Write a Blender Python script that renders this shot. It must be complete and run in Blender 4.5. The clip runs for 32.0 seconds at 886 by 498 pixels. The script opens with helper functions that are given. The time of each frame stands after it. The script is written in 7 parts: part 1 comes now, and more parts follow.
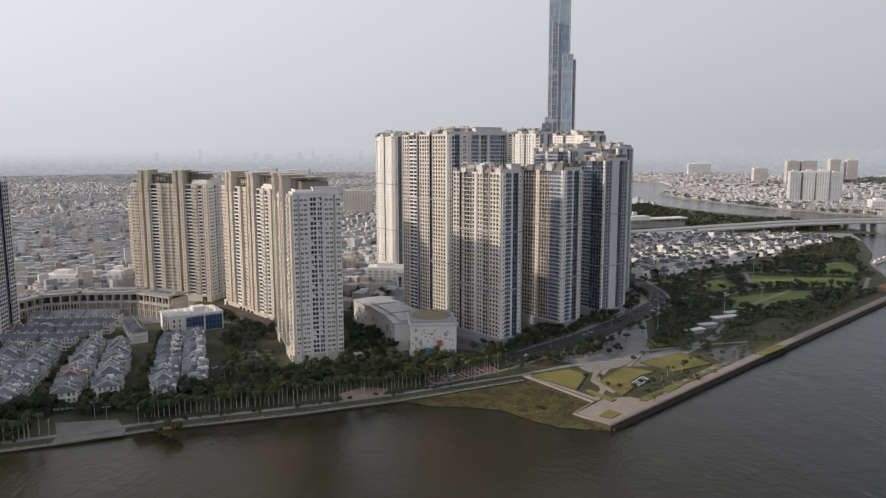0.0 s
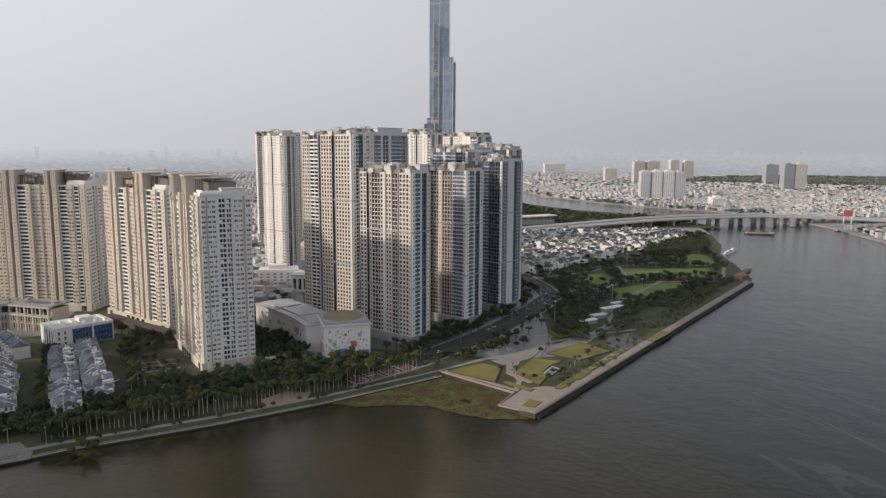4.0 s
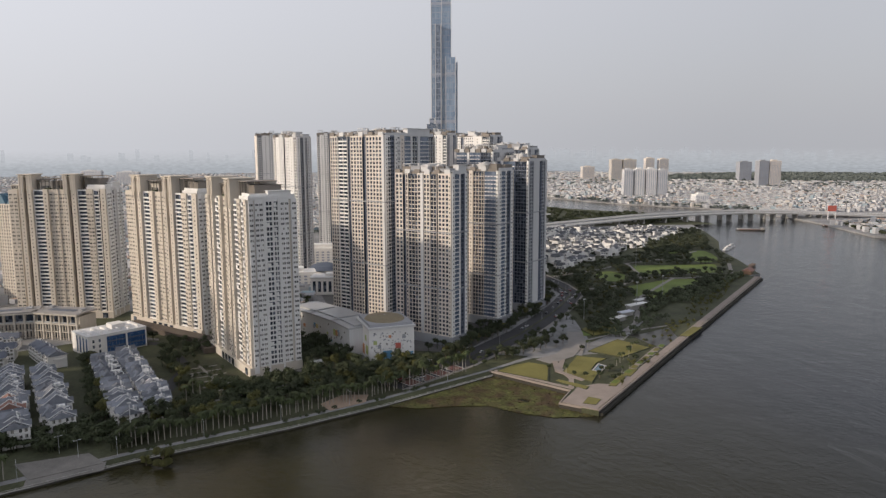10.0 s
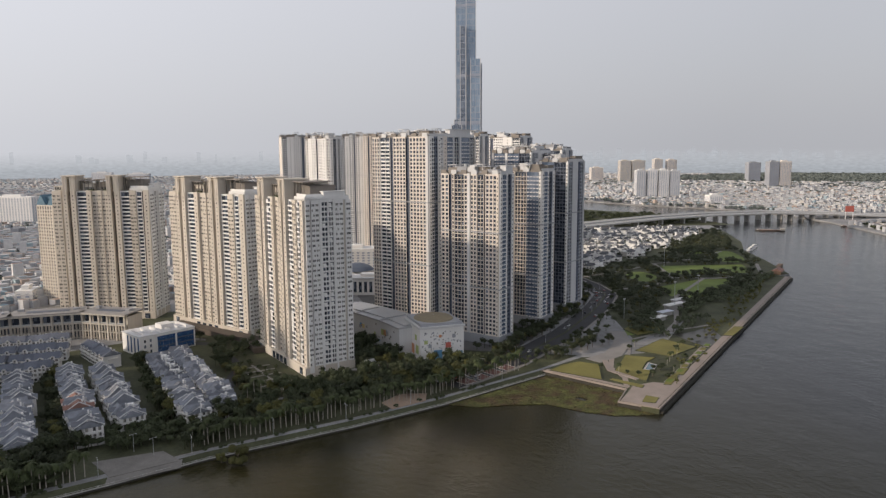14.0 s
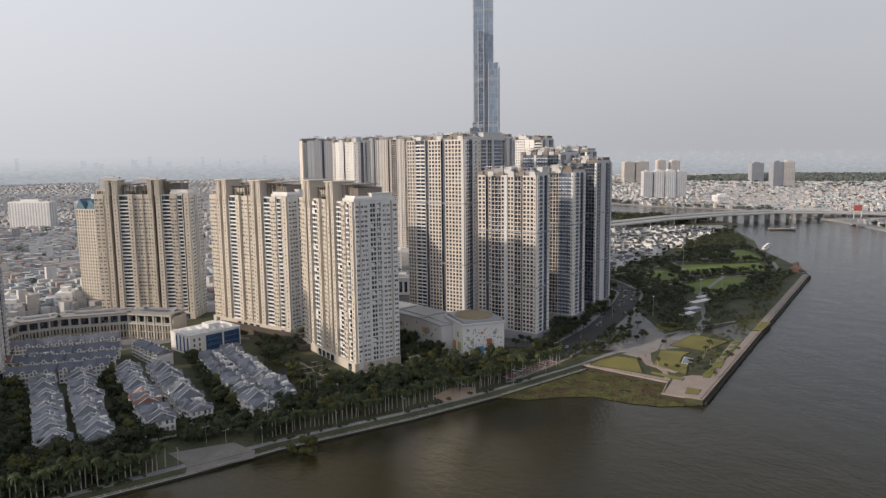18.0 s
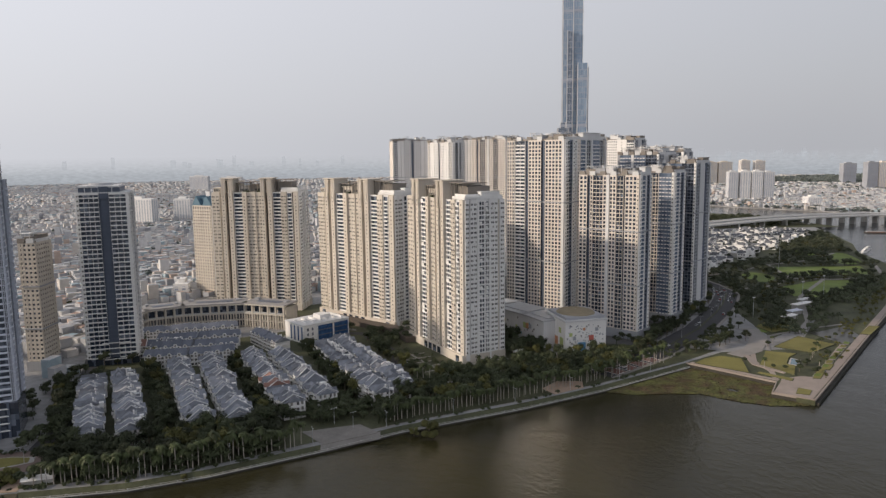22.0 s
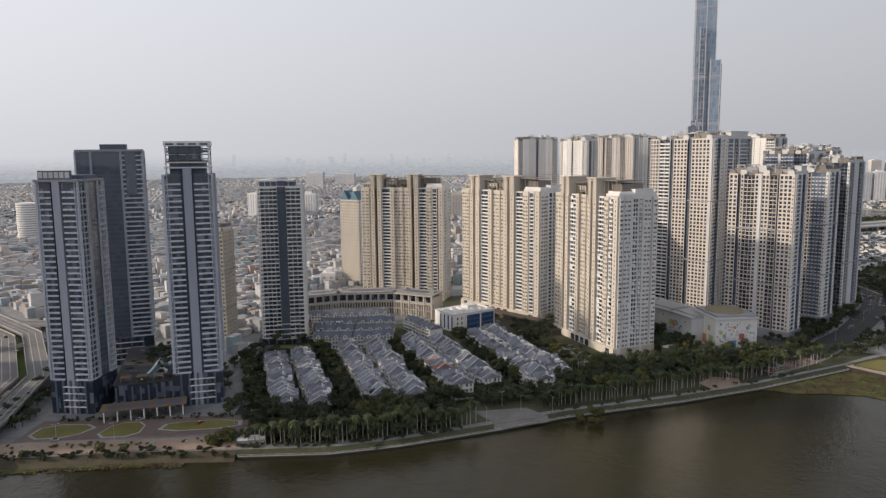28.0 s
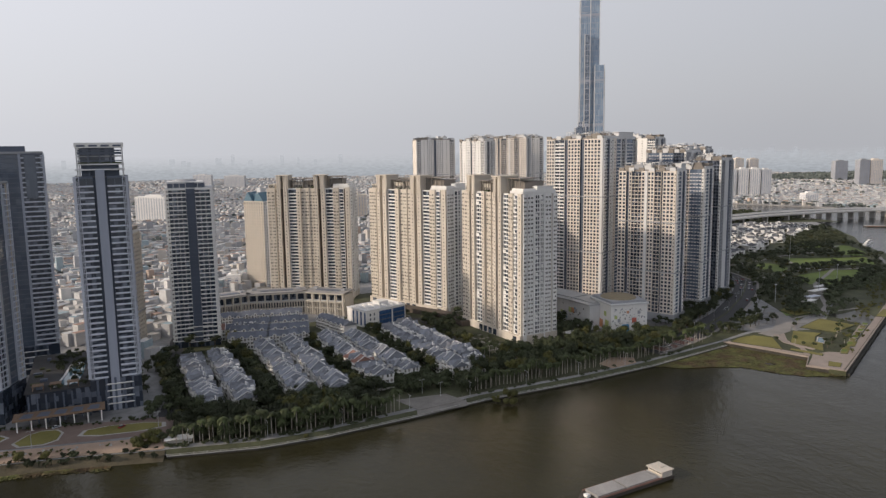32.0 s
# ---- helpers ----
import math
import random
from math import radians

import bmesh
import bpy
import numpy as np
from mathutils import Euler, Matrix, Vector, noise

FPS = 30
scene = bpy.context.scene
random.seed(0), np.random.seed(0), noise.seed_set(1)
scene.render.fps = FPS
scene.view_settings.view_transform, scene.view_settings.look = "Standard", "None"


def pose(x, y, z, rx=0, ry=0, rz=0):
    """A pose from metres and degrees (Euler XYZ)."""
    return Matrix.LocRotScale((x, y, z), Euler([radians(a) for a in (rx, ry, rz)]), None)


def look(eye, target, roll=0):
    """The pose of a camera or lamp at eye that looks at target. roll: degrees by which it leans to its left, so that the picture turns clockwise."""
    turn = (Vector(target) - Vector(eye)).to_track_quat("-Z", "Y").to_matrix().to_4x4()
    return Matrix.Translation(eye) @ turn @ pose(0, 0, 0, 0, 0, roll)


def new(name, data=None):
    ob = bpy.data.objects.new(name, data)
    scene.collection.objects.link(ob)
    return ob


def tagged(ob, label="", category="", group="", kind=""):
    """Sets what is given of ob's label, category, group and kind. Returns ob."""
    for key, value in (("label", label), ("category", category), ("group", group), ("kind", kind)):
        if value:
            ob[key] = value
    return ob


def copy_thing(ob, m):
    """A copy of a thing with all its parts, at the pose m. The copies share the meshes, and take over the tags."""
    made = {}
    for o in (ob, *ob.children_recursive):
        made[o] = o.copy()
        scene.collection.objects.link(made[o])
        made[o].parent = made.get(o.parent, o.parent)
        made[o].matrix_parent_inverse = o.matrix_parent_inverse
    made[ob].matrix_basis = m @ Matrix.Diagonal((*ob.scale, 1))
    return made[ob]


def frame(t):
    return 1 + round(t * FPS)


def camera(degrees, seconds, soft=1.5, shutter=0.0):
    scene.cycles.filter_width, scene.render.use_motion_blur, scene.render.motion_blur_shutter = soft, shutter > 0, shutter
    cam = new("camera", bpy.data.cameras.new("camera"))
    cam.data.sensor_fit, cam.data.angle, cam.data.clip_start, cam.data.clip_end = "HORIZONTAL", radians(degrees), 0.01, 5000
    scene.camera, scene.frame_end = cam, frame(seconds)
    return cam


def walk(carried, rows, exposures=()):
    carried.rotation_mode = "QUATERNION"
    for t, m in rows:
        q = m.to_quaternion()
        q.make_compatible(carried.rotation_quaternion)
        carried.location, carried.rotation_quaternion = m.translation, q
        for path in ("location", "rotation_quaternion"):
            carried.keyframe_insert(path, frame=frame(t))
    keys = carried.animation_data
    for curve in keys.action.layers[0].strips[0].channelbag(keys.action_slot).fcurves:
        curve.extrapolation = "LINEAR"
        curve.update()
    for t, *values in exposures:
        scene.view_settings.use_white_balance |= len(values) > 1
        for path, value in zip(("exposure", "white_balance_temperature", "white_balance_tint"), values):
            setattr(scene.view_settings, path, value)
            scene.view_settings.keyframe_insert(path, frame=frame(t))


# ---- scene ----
cam = camera(63.4, 32.0, soft=1.35)
PATH = [
    (0, (-50.259, 2.167, 150.89), (-50.177, 4.146, 150.612), -0.1),
    (0.5, (-54.233, 2.223, 151.007), (-54.159, 4.202, 150.728), 0.2),
    (1, (-58.379, 2.235, 151.135), (-58.308, 4.214, 150.854), 0.2),
    (1.5, (-62.845, 2.211, 151.265), (-62.759, 4.189, 150.985), 0.2),
    (2, (-67.691, 2.092, 151.393), (-67.561, 4.068, 151.113), -0.1),
    (2.5, (-72.933, 1.833, 151.463), (-72.764, 3.806, 151.182), 0.4),
    (3, (-78.224, 1.542, 151.535), (-77.975, 3.506, 151.255), 0.4),
    (3.5, (-83.234, 1.435, 151.62), (-82.881, 3.384, 151.34), 0.4),
    (4, (-87.88, 1.638, 151.708), (-87.413, 3.563, 151.429), 0.3),
    (4.5, (-92.251, 2.148, 151.764), (-91.7, 4.05, 151.484), 0.2),
    (6.5, (-109.5, 5.697, 152.134), (-108.942, 7.597, 151.853), -0.1),
    (7, (-113.875, 6.997, 152.184), (-113.318, 8.897, 151.902), 0.0),
    (8, (-122.605, 9.838, 152.251), (-122.049, 11.738, 151.97), -0.1),
    (9, (-131.22, 12.518, 152.214), (-130.665, 14.419, 151.934), -0.2),
    (10, (-139.422, 14.849, 152.089), (-138.87, 16.751, 151.81), -0.2),
    (11, (-147.436, 16.955, 152.048), (-146.887, 18.858, 151.77), -0.3),
    (12, (-155.784, 18.862, 151.975), (-155.238, 20.766, 151.699), -0.3),
    (13, (-164.662, 20.328, 151.849), (-164.114, 22.232, 151.573), -0.4),
    (14, (-173.532, 21.059, 151.764), (-172.984, 22.962, 151.489), -0.3),
    (14.5, (-178.01, 20.904, 151.732), (-177.46, 22.807, 151.457), -0.3),
    (16.5, (-195.646, 17.719, 151.762), (-195.097, 19.623, 151.493), -0.6),
    (17, (-199.82, 16.571, 151.811), (-199.27, 18.475, 151.543), -0.6),
    (18, (-207.84, 13.943, 151.972), (-207.288, 15.847, 151.704), -0.7),
    (19, (-215.783, 11.141, 152.129), (-215.237, 13.046, 151.862), -0.6),
    (19.5, (-219.673, 9.782, 152.19), (-219.149, 11.694, 151.923), -0.6),
    (20, (-223.474, 8.387, 152.243), (-222.978, 10.306, 151.975), -0.7),
    (20.5, (-227.156, 6.878, 152.275), (-226.69, 8.804, 152.009), -0.7),
    (21, (-230.674, 5.437, 152.317), (-230.237, 7.37, 152.052), -0.7),
    (21.5, (-234.161, 4.1, 152.356), (-233.754, 6.04, 152.09), -0.7),
    (22, (-237.73, 3.001, 152.386), (-237.366, 4.95, 152.12), -0.7),
    (22.5, (-241.493, 2.156, 152.409), (-241.185, 4.115, 152.144), -0.8),
    (23, (-245.546, 1.566, 152.423), (-245.304, 3.534, 152.157), -0.7),
    (23.5, (-249.98, 0.934, 152.409), (-249.809, 2.909, 152.144), -0.7),
    (24, (-254.51, 0.054, 152.408), (-254.411, 2.033, 152.142), -0.6),
    (24.5, (-258.869, -1.14, 152.404), (-258.804, 0.842, 152.138), -0.6),
    (25, (-262.889, -2.644, 152.411), (-262.827, -0.663, 152.144), -0.6),
    (25.5, (-266.499, -4.481, 152.446), (-266.453, -2.499, 152.179), -0.7),
    (27.5, (-279.119, -12.856, 152.866), (-279.026, -10.877, 152.597), -0.7),
    (28, (-281.991, -15.07, 152.886), (-281.895, -13.09, 152.617), -0.5),
    (28.5, (-284.673, -17.324, 152.89), (-284.577, -15.344, 152.622), -0.6),
    (29, (-287.177, -19.574, 152.899), (-287.073, -17.595, 152.63), -0.7),
    (29.5, (-289.564, -21.8, 152.89), (-289.444, -19.822, 152.622), -0.6),
    (30, (-291.834, -24.067, 152.875), (-291.662, -22.093, 152.607), -0.6),
    (30.5, (-293.973, -26.318, 152.841), (-293.723, -24.352, 152.572), -0.7),
    (31, (-295.999, -28.609, 152.787), (-295.675, -26.654, 152.516), -0.7),
    (31.5, (-297.941, -30.988, 152.724), (-297.566, -29.042, 152.454), -0.8),
    (32, (-299.849, -33.438, 152.646), (-299.455, -31.496, 152.376), -0.8),
]
walk(cam, [(t, look(eye, target, roll)) for t, eye, target, roll in PATH])

# ---- world, sun ----
SUN_EL, SUN_AZ = radians(22), Vector((-0.9984, -0.0558, 0.0))
to_sun = Vector((SUN_AZ.x * math.cos(SUN_EL), SUN_AZ.y * math.cos(SUN_EL), math.sin(SUN_EL)))
world = bpy.data.worlds.new("hazy_sky")
scene.world = world
world.use_nodes = True
wn = world.node_tree.nodes
wl = world.node_tree.links
sky = wn.new("ShaderNodeTexSky")
sky.sky_type, sky.sun_disc = "NISHITA", False
sky.sun_elevation, sky.sun_rotation = SUN_EL, math.atan2(to_sun.x, to_sun.y)
sky.air_density, sky.dust_density, sky.ozone_density, sky.altitude = 1.0, 6.0, 1.0, 50
geo = wn.new("ShaderNodeTexCoord")
sepw = wn.new("ShaderNodeSeparateXYZ")
wl.new(geo.outputs["Generated"], sepw.inputs[0])
ramp = wn.new("ShaderNodeValToRGB")
ramp.color_ramp.elements[0].position, ramp.color_ramp.elements[0].color = 0.0, (0.56, 0.57, 0.61, 1)
ramp.color_ramp.elements[1].position, ramp.color_ramp.elements[1].color = 0.30, (0.66, 0.66, 0.71, 1)
top = ramp.color_ramp.elements.new(1.0)
top.color = (0.25, 0.265, 0.31, 1)
wl.new(sepw.outputs["Z"], ramp.inputs[0])
glow = wn.new("ShaderNodeVectorMath")
glow.operation = "DOT_PRODUCT"
glow.inputs[1].default_value = to_sun
wl.new(geo.outputs["Generated"], glow.inputs[0])
gmap = wn.new("ShaderNodeMapRange")
gmap.inputs["From Min"].default_value, gmap.inputs["From Max"].default_value = -0.6, 1.0
gmap.inputs["To Min"].default_value, gmap.inputs["To Max"].default_value = 0.98, 1.72
wl.new(glow.outputs["Value"], gmap.inputs["Value"])
haze = wn.new("ShaderNodeVectorMath")
haze.operation = "SCALE"
wl.new(ramp.outputs[0], haze.inputs[0])
wl.new(gmap.outputs[0], haze.inputs["Scale"])
skyscale = wn.new("ShaderNodeVectorMath")
skyscale.operation = "SCALE"
skyscale.inputs["Scale"].default_value = 0.1
wl.new(sky.outputs[0], skyscale.inputs[0])
wmix = wn.new("ShaderNodeMix")
wmix.data_type = "RGBA"
wmix.inputs["Factor"].default_value = 0.8
wl.new(skyscale.outputs[0], wmix.inputs["A"])
wl.new(haze.outputs[0], wmix.inputs["B"])
wl.new(wmix.outputs["Result"], wn["Background"].inputs["Color"])
wn["Background"].inputs["Strength"].default_value = 1.0
sun_data = bpy.data.lights.new("sun", "SUN")
sun_data.energy, sun_data.angle, sun_data.color = 3.0, radians(1.8), (1.0, 0.84, 0.68)
sun = new("sun", sun_data)
sun.matrix_world = look(to_sun * 900, (0, 0, 0))


# ---- materials ----
def material(name, color, rough=0.8, metal=0.0, vary=0.12, scale=0.3, fine=4.0, bump=0.0, spec=0.3, islands=0.0, objects=0.0, streaks=0.0):
    """A weathered surface: broad stains, fine grain, optional per-piece variation, rain streaks."""
    m = bpy.data.materials.new(name)
    m.use_nodes = True
    n, l = m.node_tree.nodes, m.node_tree.links
    b = n["Principled BSDF"]
    b.inputs["Roughness"].default_value, b.inputs["Metallic"].default_value = rough, metal
    b.inputs["Specular IOR Level"].default_value = spec
    tc = n.new("ShaderNodeTexCoord")
    n1, n2 = n.new("ShaderNodeTexNoise"), n.new("ShaderNodeTexNoise")
    n1.inputs["Scale"].default_value, n2.inputs["Scale"].default_value = scale, fine
    n1.inputs["Detail"].default_value, n2.inputs["Detail"].default_value = 5, 3
    l.new(tc.outputs["Object"], n1.inputs["Vector"])
    l.new(tc.outputs["Object"], n2.inputs["Vector"])
    if streaks:
        mp = n.new("ShaderNodeMapping")
        mp.inputs["Scale"].default_value = (1, 1, 0.05)
        l.new(tc.outputs["Object"], mp.inputs["Vector"])
        l.new(mp.outputs[0], n2.inputs["Vector"])
    add = n.new("ShaderNodeMath")
    add.operation = "MULTIPLY_ADD"
    add.inputs[1].default_value = 0.6
    l.new(n1.outputs["Fac"], add.inputs[0])
    half = n.new("ShaderNodeMath")
    half.operation = "MULTIPLY"
    half.inputs[1].default_value = 0.4
    l.new(n2.outputs["Fac"], half.inputs[0])
    l.new(half.outputs[0], add.inputs[2])
    mr = n.new("ShaderNodeMapRange")
    mr.inputs["From Min"].default_value, mr.inputs["From Max"].default_value = 0.3, 0.7
    mr.inputs["To Min"].default_value, mr.inputs["To Max"].default_value = 1 - vary, 1 + vary
    l.new(add.outputs[0], mr.inputs["Value"])
    value = mr.outputs[0]
    for amount, kind in ((islands, "ShaderNodeNewGeometry"), (objects, "ShaderNodeObjectInfo")):
        if amount:
            src = n.new(kind)
            out = src.outputs["Random Per Island"] if kind == "ShaderNodeNewGeometry" else src.outputs["Random"]
            r = n.new("ShaderNodeMapRange")
            r.inputs["To Min"].default_value, r.inputs["To Max"].default_value = 1 - amount, 1 + amount
            l.new(out, r.inputs["Value"])
            mul = n.new("ShaderNodeMath")
            mul.operation = "MULTIPLY"
            l.new(value, mul.inputs[0])
            l.new(r.outputs[0], mul.inputs[1])
            value = mul.outputs[0]
    sc = n.new("ShaderNodeVectorMath")
    sc.operation = "SCALE"
    sc.inputs[0].default_value = color
    l.new(value, sc.inputs["Scale"])
    l.new(sc.outputs[0], b.inputs["Base Color"])
    if bump:
        bp = n.new("ShaderNodeBump")
        bp.inputs["Strength"].default_value, bp.inputs["Distance"].default_value = 0.6, bump
        l.new(n2.outputs["Fac"], bp.inputs["Height"])
        l.new(bp.outputs[0], b.inputs["Normal"])
    return m


def ramp_material(name, stops, rough=0.85, vary=0.15, scale=0.2, source="island"):
    """A surface whose pieces each take one of several colours."""
    m = material(name, (1, 1, 1), rough, vary=vary, scale=scale)
    n, l = m.node_tree.nodes, m.node_tree.links
    src = n.new("ShaderNodeNewGeometry" if source == "island" else "ShaderNodeObjectInfo")
    cr = n.new("ShaderNodeValToRGB")
    cr.color_ramp.interpolation = "CONSTANT"
    while len(cr.color_ramp.elements) < len(stops):
        cr.color_ramp.elements.new(0.5)
    for e, (p, c) in zip(cr.color_ramp.elements, stops):
        e.position, e.color = p, (*c, 1)
    l.new(src.outputs["Random Per Island" if source == "island" else "Random"], cr.inputs[0])
    sc = next(x for x in n if x.type == "VECT_MATH")
    l.new(cr.outputs[0], sc.inputs[0])
    return m


def glass_material(name, dark, light, rough, cell, share=0.3, spec=0.5):
    """Window glass seen from outside: dark rooms, some with pale curtains, pane by pane."""
    m = bpy.data.materials.new(name)
    m.use_nodes = True
    n, l = m.node_tree.nodes, m.node_tree.links
    b = n["Principled BSDF"]
    b.inputs["Roughness"].default_value, b.inputs["Specular IOR Level"].default_value = rough, spec
    tc = n.new("ShaderNodeTexCoord")
    dv = n.new("ShaderNodeVectorMath")
    dv.operation = "DIVIDE"
    dv.inputs[1].default_value = cell
    l.new(tc.outputs["Object"], dv.inputs[0])
    fl = n.new("ShaderNodeVectorMath")
    fl.operation = "FLOOR"
    l.new(dv.outputs[0], fl.inputs[0])
    wnz = n.new("ShaderNodeTexWhiteNoise")
    l.new(fl.outputs[0], wnz.inputs["Vector"])
    cr = n.new("ShaderNodeValToRGB")
    cr.color_ramp.elements[0].position, cr.color_ramp.elements[0].color = 1 - share, (*dark, 1)
    cr.color_ramp.elements[1].position, cr.color_ramp.elements[1].color = 1.0, (*light, 1)
    l.new(wnz.outputs["Value"], cr.inputs[0])
    l.new(cr.outputs[0], b.inputs["Base Color"])
    # every pane sits a little out of true
    gm, tilt, lean = n.new("ShaderNodeNewGeometry"), n.new("ShaderNodeVectorMath"), n.new("ShaderNodeVectorMath")
    tilt.operation, lean.operation = "SUBTRACT", "MULTIPLY_ADD"
    tilt.inputs[1].default_value, lean.inputs[1].default_value = (0.5, 0.5, 0.5), (0.045, 0.045, 0.015)
    l.new(wnz.outputs["Color"], tilt.inputs[0])
    l.new(tilt.outputs[0], lean.inputs[0])
    l.new(gm.outputs["Normal"], lean.inputs[2])
    nz = n.new("ShaderNodeVectorMath")
    nz.operation = "NORMALIZE"
    l.new(lean.outputs[0], nz.inputs[0])
    l.new(nz.outputs[0], b.inputs["Normal"])
    return m


OFFICE_GLASS = glass_material("blue_office_glass", (0.035, 0.08, 0.19), (0.06, 0.13, 0.28), 0.08, (1.6, 1.6, 1.8), 0.6, 0.7)
CREAM = material("cream_paint", (0.57, 0.52, 0.45), vary=0.10, scale=0.05, fine=0.8, streaks=1, objects=0.04)
# Slot shade is put into this dark brown; also colours the shopping terrace.
CREAM_DK = material("brown_slot_shade_paint", (0.10, 0.082, 0.068), vary=0.12, scale=0.05, fine=0.8, streaks=1)
WHITE = material("white_paint", (0.74, 0.73, 0.71), vary=0.08, scale=0.06, fine=0.9, streaks=1, objects=0.03)
TAN = material("tan_paint", (0.66, 0.605, 0.545), vary=0.10, scale=0.04, fine=0.8, streaks=1, objects=0.03)
PALE = material("pale_grey_paint", (0.60, 0.60, 0.60), vary=0.08, scale=0.05, fine=0.8, streaks=1, objects=0.03)
GREY = material("grey_paint", (0.34, 0.35, 0.37), vary=0.10, scale=0.05, fine=0.8, streaks=1, objects=0.03)
BLUEPALE = material("pale_blue_grey_panel", (0.55, 0.58, 0.65), rough=0.6, vary=0.08, scale=0.05, fine=0.8, streaks=1, objects=0.03)
BLUEGREY = material("mid_blue_grey_panel", (0.33, 0.36, 0.43), rough=0.6, vary=0.08, scale=0.05, fine=0.8, streaks=1, objects=0.03)
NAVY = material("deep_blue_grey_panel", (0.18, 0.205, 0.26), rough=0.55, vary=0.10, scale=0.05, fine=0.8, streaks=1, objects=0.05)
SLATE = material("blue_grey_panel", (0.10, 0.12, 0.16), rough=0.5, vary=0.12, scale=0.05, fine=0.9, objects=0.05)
WETCONC = material("stained_concrete", (0.19, 0.18, 0.165), vary=0.3, scale=0.15, fine=1.5)
# Distance haze is put into this pale grey-green leaf colour.
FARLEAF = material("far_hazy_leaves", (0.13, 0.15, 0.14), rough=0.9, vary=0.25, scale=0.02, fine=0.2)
DARKWALL = material("dark_wet_wall", (0.045, 0.042, 0.034), vary=0.35, scale=0.15, fine=1.5)
CONC = material("concrete", (0.38, 0.37, 0.35), vary=0.18, scale=0.1, fine=1.5)
ROOFGREY = material("roof_deck", (0.30, 0.29, 0.28), vary=0.25, scale=0.12, fine=1.5)
STEEL = material("painted_steel", (0.45, 0.46, 0.47), rough=0.45, metal=0.3, vary=0.08)
GLASS = glass_material("window_glass", (0.07, 0.07, 0.07), (0.42, 0.40, 0.36), 0.08, (1.3, 1.3, 3.3), 0.6)
GLASS_B = glass_material("blue_window_glass", (0.032, 0.042, 0.06), (0.17, 0.195, 0.245), 0.15, (2.3, 2.3, 3.2), 0.35, 0.7)
GLASS_L = glass_material("pale_window_glass", (0.06, 0.062, 0.065), (0.44, 0.45, 0.46), 0.15, (1.3, 1.3, 3.3), 0.62, 0.6)
SUPER_DK = glass_material("shaded_tower_glass", (0.08, 0.11, 0.16), (0.17, 0.21, 0.28), 0.10, (3.0, 3.0, 4.2), 0.8, 0.8)
CURTAIN_WALL = glass_material("curtain_wall_glass", (0.17, 0.25, 0.36), (0.29, 0.38, 0.49), 0.12, (3.0, 3.0, 8.4), 0.8, 1.0)
CURTAIN_DK = glass_material("dark_curtain_wall_glass", (0.075, 0.095, 0.13), (0.105, 0.13, 0.17), 0.08, (3.0, 3.0, 4.2), 0.8, 0.8)
ASPHALT = material("asphalt", (0.055, 0.055, 0.058), vary=0.25, scale=0.05, fine=2.0)
ROADGREY = material("worn_grey_road", (0.19, 0.183, 0.175), vary=0.25, scale=0.05, fine=1.5)
PAVING = material("paving", (0.25, 0.235, 0.22), vary=0.15, scale=0.1, fine=2.0)
COURT = material("shade_grey_paving", (0.12, 0.118, 0.115), vary=0.3, scale=0.06, fine=1.2)
FORECOURT = material("red_brown_paving", (0.185, 0.14, 0.12), vary=0.2, scale=0.15, fine=2.0)
PIERPAVE = material("pier_paving", (0.29, 0.245, 0.215), vary=0.15, scale=0.15, fine=2.0)
GRASS = material("lawn_grass", (0.175, 0.16, 0.05), vary=0.35, scale=0.06, fine=1.6, bump=0.1)
GRASS_DK = material("green_grass", (0.135, 0.18, 0.042), vary=0.35, scale=0.04, fine=1.2)
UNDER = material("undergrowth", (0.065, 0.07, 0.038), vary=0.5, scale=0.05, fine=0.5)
MUD = material("weedy_mud", (0.085, 0.073, 0.048), rough=0.9, vary=0.5, scale=0.12, fine=1.2, bump=0.2)
EARTH = material("bare_earth", (0.36, 0.27, 0.205), vary=0.3, scale=0.08, fine=1.5)
GROUND = material("city_ground", (0.25, 0.25, 0.25), vary=0.4, scale=0.015, fine=0.2)
LEAF = material("tree_leaves", (0.044, 0.054, 0.026), rough=0.7, vary=0.35, scale=0.4, fine=3, objects=0.35)
# Paler and greyer than the other leaves: park haze put into the colour.
PARKLEAF = material("haze_lifted_park_leaves", (0.085, 0.10, 0.06), rough=0.8, vary=0.4, scale=0.05, fine=1.5, objects=0.3)
BROWN = material("brown_parapet_paint", (0.235, 0.212, 0.188), vary=0.12, scale=0.08, fine=0.9, objects=0.08)
ARCSTONE = material("arcade_stone", (0.50, 0.465, 0.41), vary=0.15, scale=0.08, fine=0.9, streaks=1)
LEAF_Y = material("yellow_green_leaves", (0.095, 0.095, 0.03), rough=0.7, vary=0.35, scale=0.4, fine=3, objects=0.3)
PALMLEAF = material("palm_leaves", (0.048, 0.062, 0.022), rough=0.6, vary=0.3, scale=0.5, fine=3, objects=0.3)
BARK = material("bark", (0.15, 0.12, 0.09), vary=0.25, scale=1, fine=6)
PALMBARK = material("palm_bark", (0.34, 0.31, 0.27), vary=0.2, scale=1, fine=6)
LILY = material("water_hyacinth_leaves", (0.085, 0.09, 0.034), rough=0.7, vary=0.6, scale=0.12, fine=1.4, islands=0.45)
ln, ll = LILY.node_tree.nodes, LILY.node_tree.links
lnz, lcr, ltc = ln.new("ShaderNodeTexNoise"), ln.new("ShaderNodeValToRGB"), ln.new("ShaderNodeTexCoord")
lnz.inputs["Scale"].default_value, lnz.inputs["Detail"].default_value = 0.09, 6
ll.new(ltc.outputs["Object"], lnz.inputs["Vector"])
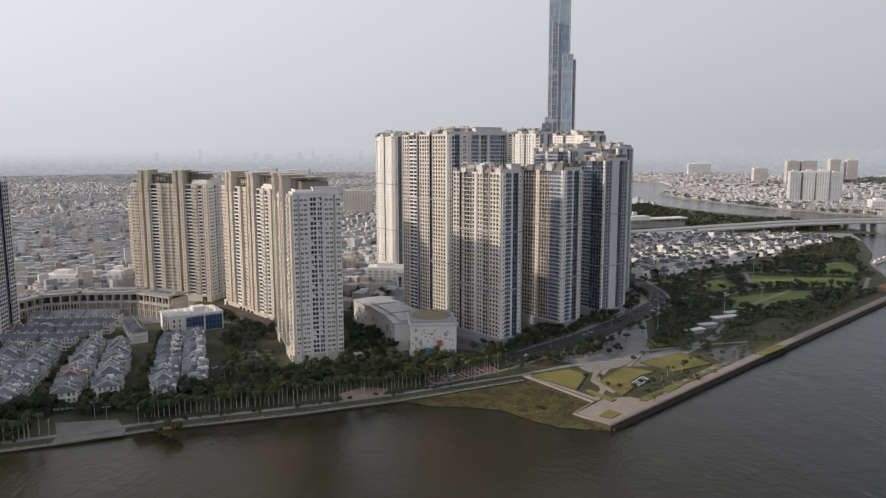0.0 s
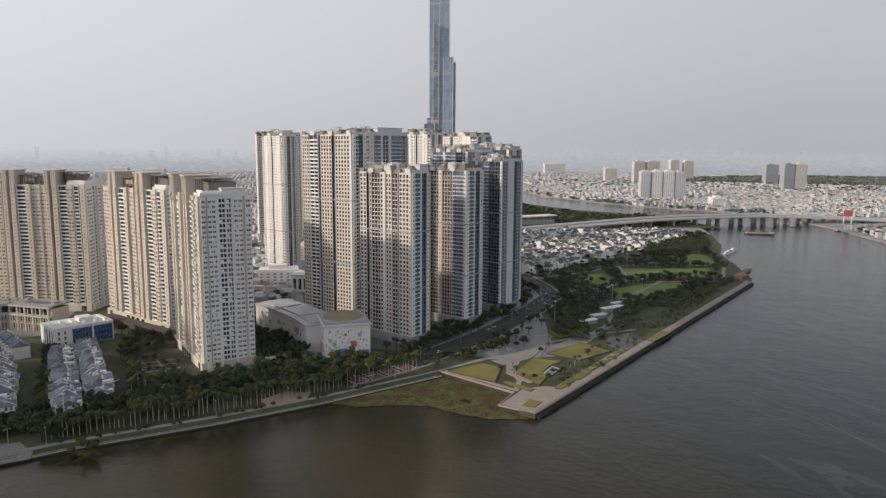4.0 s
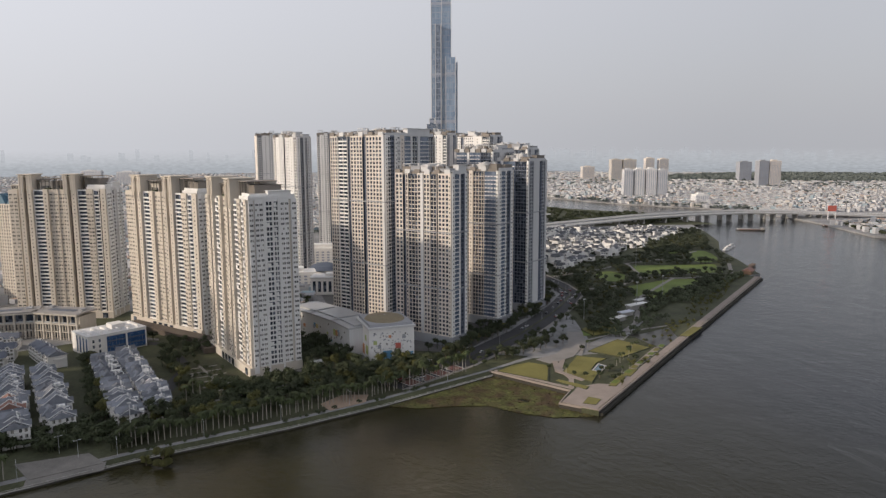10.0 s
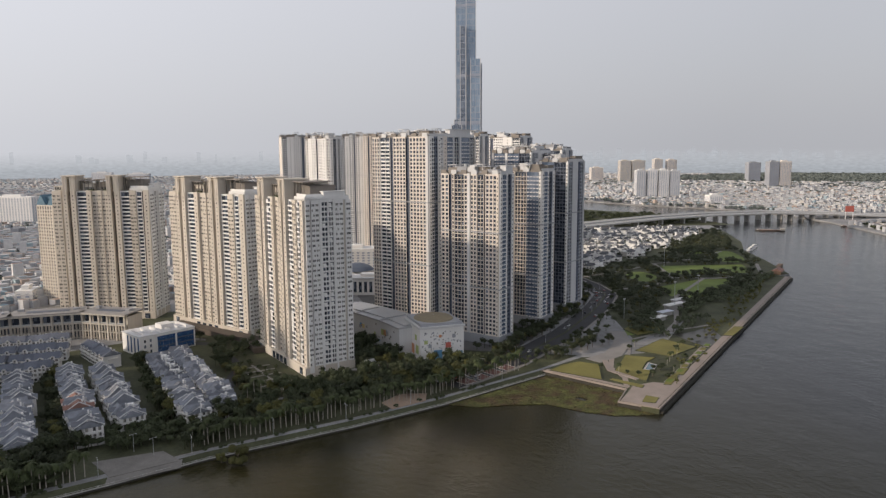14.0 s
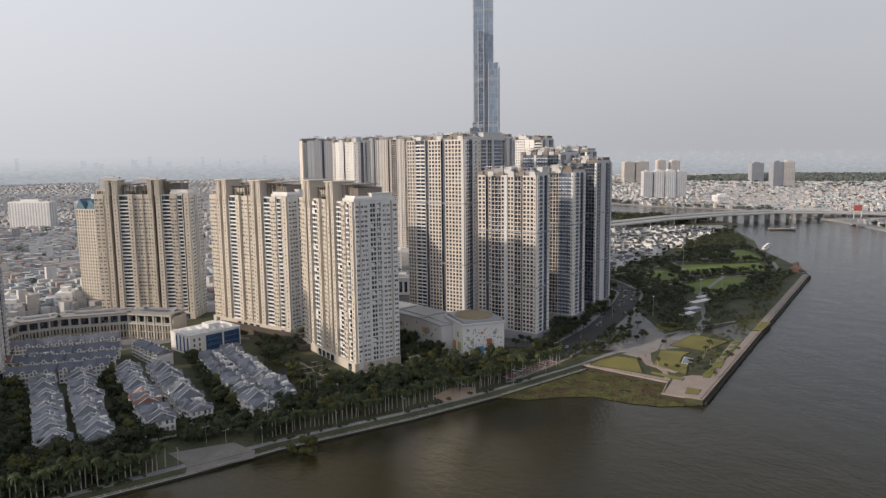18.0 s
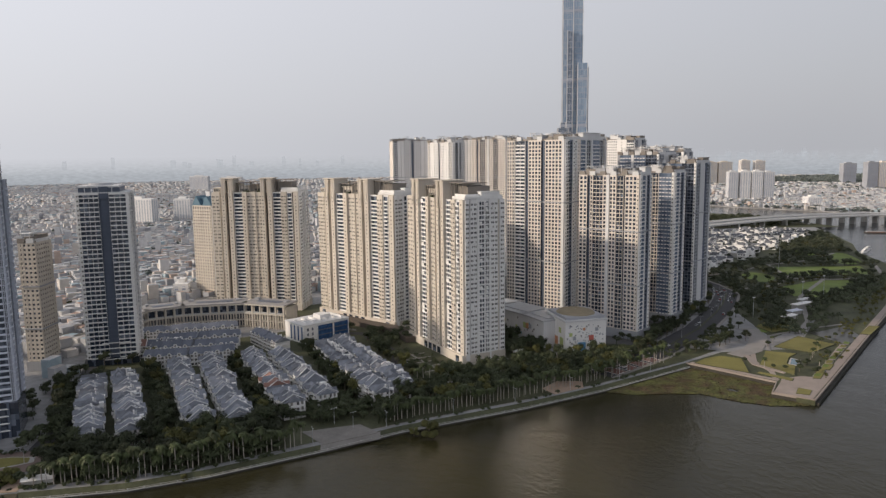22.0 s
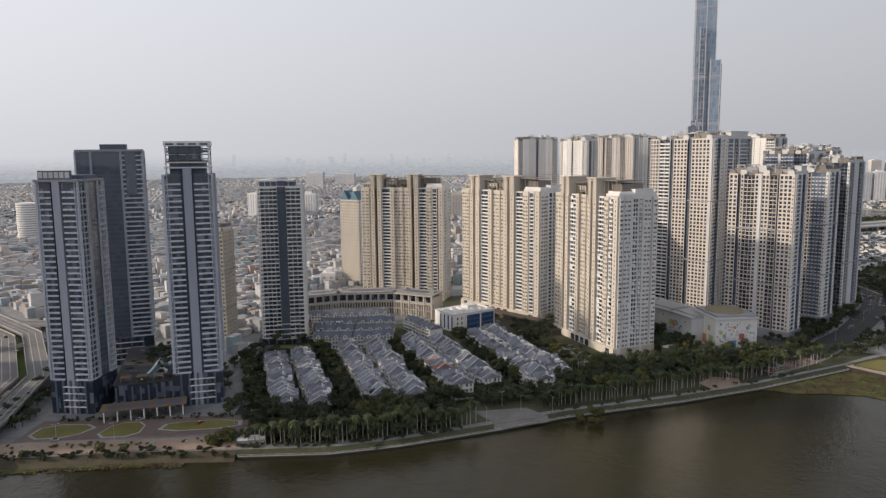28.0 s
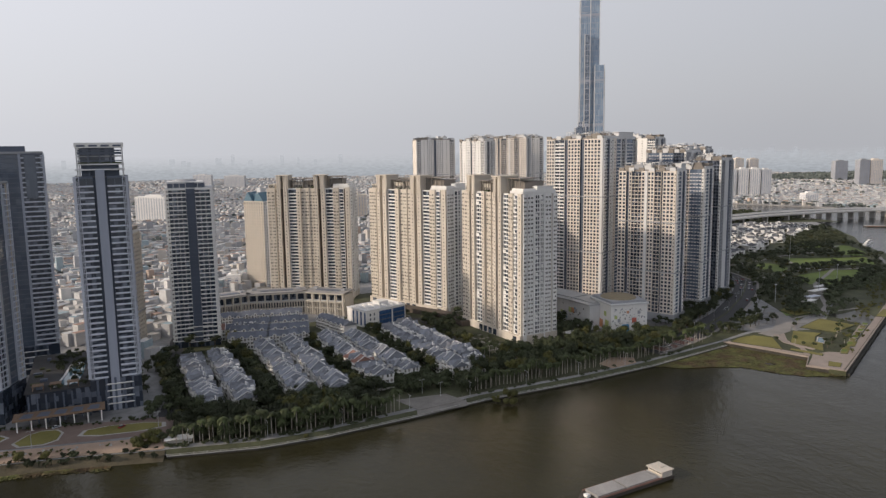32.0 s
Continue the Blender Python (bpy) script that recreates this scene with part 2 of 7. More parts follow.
ll.new(lnz.outputs["Fac"], lcr.inputs[0])
for e_, p_, c_ in zip(lcr.color_ramp.elements, (0.42, 0.62), ((0.10, 0.105, 0.034, 1), (0.085, 0.058, 0.032, 1))):
    e_.position, e_.color = p_, c_
ll.new(lcr.outputs[0], next(x for x in ln if x.type == "VECT_MATH").inputs[0])
SHINGLE = material("grey_roof_tiles", (0.20, 0.213, 0.24), rough=0.75, vary=0.28, scale=0.25, fine=2.5, objects=0.30)
SHINGLE_B = material("blue_grey_roof_tiles", (0.15, 0.165, 0.20), rough=0.8, vary=0.22, scale=0.2, fine=2.5, objects=0.12)
DARKROOF = material("dark_slate_roof", (0.12, 0.125, 0.135), rough=0.85, vary=0.2, scale=0.2, fine=2.5, objects=0.25)
REDTILE = material("red_brown_roof_tiles", (0.26, 0.15, 0.12), rough=0.75, vary=0.22, scale=0.2, fine=2.5)
GREENMETAL = material("teal_metal_roof", (0.10, 0.18, 0.24), rough=0.5, vary=0.15)
REDPAINT = material("red_paint", (0.47, 0.13, 0.10), vary=0.1)
BLUEPAINT = material("blue_paint", (0.12, 0.29, 0.47), vary=0.1)
ORANGE = material("orange_paint", (0.55, 0.27, 0.15), vary=0.1)
GREENPAINT = material("lime_paint", (0.42, 0.48, 0.20), vary=0.1)
YELLOW = material("yellow_paint", (0.60, 0.50, 0.24), vary=0.1)
TIMBER = material("timber", (0.21, 0.145, 0.10), vary=0.2, scale=0.6, fine=5)
LINE = material("road_line_paint", (0.65, 0.65, 0.62), vary=0.15)
POOL = material("pool_water", (0.07, 0.13, 0.16), rough=0.08, vary=0.05)
# Haze is put into these house paints: pale, greyed, close in tone.
CITY = ramp_material("hazed_city_house_paint", [(0, (0.46, 0.465, 0.48)), (0.16, (0.54, 0.54, 0.54)), (0.32, (0.42, 0.43, 0.445)), (0.44, (0.52, 0.49, 0.455)), (0.54, (0.38, 0.39, 0.41)),
                                         (0.66, (0.42, 0.34, 0.29)), (0.70, (0.34, 0.42, 0.46)), (0.75, (0.31, 0.32, 0.34)), (0.87, (0.60, 0.60, 0.60))])
cn, cl = CITY.node_tree.nodes, CITY.node_tree.links
cgeo, csep, cfr, croof, cmix = cn.new("ShaderNodeNewGeometry"), cn.new("ShaderNodeSeparateXYZ"), cn.new("ShaderNodeMath"), cn.new("ShaderNodeValToRGB"), cn.new("ShaderNodeMix")
cl.new(cgeo.outputs["Normal"], csep.inputs[0])
cfr.operation, cmix.data_type, croof.color_ramp.interpolation = "PINGPONG", "RGBA", "CONSTANT"
cfr.inputs[1].default_value = 0.083
cl.new(cgeo.outputs["Random Per Island"], cfr.inputs[0])
for p_, c_ in ((0.007, (0.36, 0.29, 0.25)), (0.016, (0.33, 0.34, 0.36)), (0.042, (0.52, 0.52, 0.52)), (0.058, (0.38, 0.36, 0.34)), (0.072, (0.30, 0.38, 0.42))):
    croof.color_ramp.elements.new(p_).color = (*c_, 1)
croof.color_ramp.elements[0].color = (0.33, 0.23, 0.19, 1)
cl.new(cfr.outputs[0], croof.inputs[0])
cramp = next(x for x in cn if x.type == "VALTORGB" and x != croof)
cl.new(csep.outputs["Z"], cmix.inputs["Factor"])
cl.new(cramp.outputs[0], cmix.inputs["A"])
cl.new(croof.outputs[0], cmix.inputs["B"])
cl.new(cmix.outputs["Result"], next(x for x in cn if x.type == "VECT_MATH").inputs[0])
CARPAINT = ramp_material("car_paint", [(0, (0.7, 0.7, 0.7)), (0.4, (0.03, 0.03, 0.035)), (0.6, (0.35, 0.36, 0.37)), (0.8, (0.3, 0.04, 0.03))], 0.3, source="object")


def water_material():
    m = bpy.data.materials.new("river_water")
    m.use_nodes = True
    n, l = m.node_tree.nodes, m.node_tree.links
    b = n["Principled BSDF"]
    b.inputs["Roughness"].default_value = 0.06
    b.inputs["Specular IOR Level"].default_value = 0.25
    b.inputs["IOR"].default_value = 1.33
    tc = n.new("ShaderNodeTexCoord")
    mp = n.new("ShaderNodeMapping")
    mp.inputs["Scale"].default_value = (1, 0.6, 1)
    mp.inputs["Rotation"].default_value = (0, 0, 0.5)
    l.new(tc.outputs["Object"], mp.inputs["Vector"])
    big = n.new("ShaderNodeTexNoise")
    big.inputs["Scale"].default_value, big.inputs["Detail"].default_value = 0.006, 5
    big.inputs["Distortion"].default_value = 1.2
    l.new(tc.outputs["Object"], big.inputs["Vector"])
    cr = n.new("ShaderNodeValToRGB")
    cr.color_ramp.elements[0].position, cr.color_ramp.elements[0].color = 0.35, (0.032, 0.029, 0.012, 1)
    cr.color_ramp.elements[1].position, cr.color_ramp.elements[1].color = 0.7, (0.024, 0.023, 0.014, 1)
    l.new(big.outputs["Fac"], cr.inputs[0])
    # dimmer, bluer sky reflection of the east is put into the base colour
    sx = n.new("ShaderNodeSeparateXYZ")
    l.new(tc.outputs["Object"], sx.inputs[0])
    eastward = n.new("ShaderNodeMapRange")
    eastward.interpolation_type = "SMOOTHSTEP"
    eastward.inputs["From Min"].default_value, eastward.inputs["From Max"].default_value = -40, 260
    l.new(sx.outputs["X"], eastward.inputs["Value"])
    east_tint = n.new("ShaderNodeMix")
    east_tint.data_type = "RGBA"
    east_tint.inputs["B"].default_value = (0.012, 0.016, 0.020, 1)
    l.new(eastward.outputs[0], east_tint.inputs["Factor"])
    l.new(cr.outputs[0], east_tint.inputs["A"])
    # thin drifting foam lines out in the channel
    foam, fl_, ft = n.new("ShaderNodeTexNoise"), n.new("ShaderNodeMapRange"), n.new("ShaderNodeMath")
    foam.inputs["Scale"].default_value, foam.inputs["Detail"].default_value, foam.inputs["Distortion"].default_value = 0.0055, 4, 1.2
    fmap = n.new("ShaderNodeMapping")
    fmap.inputs["Rotation"].default_value, fmap.inputs["Scale"].default_value = (0, 0, 0.75), (2.6, 0.55, 1)
    l.new(tc.outputs["Object"], fmap.inputs["Vector"])
    l.new(fmap.outputs[0], foam.inputs["Vector"])
    ft.operation, ft.inputs[1].default_value, ft.inputs[2].default_value = "COMPARE", 0.56, 0.012
    l.new(foam.outputs["Fac"], ft.inputs[0])
    ff = n.new("ShaderNodeMath")
    ff.operation = "MULTIPLY"
    l.new(ft.outputs[0], ff.inputs[0])
    fl_.inputs["From Min"].default_value, fl_.inputs["From Max"].default_value, fl_.inputs["To Max"].default_value = 0.3, 1.0, 0.3
    l.new(eastward.outputs[0], fl_.inputs["Value"])
    l.new(fl_.outputs[0], ff.inputs[1])
    fm_ = n.new("ShaderNodeMix")
    fm_.data_type = "RGBA"
    fm_.inputs["B"].default_value = (0.10, 0.105, 0.11, 1)
    l.new(ff.outputs[0], fm_.inputs["Factor"])
    l.new(east_tint.outputs["Result"], fm_.inputs["A"])
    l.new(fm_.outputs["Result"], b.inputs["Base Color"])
    hs = None
    for sc, amp in ((0.35, 0.30), (1.4, 0.10), (0.05, 0.8)):
        w = n.new("ShaderNodeTexNoise")
        w.inputs["Scale"].default_value, w.inputs["Detail"].default_value = sc, 4
        l.new(mp.outputs[0], w.inputs["Vector"])
        k = n.new("ShaderNodeMath")
        k.operation = "MULTIPLY_ADD"
        k.inputs[1].default_value = amp
        l.new(w.outputs["Fac"], k.inputs[0])
        if hs:
            l.new(hs, k.inputs[2])
        hs = k.outputs[0]
    bp = n.new("ShaderNodeBump")
    bp.inputs["Strength"].default_value, bp.inputs["Distance"].default_value = 0.75, 1.0
    l.new(hs, bp.inputs["Height"])
    l.new(bp.outputs[0], b.inputs["Normal"])
    return m


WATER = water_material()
MUDWATER = material("dark_pond_water", (0.030, 0.029, 0.022), rough=0.3, vary=0.2, scale=0.1, fine=1.0, spec=0.2)


# ---- mesh helpers ----
class Mesh:
    """Collects boxes, prisms and tubes into one mesh."""

    def __init__(self):
        self.v, self.f = [], []

    def face(self, *pts):
        i = len(self.v)
        self.v += [tuple(p) for p in pts]
        self.f.append(tuple(range(i, i + len(pts))))

    def box(self, x0, y0, z0, x1, y1, z1, bottom=True):
        i = len(self.v)
        self.v += [(x0, y0, z0), (x1, y0, z0), (x1, y1, z0), (x0, y1, z0), (x0, y0, z1), (x1, y0, z1), (x1, y1, z1), (x0, y1, z1)]
        q = [(4, 5, 6, 7), (0, 1, 5, 4), (1, 2, 6, 5), (2, 3, 7, 6), (3, 0, 4, 7)] + ([(3, 2, 1, 0)] if bottom else [])
        self.f += [tuple(i + k for k in a) for a in q]
        return self

    def prism(self, pts, z0, z1):
        """Upright walls and lids over a counter-clockwise outline."""
        i, n = len(self.v), len(pts)
        self.v += [(x, y, z0) for x, y in pts] + [(x, y, z1) for x, y in pts]
        self.f += [(i + k, i + (k + 1) % n, i + n + (k + 1) % n, i + n + k) for k in range(n)]
        self.f += [tuple(i + n + k for k in range(n)), tuple(i + k for k in reversed(range(n)))]
        return self

    def tube(self, x, y, z0, z1, r0, r1, n=8, dx=0.0, dy=0.0):
        i = len(self.v)
        for z, r, ox, oy in ((z0, r0, 0, 0), (z1, r1, dx, dy)):
            self.v += [(x + ox + r * math.cos(6.2832 * k / n), y + oy + r * math.sin(6.2832 * k / n), z) for k in range(n)]
        self.f += [(i + k, i + (k + 1) % n, i + n + (k + 1) % n, i + n + k) for k in range(n)]
        self.f.append(tuple(i + n + k for k in range(n)))
        return self

    def gable(self, x0, y0, x1, y1, z0, z1, over=0.4, along="x"):
        """A pitched roof with its ridge along x or y."""
        x0, y0, x1, y1 = x0 - over, y0 - over, x1 + over, y1 + over
        i = len(self.v)
        if along == "x":
            ym = (y0 + y1) / 2
            self.v += [(x0, y0, z0), (x1, y0, z0), (x1, y1, z0), (x0, y1, z0), (x0, ym, z1), (x1, ym, z1)]
            self.f += [(i, i + 1, i + 5, i + 4), (i + 2, i + 3, i + 4, i + 5), (i + 3, i, i + 4), (i + 1, i + 2, i + 5), (i + 3, i + 2, i + 1, i)]
        else:
            xm = (x0 + x1) / 2
            self.v += [(x0, y0, z0), (x1, y0, z0), (x1, y1, z0), (x0, y1, z0), (xm, y0, z1), (xm, y1, z1)]
            self.f += [(i + 1, i + 2, i + 5, i + 4), (i + 3, i, i + 4, i + 5), (i, i + 1, i + 4), (i + 2, i + 3, i + 5), (i + 3, i + 2, i + 1, i)]
        return self

    def done(self, name, mat):
        me = bpy.data.meshes.new(name)
        me.from_pydata(self.v, [], self.f)
        me.materials.append(mat)
        me.update()
        return me


def part(name, mesh, mat, parent, label="", at=(0, 0, 0), turn=0.0, kind=""):
    """One mesh object under a thing or under a part. mesh: a Mesh or ready mesh data."""
    data = mesh.done(name, mat) if isinstance(mesh, Mesh) else mesh
    ob = new(name, data)
    ob.parent = parent
    ob.location, ob.rotation_euler = at, (0, 0, turn)
    return tagged(ob, label, kind=kind)


def thing(name, m, label, category, group="", kind=""):
    ob = new(name)
    ob.matrix_world = m
    return tagged(ob, label, category, group, kind)


def frame_of(a, b, z=3.0):
    """The pose with its origin at a, x towards b; y then points to the far side."""
    return pose(a[0], a[1], z, 0, 0, math.degrees(math.atan2(b[1] - a[1], b[0] - a[0])))


def span(a, b):
    return math.hypot(b[0] - a[0], b[1] - a[1])


def flat(name, pts, z0, z1, mat, label, category, kind="structure", group=""):
    ob = new(name, Mesh().prism(pts, z0, z1).done(name, mat))
    return tagged(ob, label, category, group, kind)


def ribbon(name, line, width, z0, z1, mat, label, category, parent=None, kind="structure", off=0.0):
    """A strip of road, wall or path along a line of points."""
    mb = Mesh()
    pts = [Vector(p).to_3d() for p in line]
    left, right = [], []
    for i, p in enumerate(pts):
        d = (pts[min(i + 1, len(pts) - 1)] - pts[max(i - 1, 0)]).normalized()
        nrm = Vector((-d.y, d.x, 0))
        left.append(p + nrm * (off + width / 2))
        right.append(p + nrm * (off - width / 2))
    for i in range(len(pts) - 1):
        a, b, c, d = right[i], right[i + 1], left[i + 1], left[i]
        lo, hi = [Vector((q.x, q.y, q.z + z0)) for q in (a, b, c, d)], [Vector((q.x, q.y, q.z + z1)) for q in (a, b, c, d)]
        mb.face(*hi)
        mb.face(lo[0], lo[1], hi[1], hi[0])
        mb.face(lo[2], lo[3], hi[3], hi[2])
        mb.face(lo[3], lo[2], lo[1], lo[0])
        if i == 0:
            mb.face(lo[3], lo[0], hi[0], hi[3])
        if i == len(pts) - 2:
            mb.face(lo[1], lo[2], hi[2], hi[1])
    ob = new(name, mb.done(name, mat))
    if parent:
        ob.parent = parent
        return tagged(ob, label)
    return tagged(ob, label, category, kind=kind)


# ---- ground, river, land ----
SHORE = [(-700, 322), (-487, 336), (-422, 340), (-371, 339), (-325, 339), (-290, 346), (-234, 365), (-193, 381), (-118, 401), (-59, 421), (20, 455)]
EAST = [(455, 715), (499, 806), (539, 900), (598, 980), (669, 1115), (735, 1265), (724, 1465), (625, 1640), (580, 1840), (600, 2120), (700, 2500), (840, 2900), (880, 3200)]
land = SHORE + [(60, 440), (120, 448), (300, 640), (430, 705)] + EAST
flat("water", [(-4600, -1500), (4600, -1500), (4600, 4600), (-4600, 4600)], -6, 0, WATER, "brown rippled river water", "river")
flat("ground", land + [(300, 3500), (-1200, 3700), (-1200, 4600), (-4600, 4600), (-4600, 300)], -5, 3, GROUND, "built-up river bank seen from the air", "ground")
flat("far_bank_ground", [(890, 960), (1300, 700), (4600, 500), (4600, 4600), (-1200, 4600), (-1200, 3780), (300, 3580), (960, 3250), (1010, 3080), (985, 2920), (865, 2520), (770, 2360),
                         (752, 2150), (808, 1870), (862, 1715), (950, 1565), (1026, 1455), (978, 1190)], -5, 2.6, GROUND, "far built-up river bank", "ground")


# ---- apartment towers ----
def facade(tower, w, h, fh, segs, at, turn, near, base=0.0, wallshare=0.54):
    """One side of a tower: x runs along it, -y points outwards. segs: (share, style, proud, paint, pitch)."""
    total = sum(s[0] for s in segs)
    x, floors = 0.0, int((h - base) / fh)
    bands, n_seed = {}, int(w * 7)
    for share, style, p, mat, pitch in segs:
        x0, x1 = x, x + w * share / total
        x = x1
        if style in ("punch", "ribbon"):
            part("glazing", Mesh().box(x0 + 0.05, -p + 0.42, base, x1 - 0.05, 1.2, h - 0.6, False), GLASS_L if wallshare > 0.52 and style == "punch" else GLASS_B, tower, at=at, turn=turn)
            n = max(1, round((x1 - x0) / pitch))
            step = (x1 - x0) / n
            pw = step * (wallshare if style == "punch" else 0.07)
            piers = Mesh()
            for k in range(n + 1):
                c = x0 + k * step
                piers.box(max(x0, c - pw / 2), -p + (0.3 if mat is BLUEPALE else -0.04), base, min(x1, c + pw / 2), -p + 0.5, h)
            piers.box(x0, -p - 0.06, h - 1.0, x1, 1.2, h + 0.3)
            part("window_wall", piers, SLATE if mat is BLUEPALE else mat, tower, at=at, turn=turn, kind="stuff")
            hh = fh * (0.08 + wallshare * 0.9 if style == "punch" else 0.27 if mat is BLUEPALE else 0.24 if mat is WHITE else 0.34)
            bands.setdefault(mat.name, (mat, Mesh()))[1].box(x0, -p, 0, x1, -p + 0.5, hh)
            if style == "ribbon":
                if mat is BLUEPALE:
                    bands[mat.name][1].box(x0, -p - 0.45, 0, x1, -p, 0.4)
                for k in range(0, n, 2):
                    bands[mat.name][1].box(x0 + k * step + 0.2, -p - 0.85, 0, x0 + (k + 1) * step - 0.2, -p, hh * 0.75)
            if style == "punch":
                for k in range(n):
                    if (k * 7 + int(x0)) % 3 == 0:
                        bands[mat.name][1].box(x0 + (k + 0.55) * step, -p - 0.55, 0.2, x0 + (k + 0.85) * step, -p, 0.85)
        elif style == "balc":
            part("glazing", Mesh().box(x0, 0.1 if mat is WHITE else 0.7, base, x1, 1.6, h - 0.6, False), GLASS_B if mat is WHITE else GLASS, tower, at=at, turn=turn)
            part("pilaster", Mesh().box(x0, -p - 0.2, base, x0 + 0.5, 1.6, h).box(x1 - 0.5, -p - 0.2, base, x1, 1.6, h).box(x0, -p, h - 1.0, x1, 1.6, h + 0.2), mat, tower, at=at, turn=turn)
            bm = Mesh().box(x0 + 0.5, -p - 0.9, 0, x1 - 0.5, 0.7, 0.28).box(x0 + 0.5, -p - 0.9, 0.28, x1 - 0.5, -p - 0.75, 1.15)
            bm.box(x0 + 0.5, -p - 0.9, 0.28, x0 + 0.62, 0.7, 1.15).box(x1 - 0.62, -p - 0.9, 0.28, x1 - 0.5, 0.7, 1.15)
            bm.box((x0 + x1) / 2 - 0.12, -p - 0.4, 0.28, (x0 + x1) / 2 + 0.12, 0.7, fh)
            if near:
                shut = Mesh()
                shut.box(x0 + 0.5, -p - 0.9, 0, x1 - 0.5, 0.7, 0.28).box(x0 + 0.5, -p - 0.9, 0.28, (x0 + x1) / 2, -p - 0.75, fh - 0.5).box((x0 + x1) / 2, -p - 0.9, 0.28, x1 - 0.5, -p - 0.75, 1.15)
                shut.box(x0 + 0.5, -p - 0.75, 0.28, x0 + 0.62, 0.7, fh - 0.5)
                pick, sets = random.Random(int(x0 * 13)), (bm.done("balcony", mat), shut.done("balcony", mat))
                for k in range(floors):
                    part("balcony", sets[pick.random() < 0.3], mat, tower, at=Vector(at) + Vector((0, 0, base + k * fh)), turn=turn)
            else:
                bands.setdefault(mat.name, (mat, Mesh()))[1].box(x0 + 0.5, -p - 0.9, 0, x1 - 0.5, 0.7, 1.15)
        elif style == "strip":
            part("pilaster", Mesh().box(x0, -p, base * 0, x1, 1.2, h + 0.6), mat, tower, at=at, turn=turn)
            if x1 - x0 > 1.6 and mat in (CREAM, WHITE, TAN):
                xm, gl = (x0 + x1) / 2, bands.setdefault(GLASS.name, (GLASS, Mesh()))[1]
                gl.box(xm - 0.5, -p - 0.03, 1.1, xm + 0.5, -p + 0.1, 2.3)
                bands.setdefault(mat.name, (mat, Mesh()))[1].box(xm - 0.7, -p - 0.35, 0.85, xm + 0.7, -p, 1.05)
        elif style == "apt":
            # plain wall with small paired windows, sills and the odd air-conditioner
            part("window_wall", Mesh().box(x0, -p, base * 0.3, x1, 1.2, h + 0.3), mat, tower, at=at, turn=turn)
            n, rr = max(1, round((x1 - x0) / pitch)), random.Random(int(x0 * 10) + n_seed)
            panes, trims = Mesh(), Mesh()
            for k in range(n):
                c, pw = x0 + (k + 0.5) * (x1 - x0) / n, min(1.2, (x1 - x0) / n * 0.32)
                for q in range(floors):
                    z = base + q * fh
                    for o in (-1, 1):
                        if rr.random() < 0.93:
                            xa = c + o * (pw * 0.62)
                            panes.box(xa - pw / 2, -p - 0.03, z + 0.95, xa + pw / 2, -p + 0.1, z + 2.35)
                    trims.box(c - pw * 1.3, -p - 0.3, z + 0.72, c + pw * 1.3, -p, z + 0.92)
                    if rr.random() < 0.45:
                        xa = c + rr.choice((-1, 1)) * pw * 0.5
                        trims.box(xa - 0.5, -p - 0.6, z + 0.1, xa + 0.5, -p, z + 0.72)
            part("small_panes", panes, GLASS, tower, at=at, turn=turn, kind="stuff")
            part("window_trim", trims, mat, tower, at=at, turn=turn, kind="stuff")
        elif style == "curtain":
            part("curtain_wall", Mesh().box(x0, -p, base, x1, 1.4, h - 0.4), CURTAIN_DK, tower, at=at, turn=turn)
            bands.setdefault(SLATE.name, (SLATE, Mesh()))[1].box(x0 + 0.02, -p - 0.12, 0, x1 - 0.02, -p, 0.45)
        elif style == "slab":
            part("glazing", Mesh().box(x0, 0.5, base, x1, 1.5, h - 0.6, False), GLASS_B, tower, at=at, turn=turn)
            part("edge_pier", Mesh().box(x0, -p - 0.3, base, x0 + 0.4, 1.5, h).box(x1 - 0.4, -p - 0.3, base, x1, 1.5, h), mat, tower, at=at, turn=turn)
            sb_ = bands.setdefault(mat.name, (mat, Mesh()))[1]
            sb_.box(x0 + 0.4, -p - 0.6, 0, x1 - 0.4, 0.6, 0.32).box(x0 + 0.4, -p - 0.62, 0.32, x1 - 0.4, -p - 0.5, 1.3 if mat is WHITE else 0.62)
            for k in range(1, max(2, round((x1 - x0) / pitch))):
                c = x0 + k * (x1 - x0) / max(2, round((x1 - x0) / pitch))
                sb_.box(c - 0.12, -p + 0.1, 0.32, c + 0.12, 0.6, fh)
        elif style == "dash":
            part("curtain_wall", Mesh().box(x0, -p, base, x1, 1.4, h - 0.4), SUPER_DK, tower, at=at, turn=turn)
            db = bands.setdefault(WHITE.name, (WHITE, Mesh()))[1]
            n = max(2, round((x1 - x0) / pitch))
            for k in range(n):
                c = x0 + (k + 0.2) * (x1 - x0) / n
                db.box(c, -p - 0.5, 0, c + (x1 - x0) / n * 0.6, -p, 0.7)
            bands.setdefault(mat.name, (mat, Mesh()))[1].box(x0, -p - 0.1, 0.7, x1, -p, 1.3)
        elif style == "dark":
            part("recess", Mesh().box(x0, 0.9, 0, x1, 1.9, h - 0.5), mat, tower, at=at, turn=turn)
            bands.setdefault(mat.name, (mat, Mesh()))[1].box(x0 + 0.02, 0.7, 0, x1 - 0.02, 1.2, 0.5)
    for mat, mb in bands.values():
        v, f = np.array(mb.v), mb.f
        al = Mesh()
        for k in range(floors):
            i = len(al.v)
            al.v += [tuple(q) for q in v + (0, 0, base + k * fh)]
            al.f += [tuple(i + j for j in q) for q in f]
        part("floor_banding", al, mat, tower, at=at, turn=turn, kind="stuff")


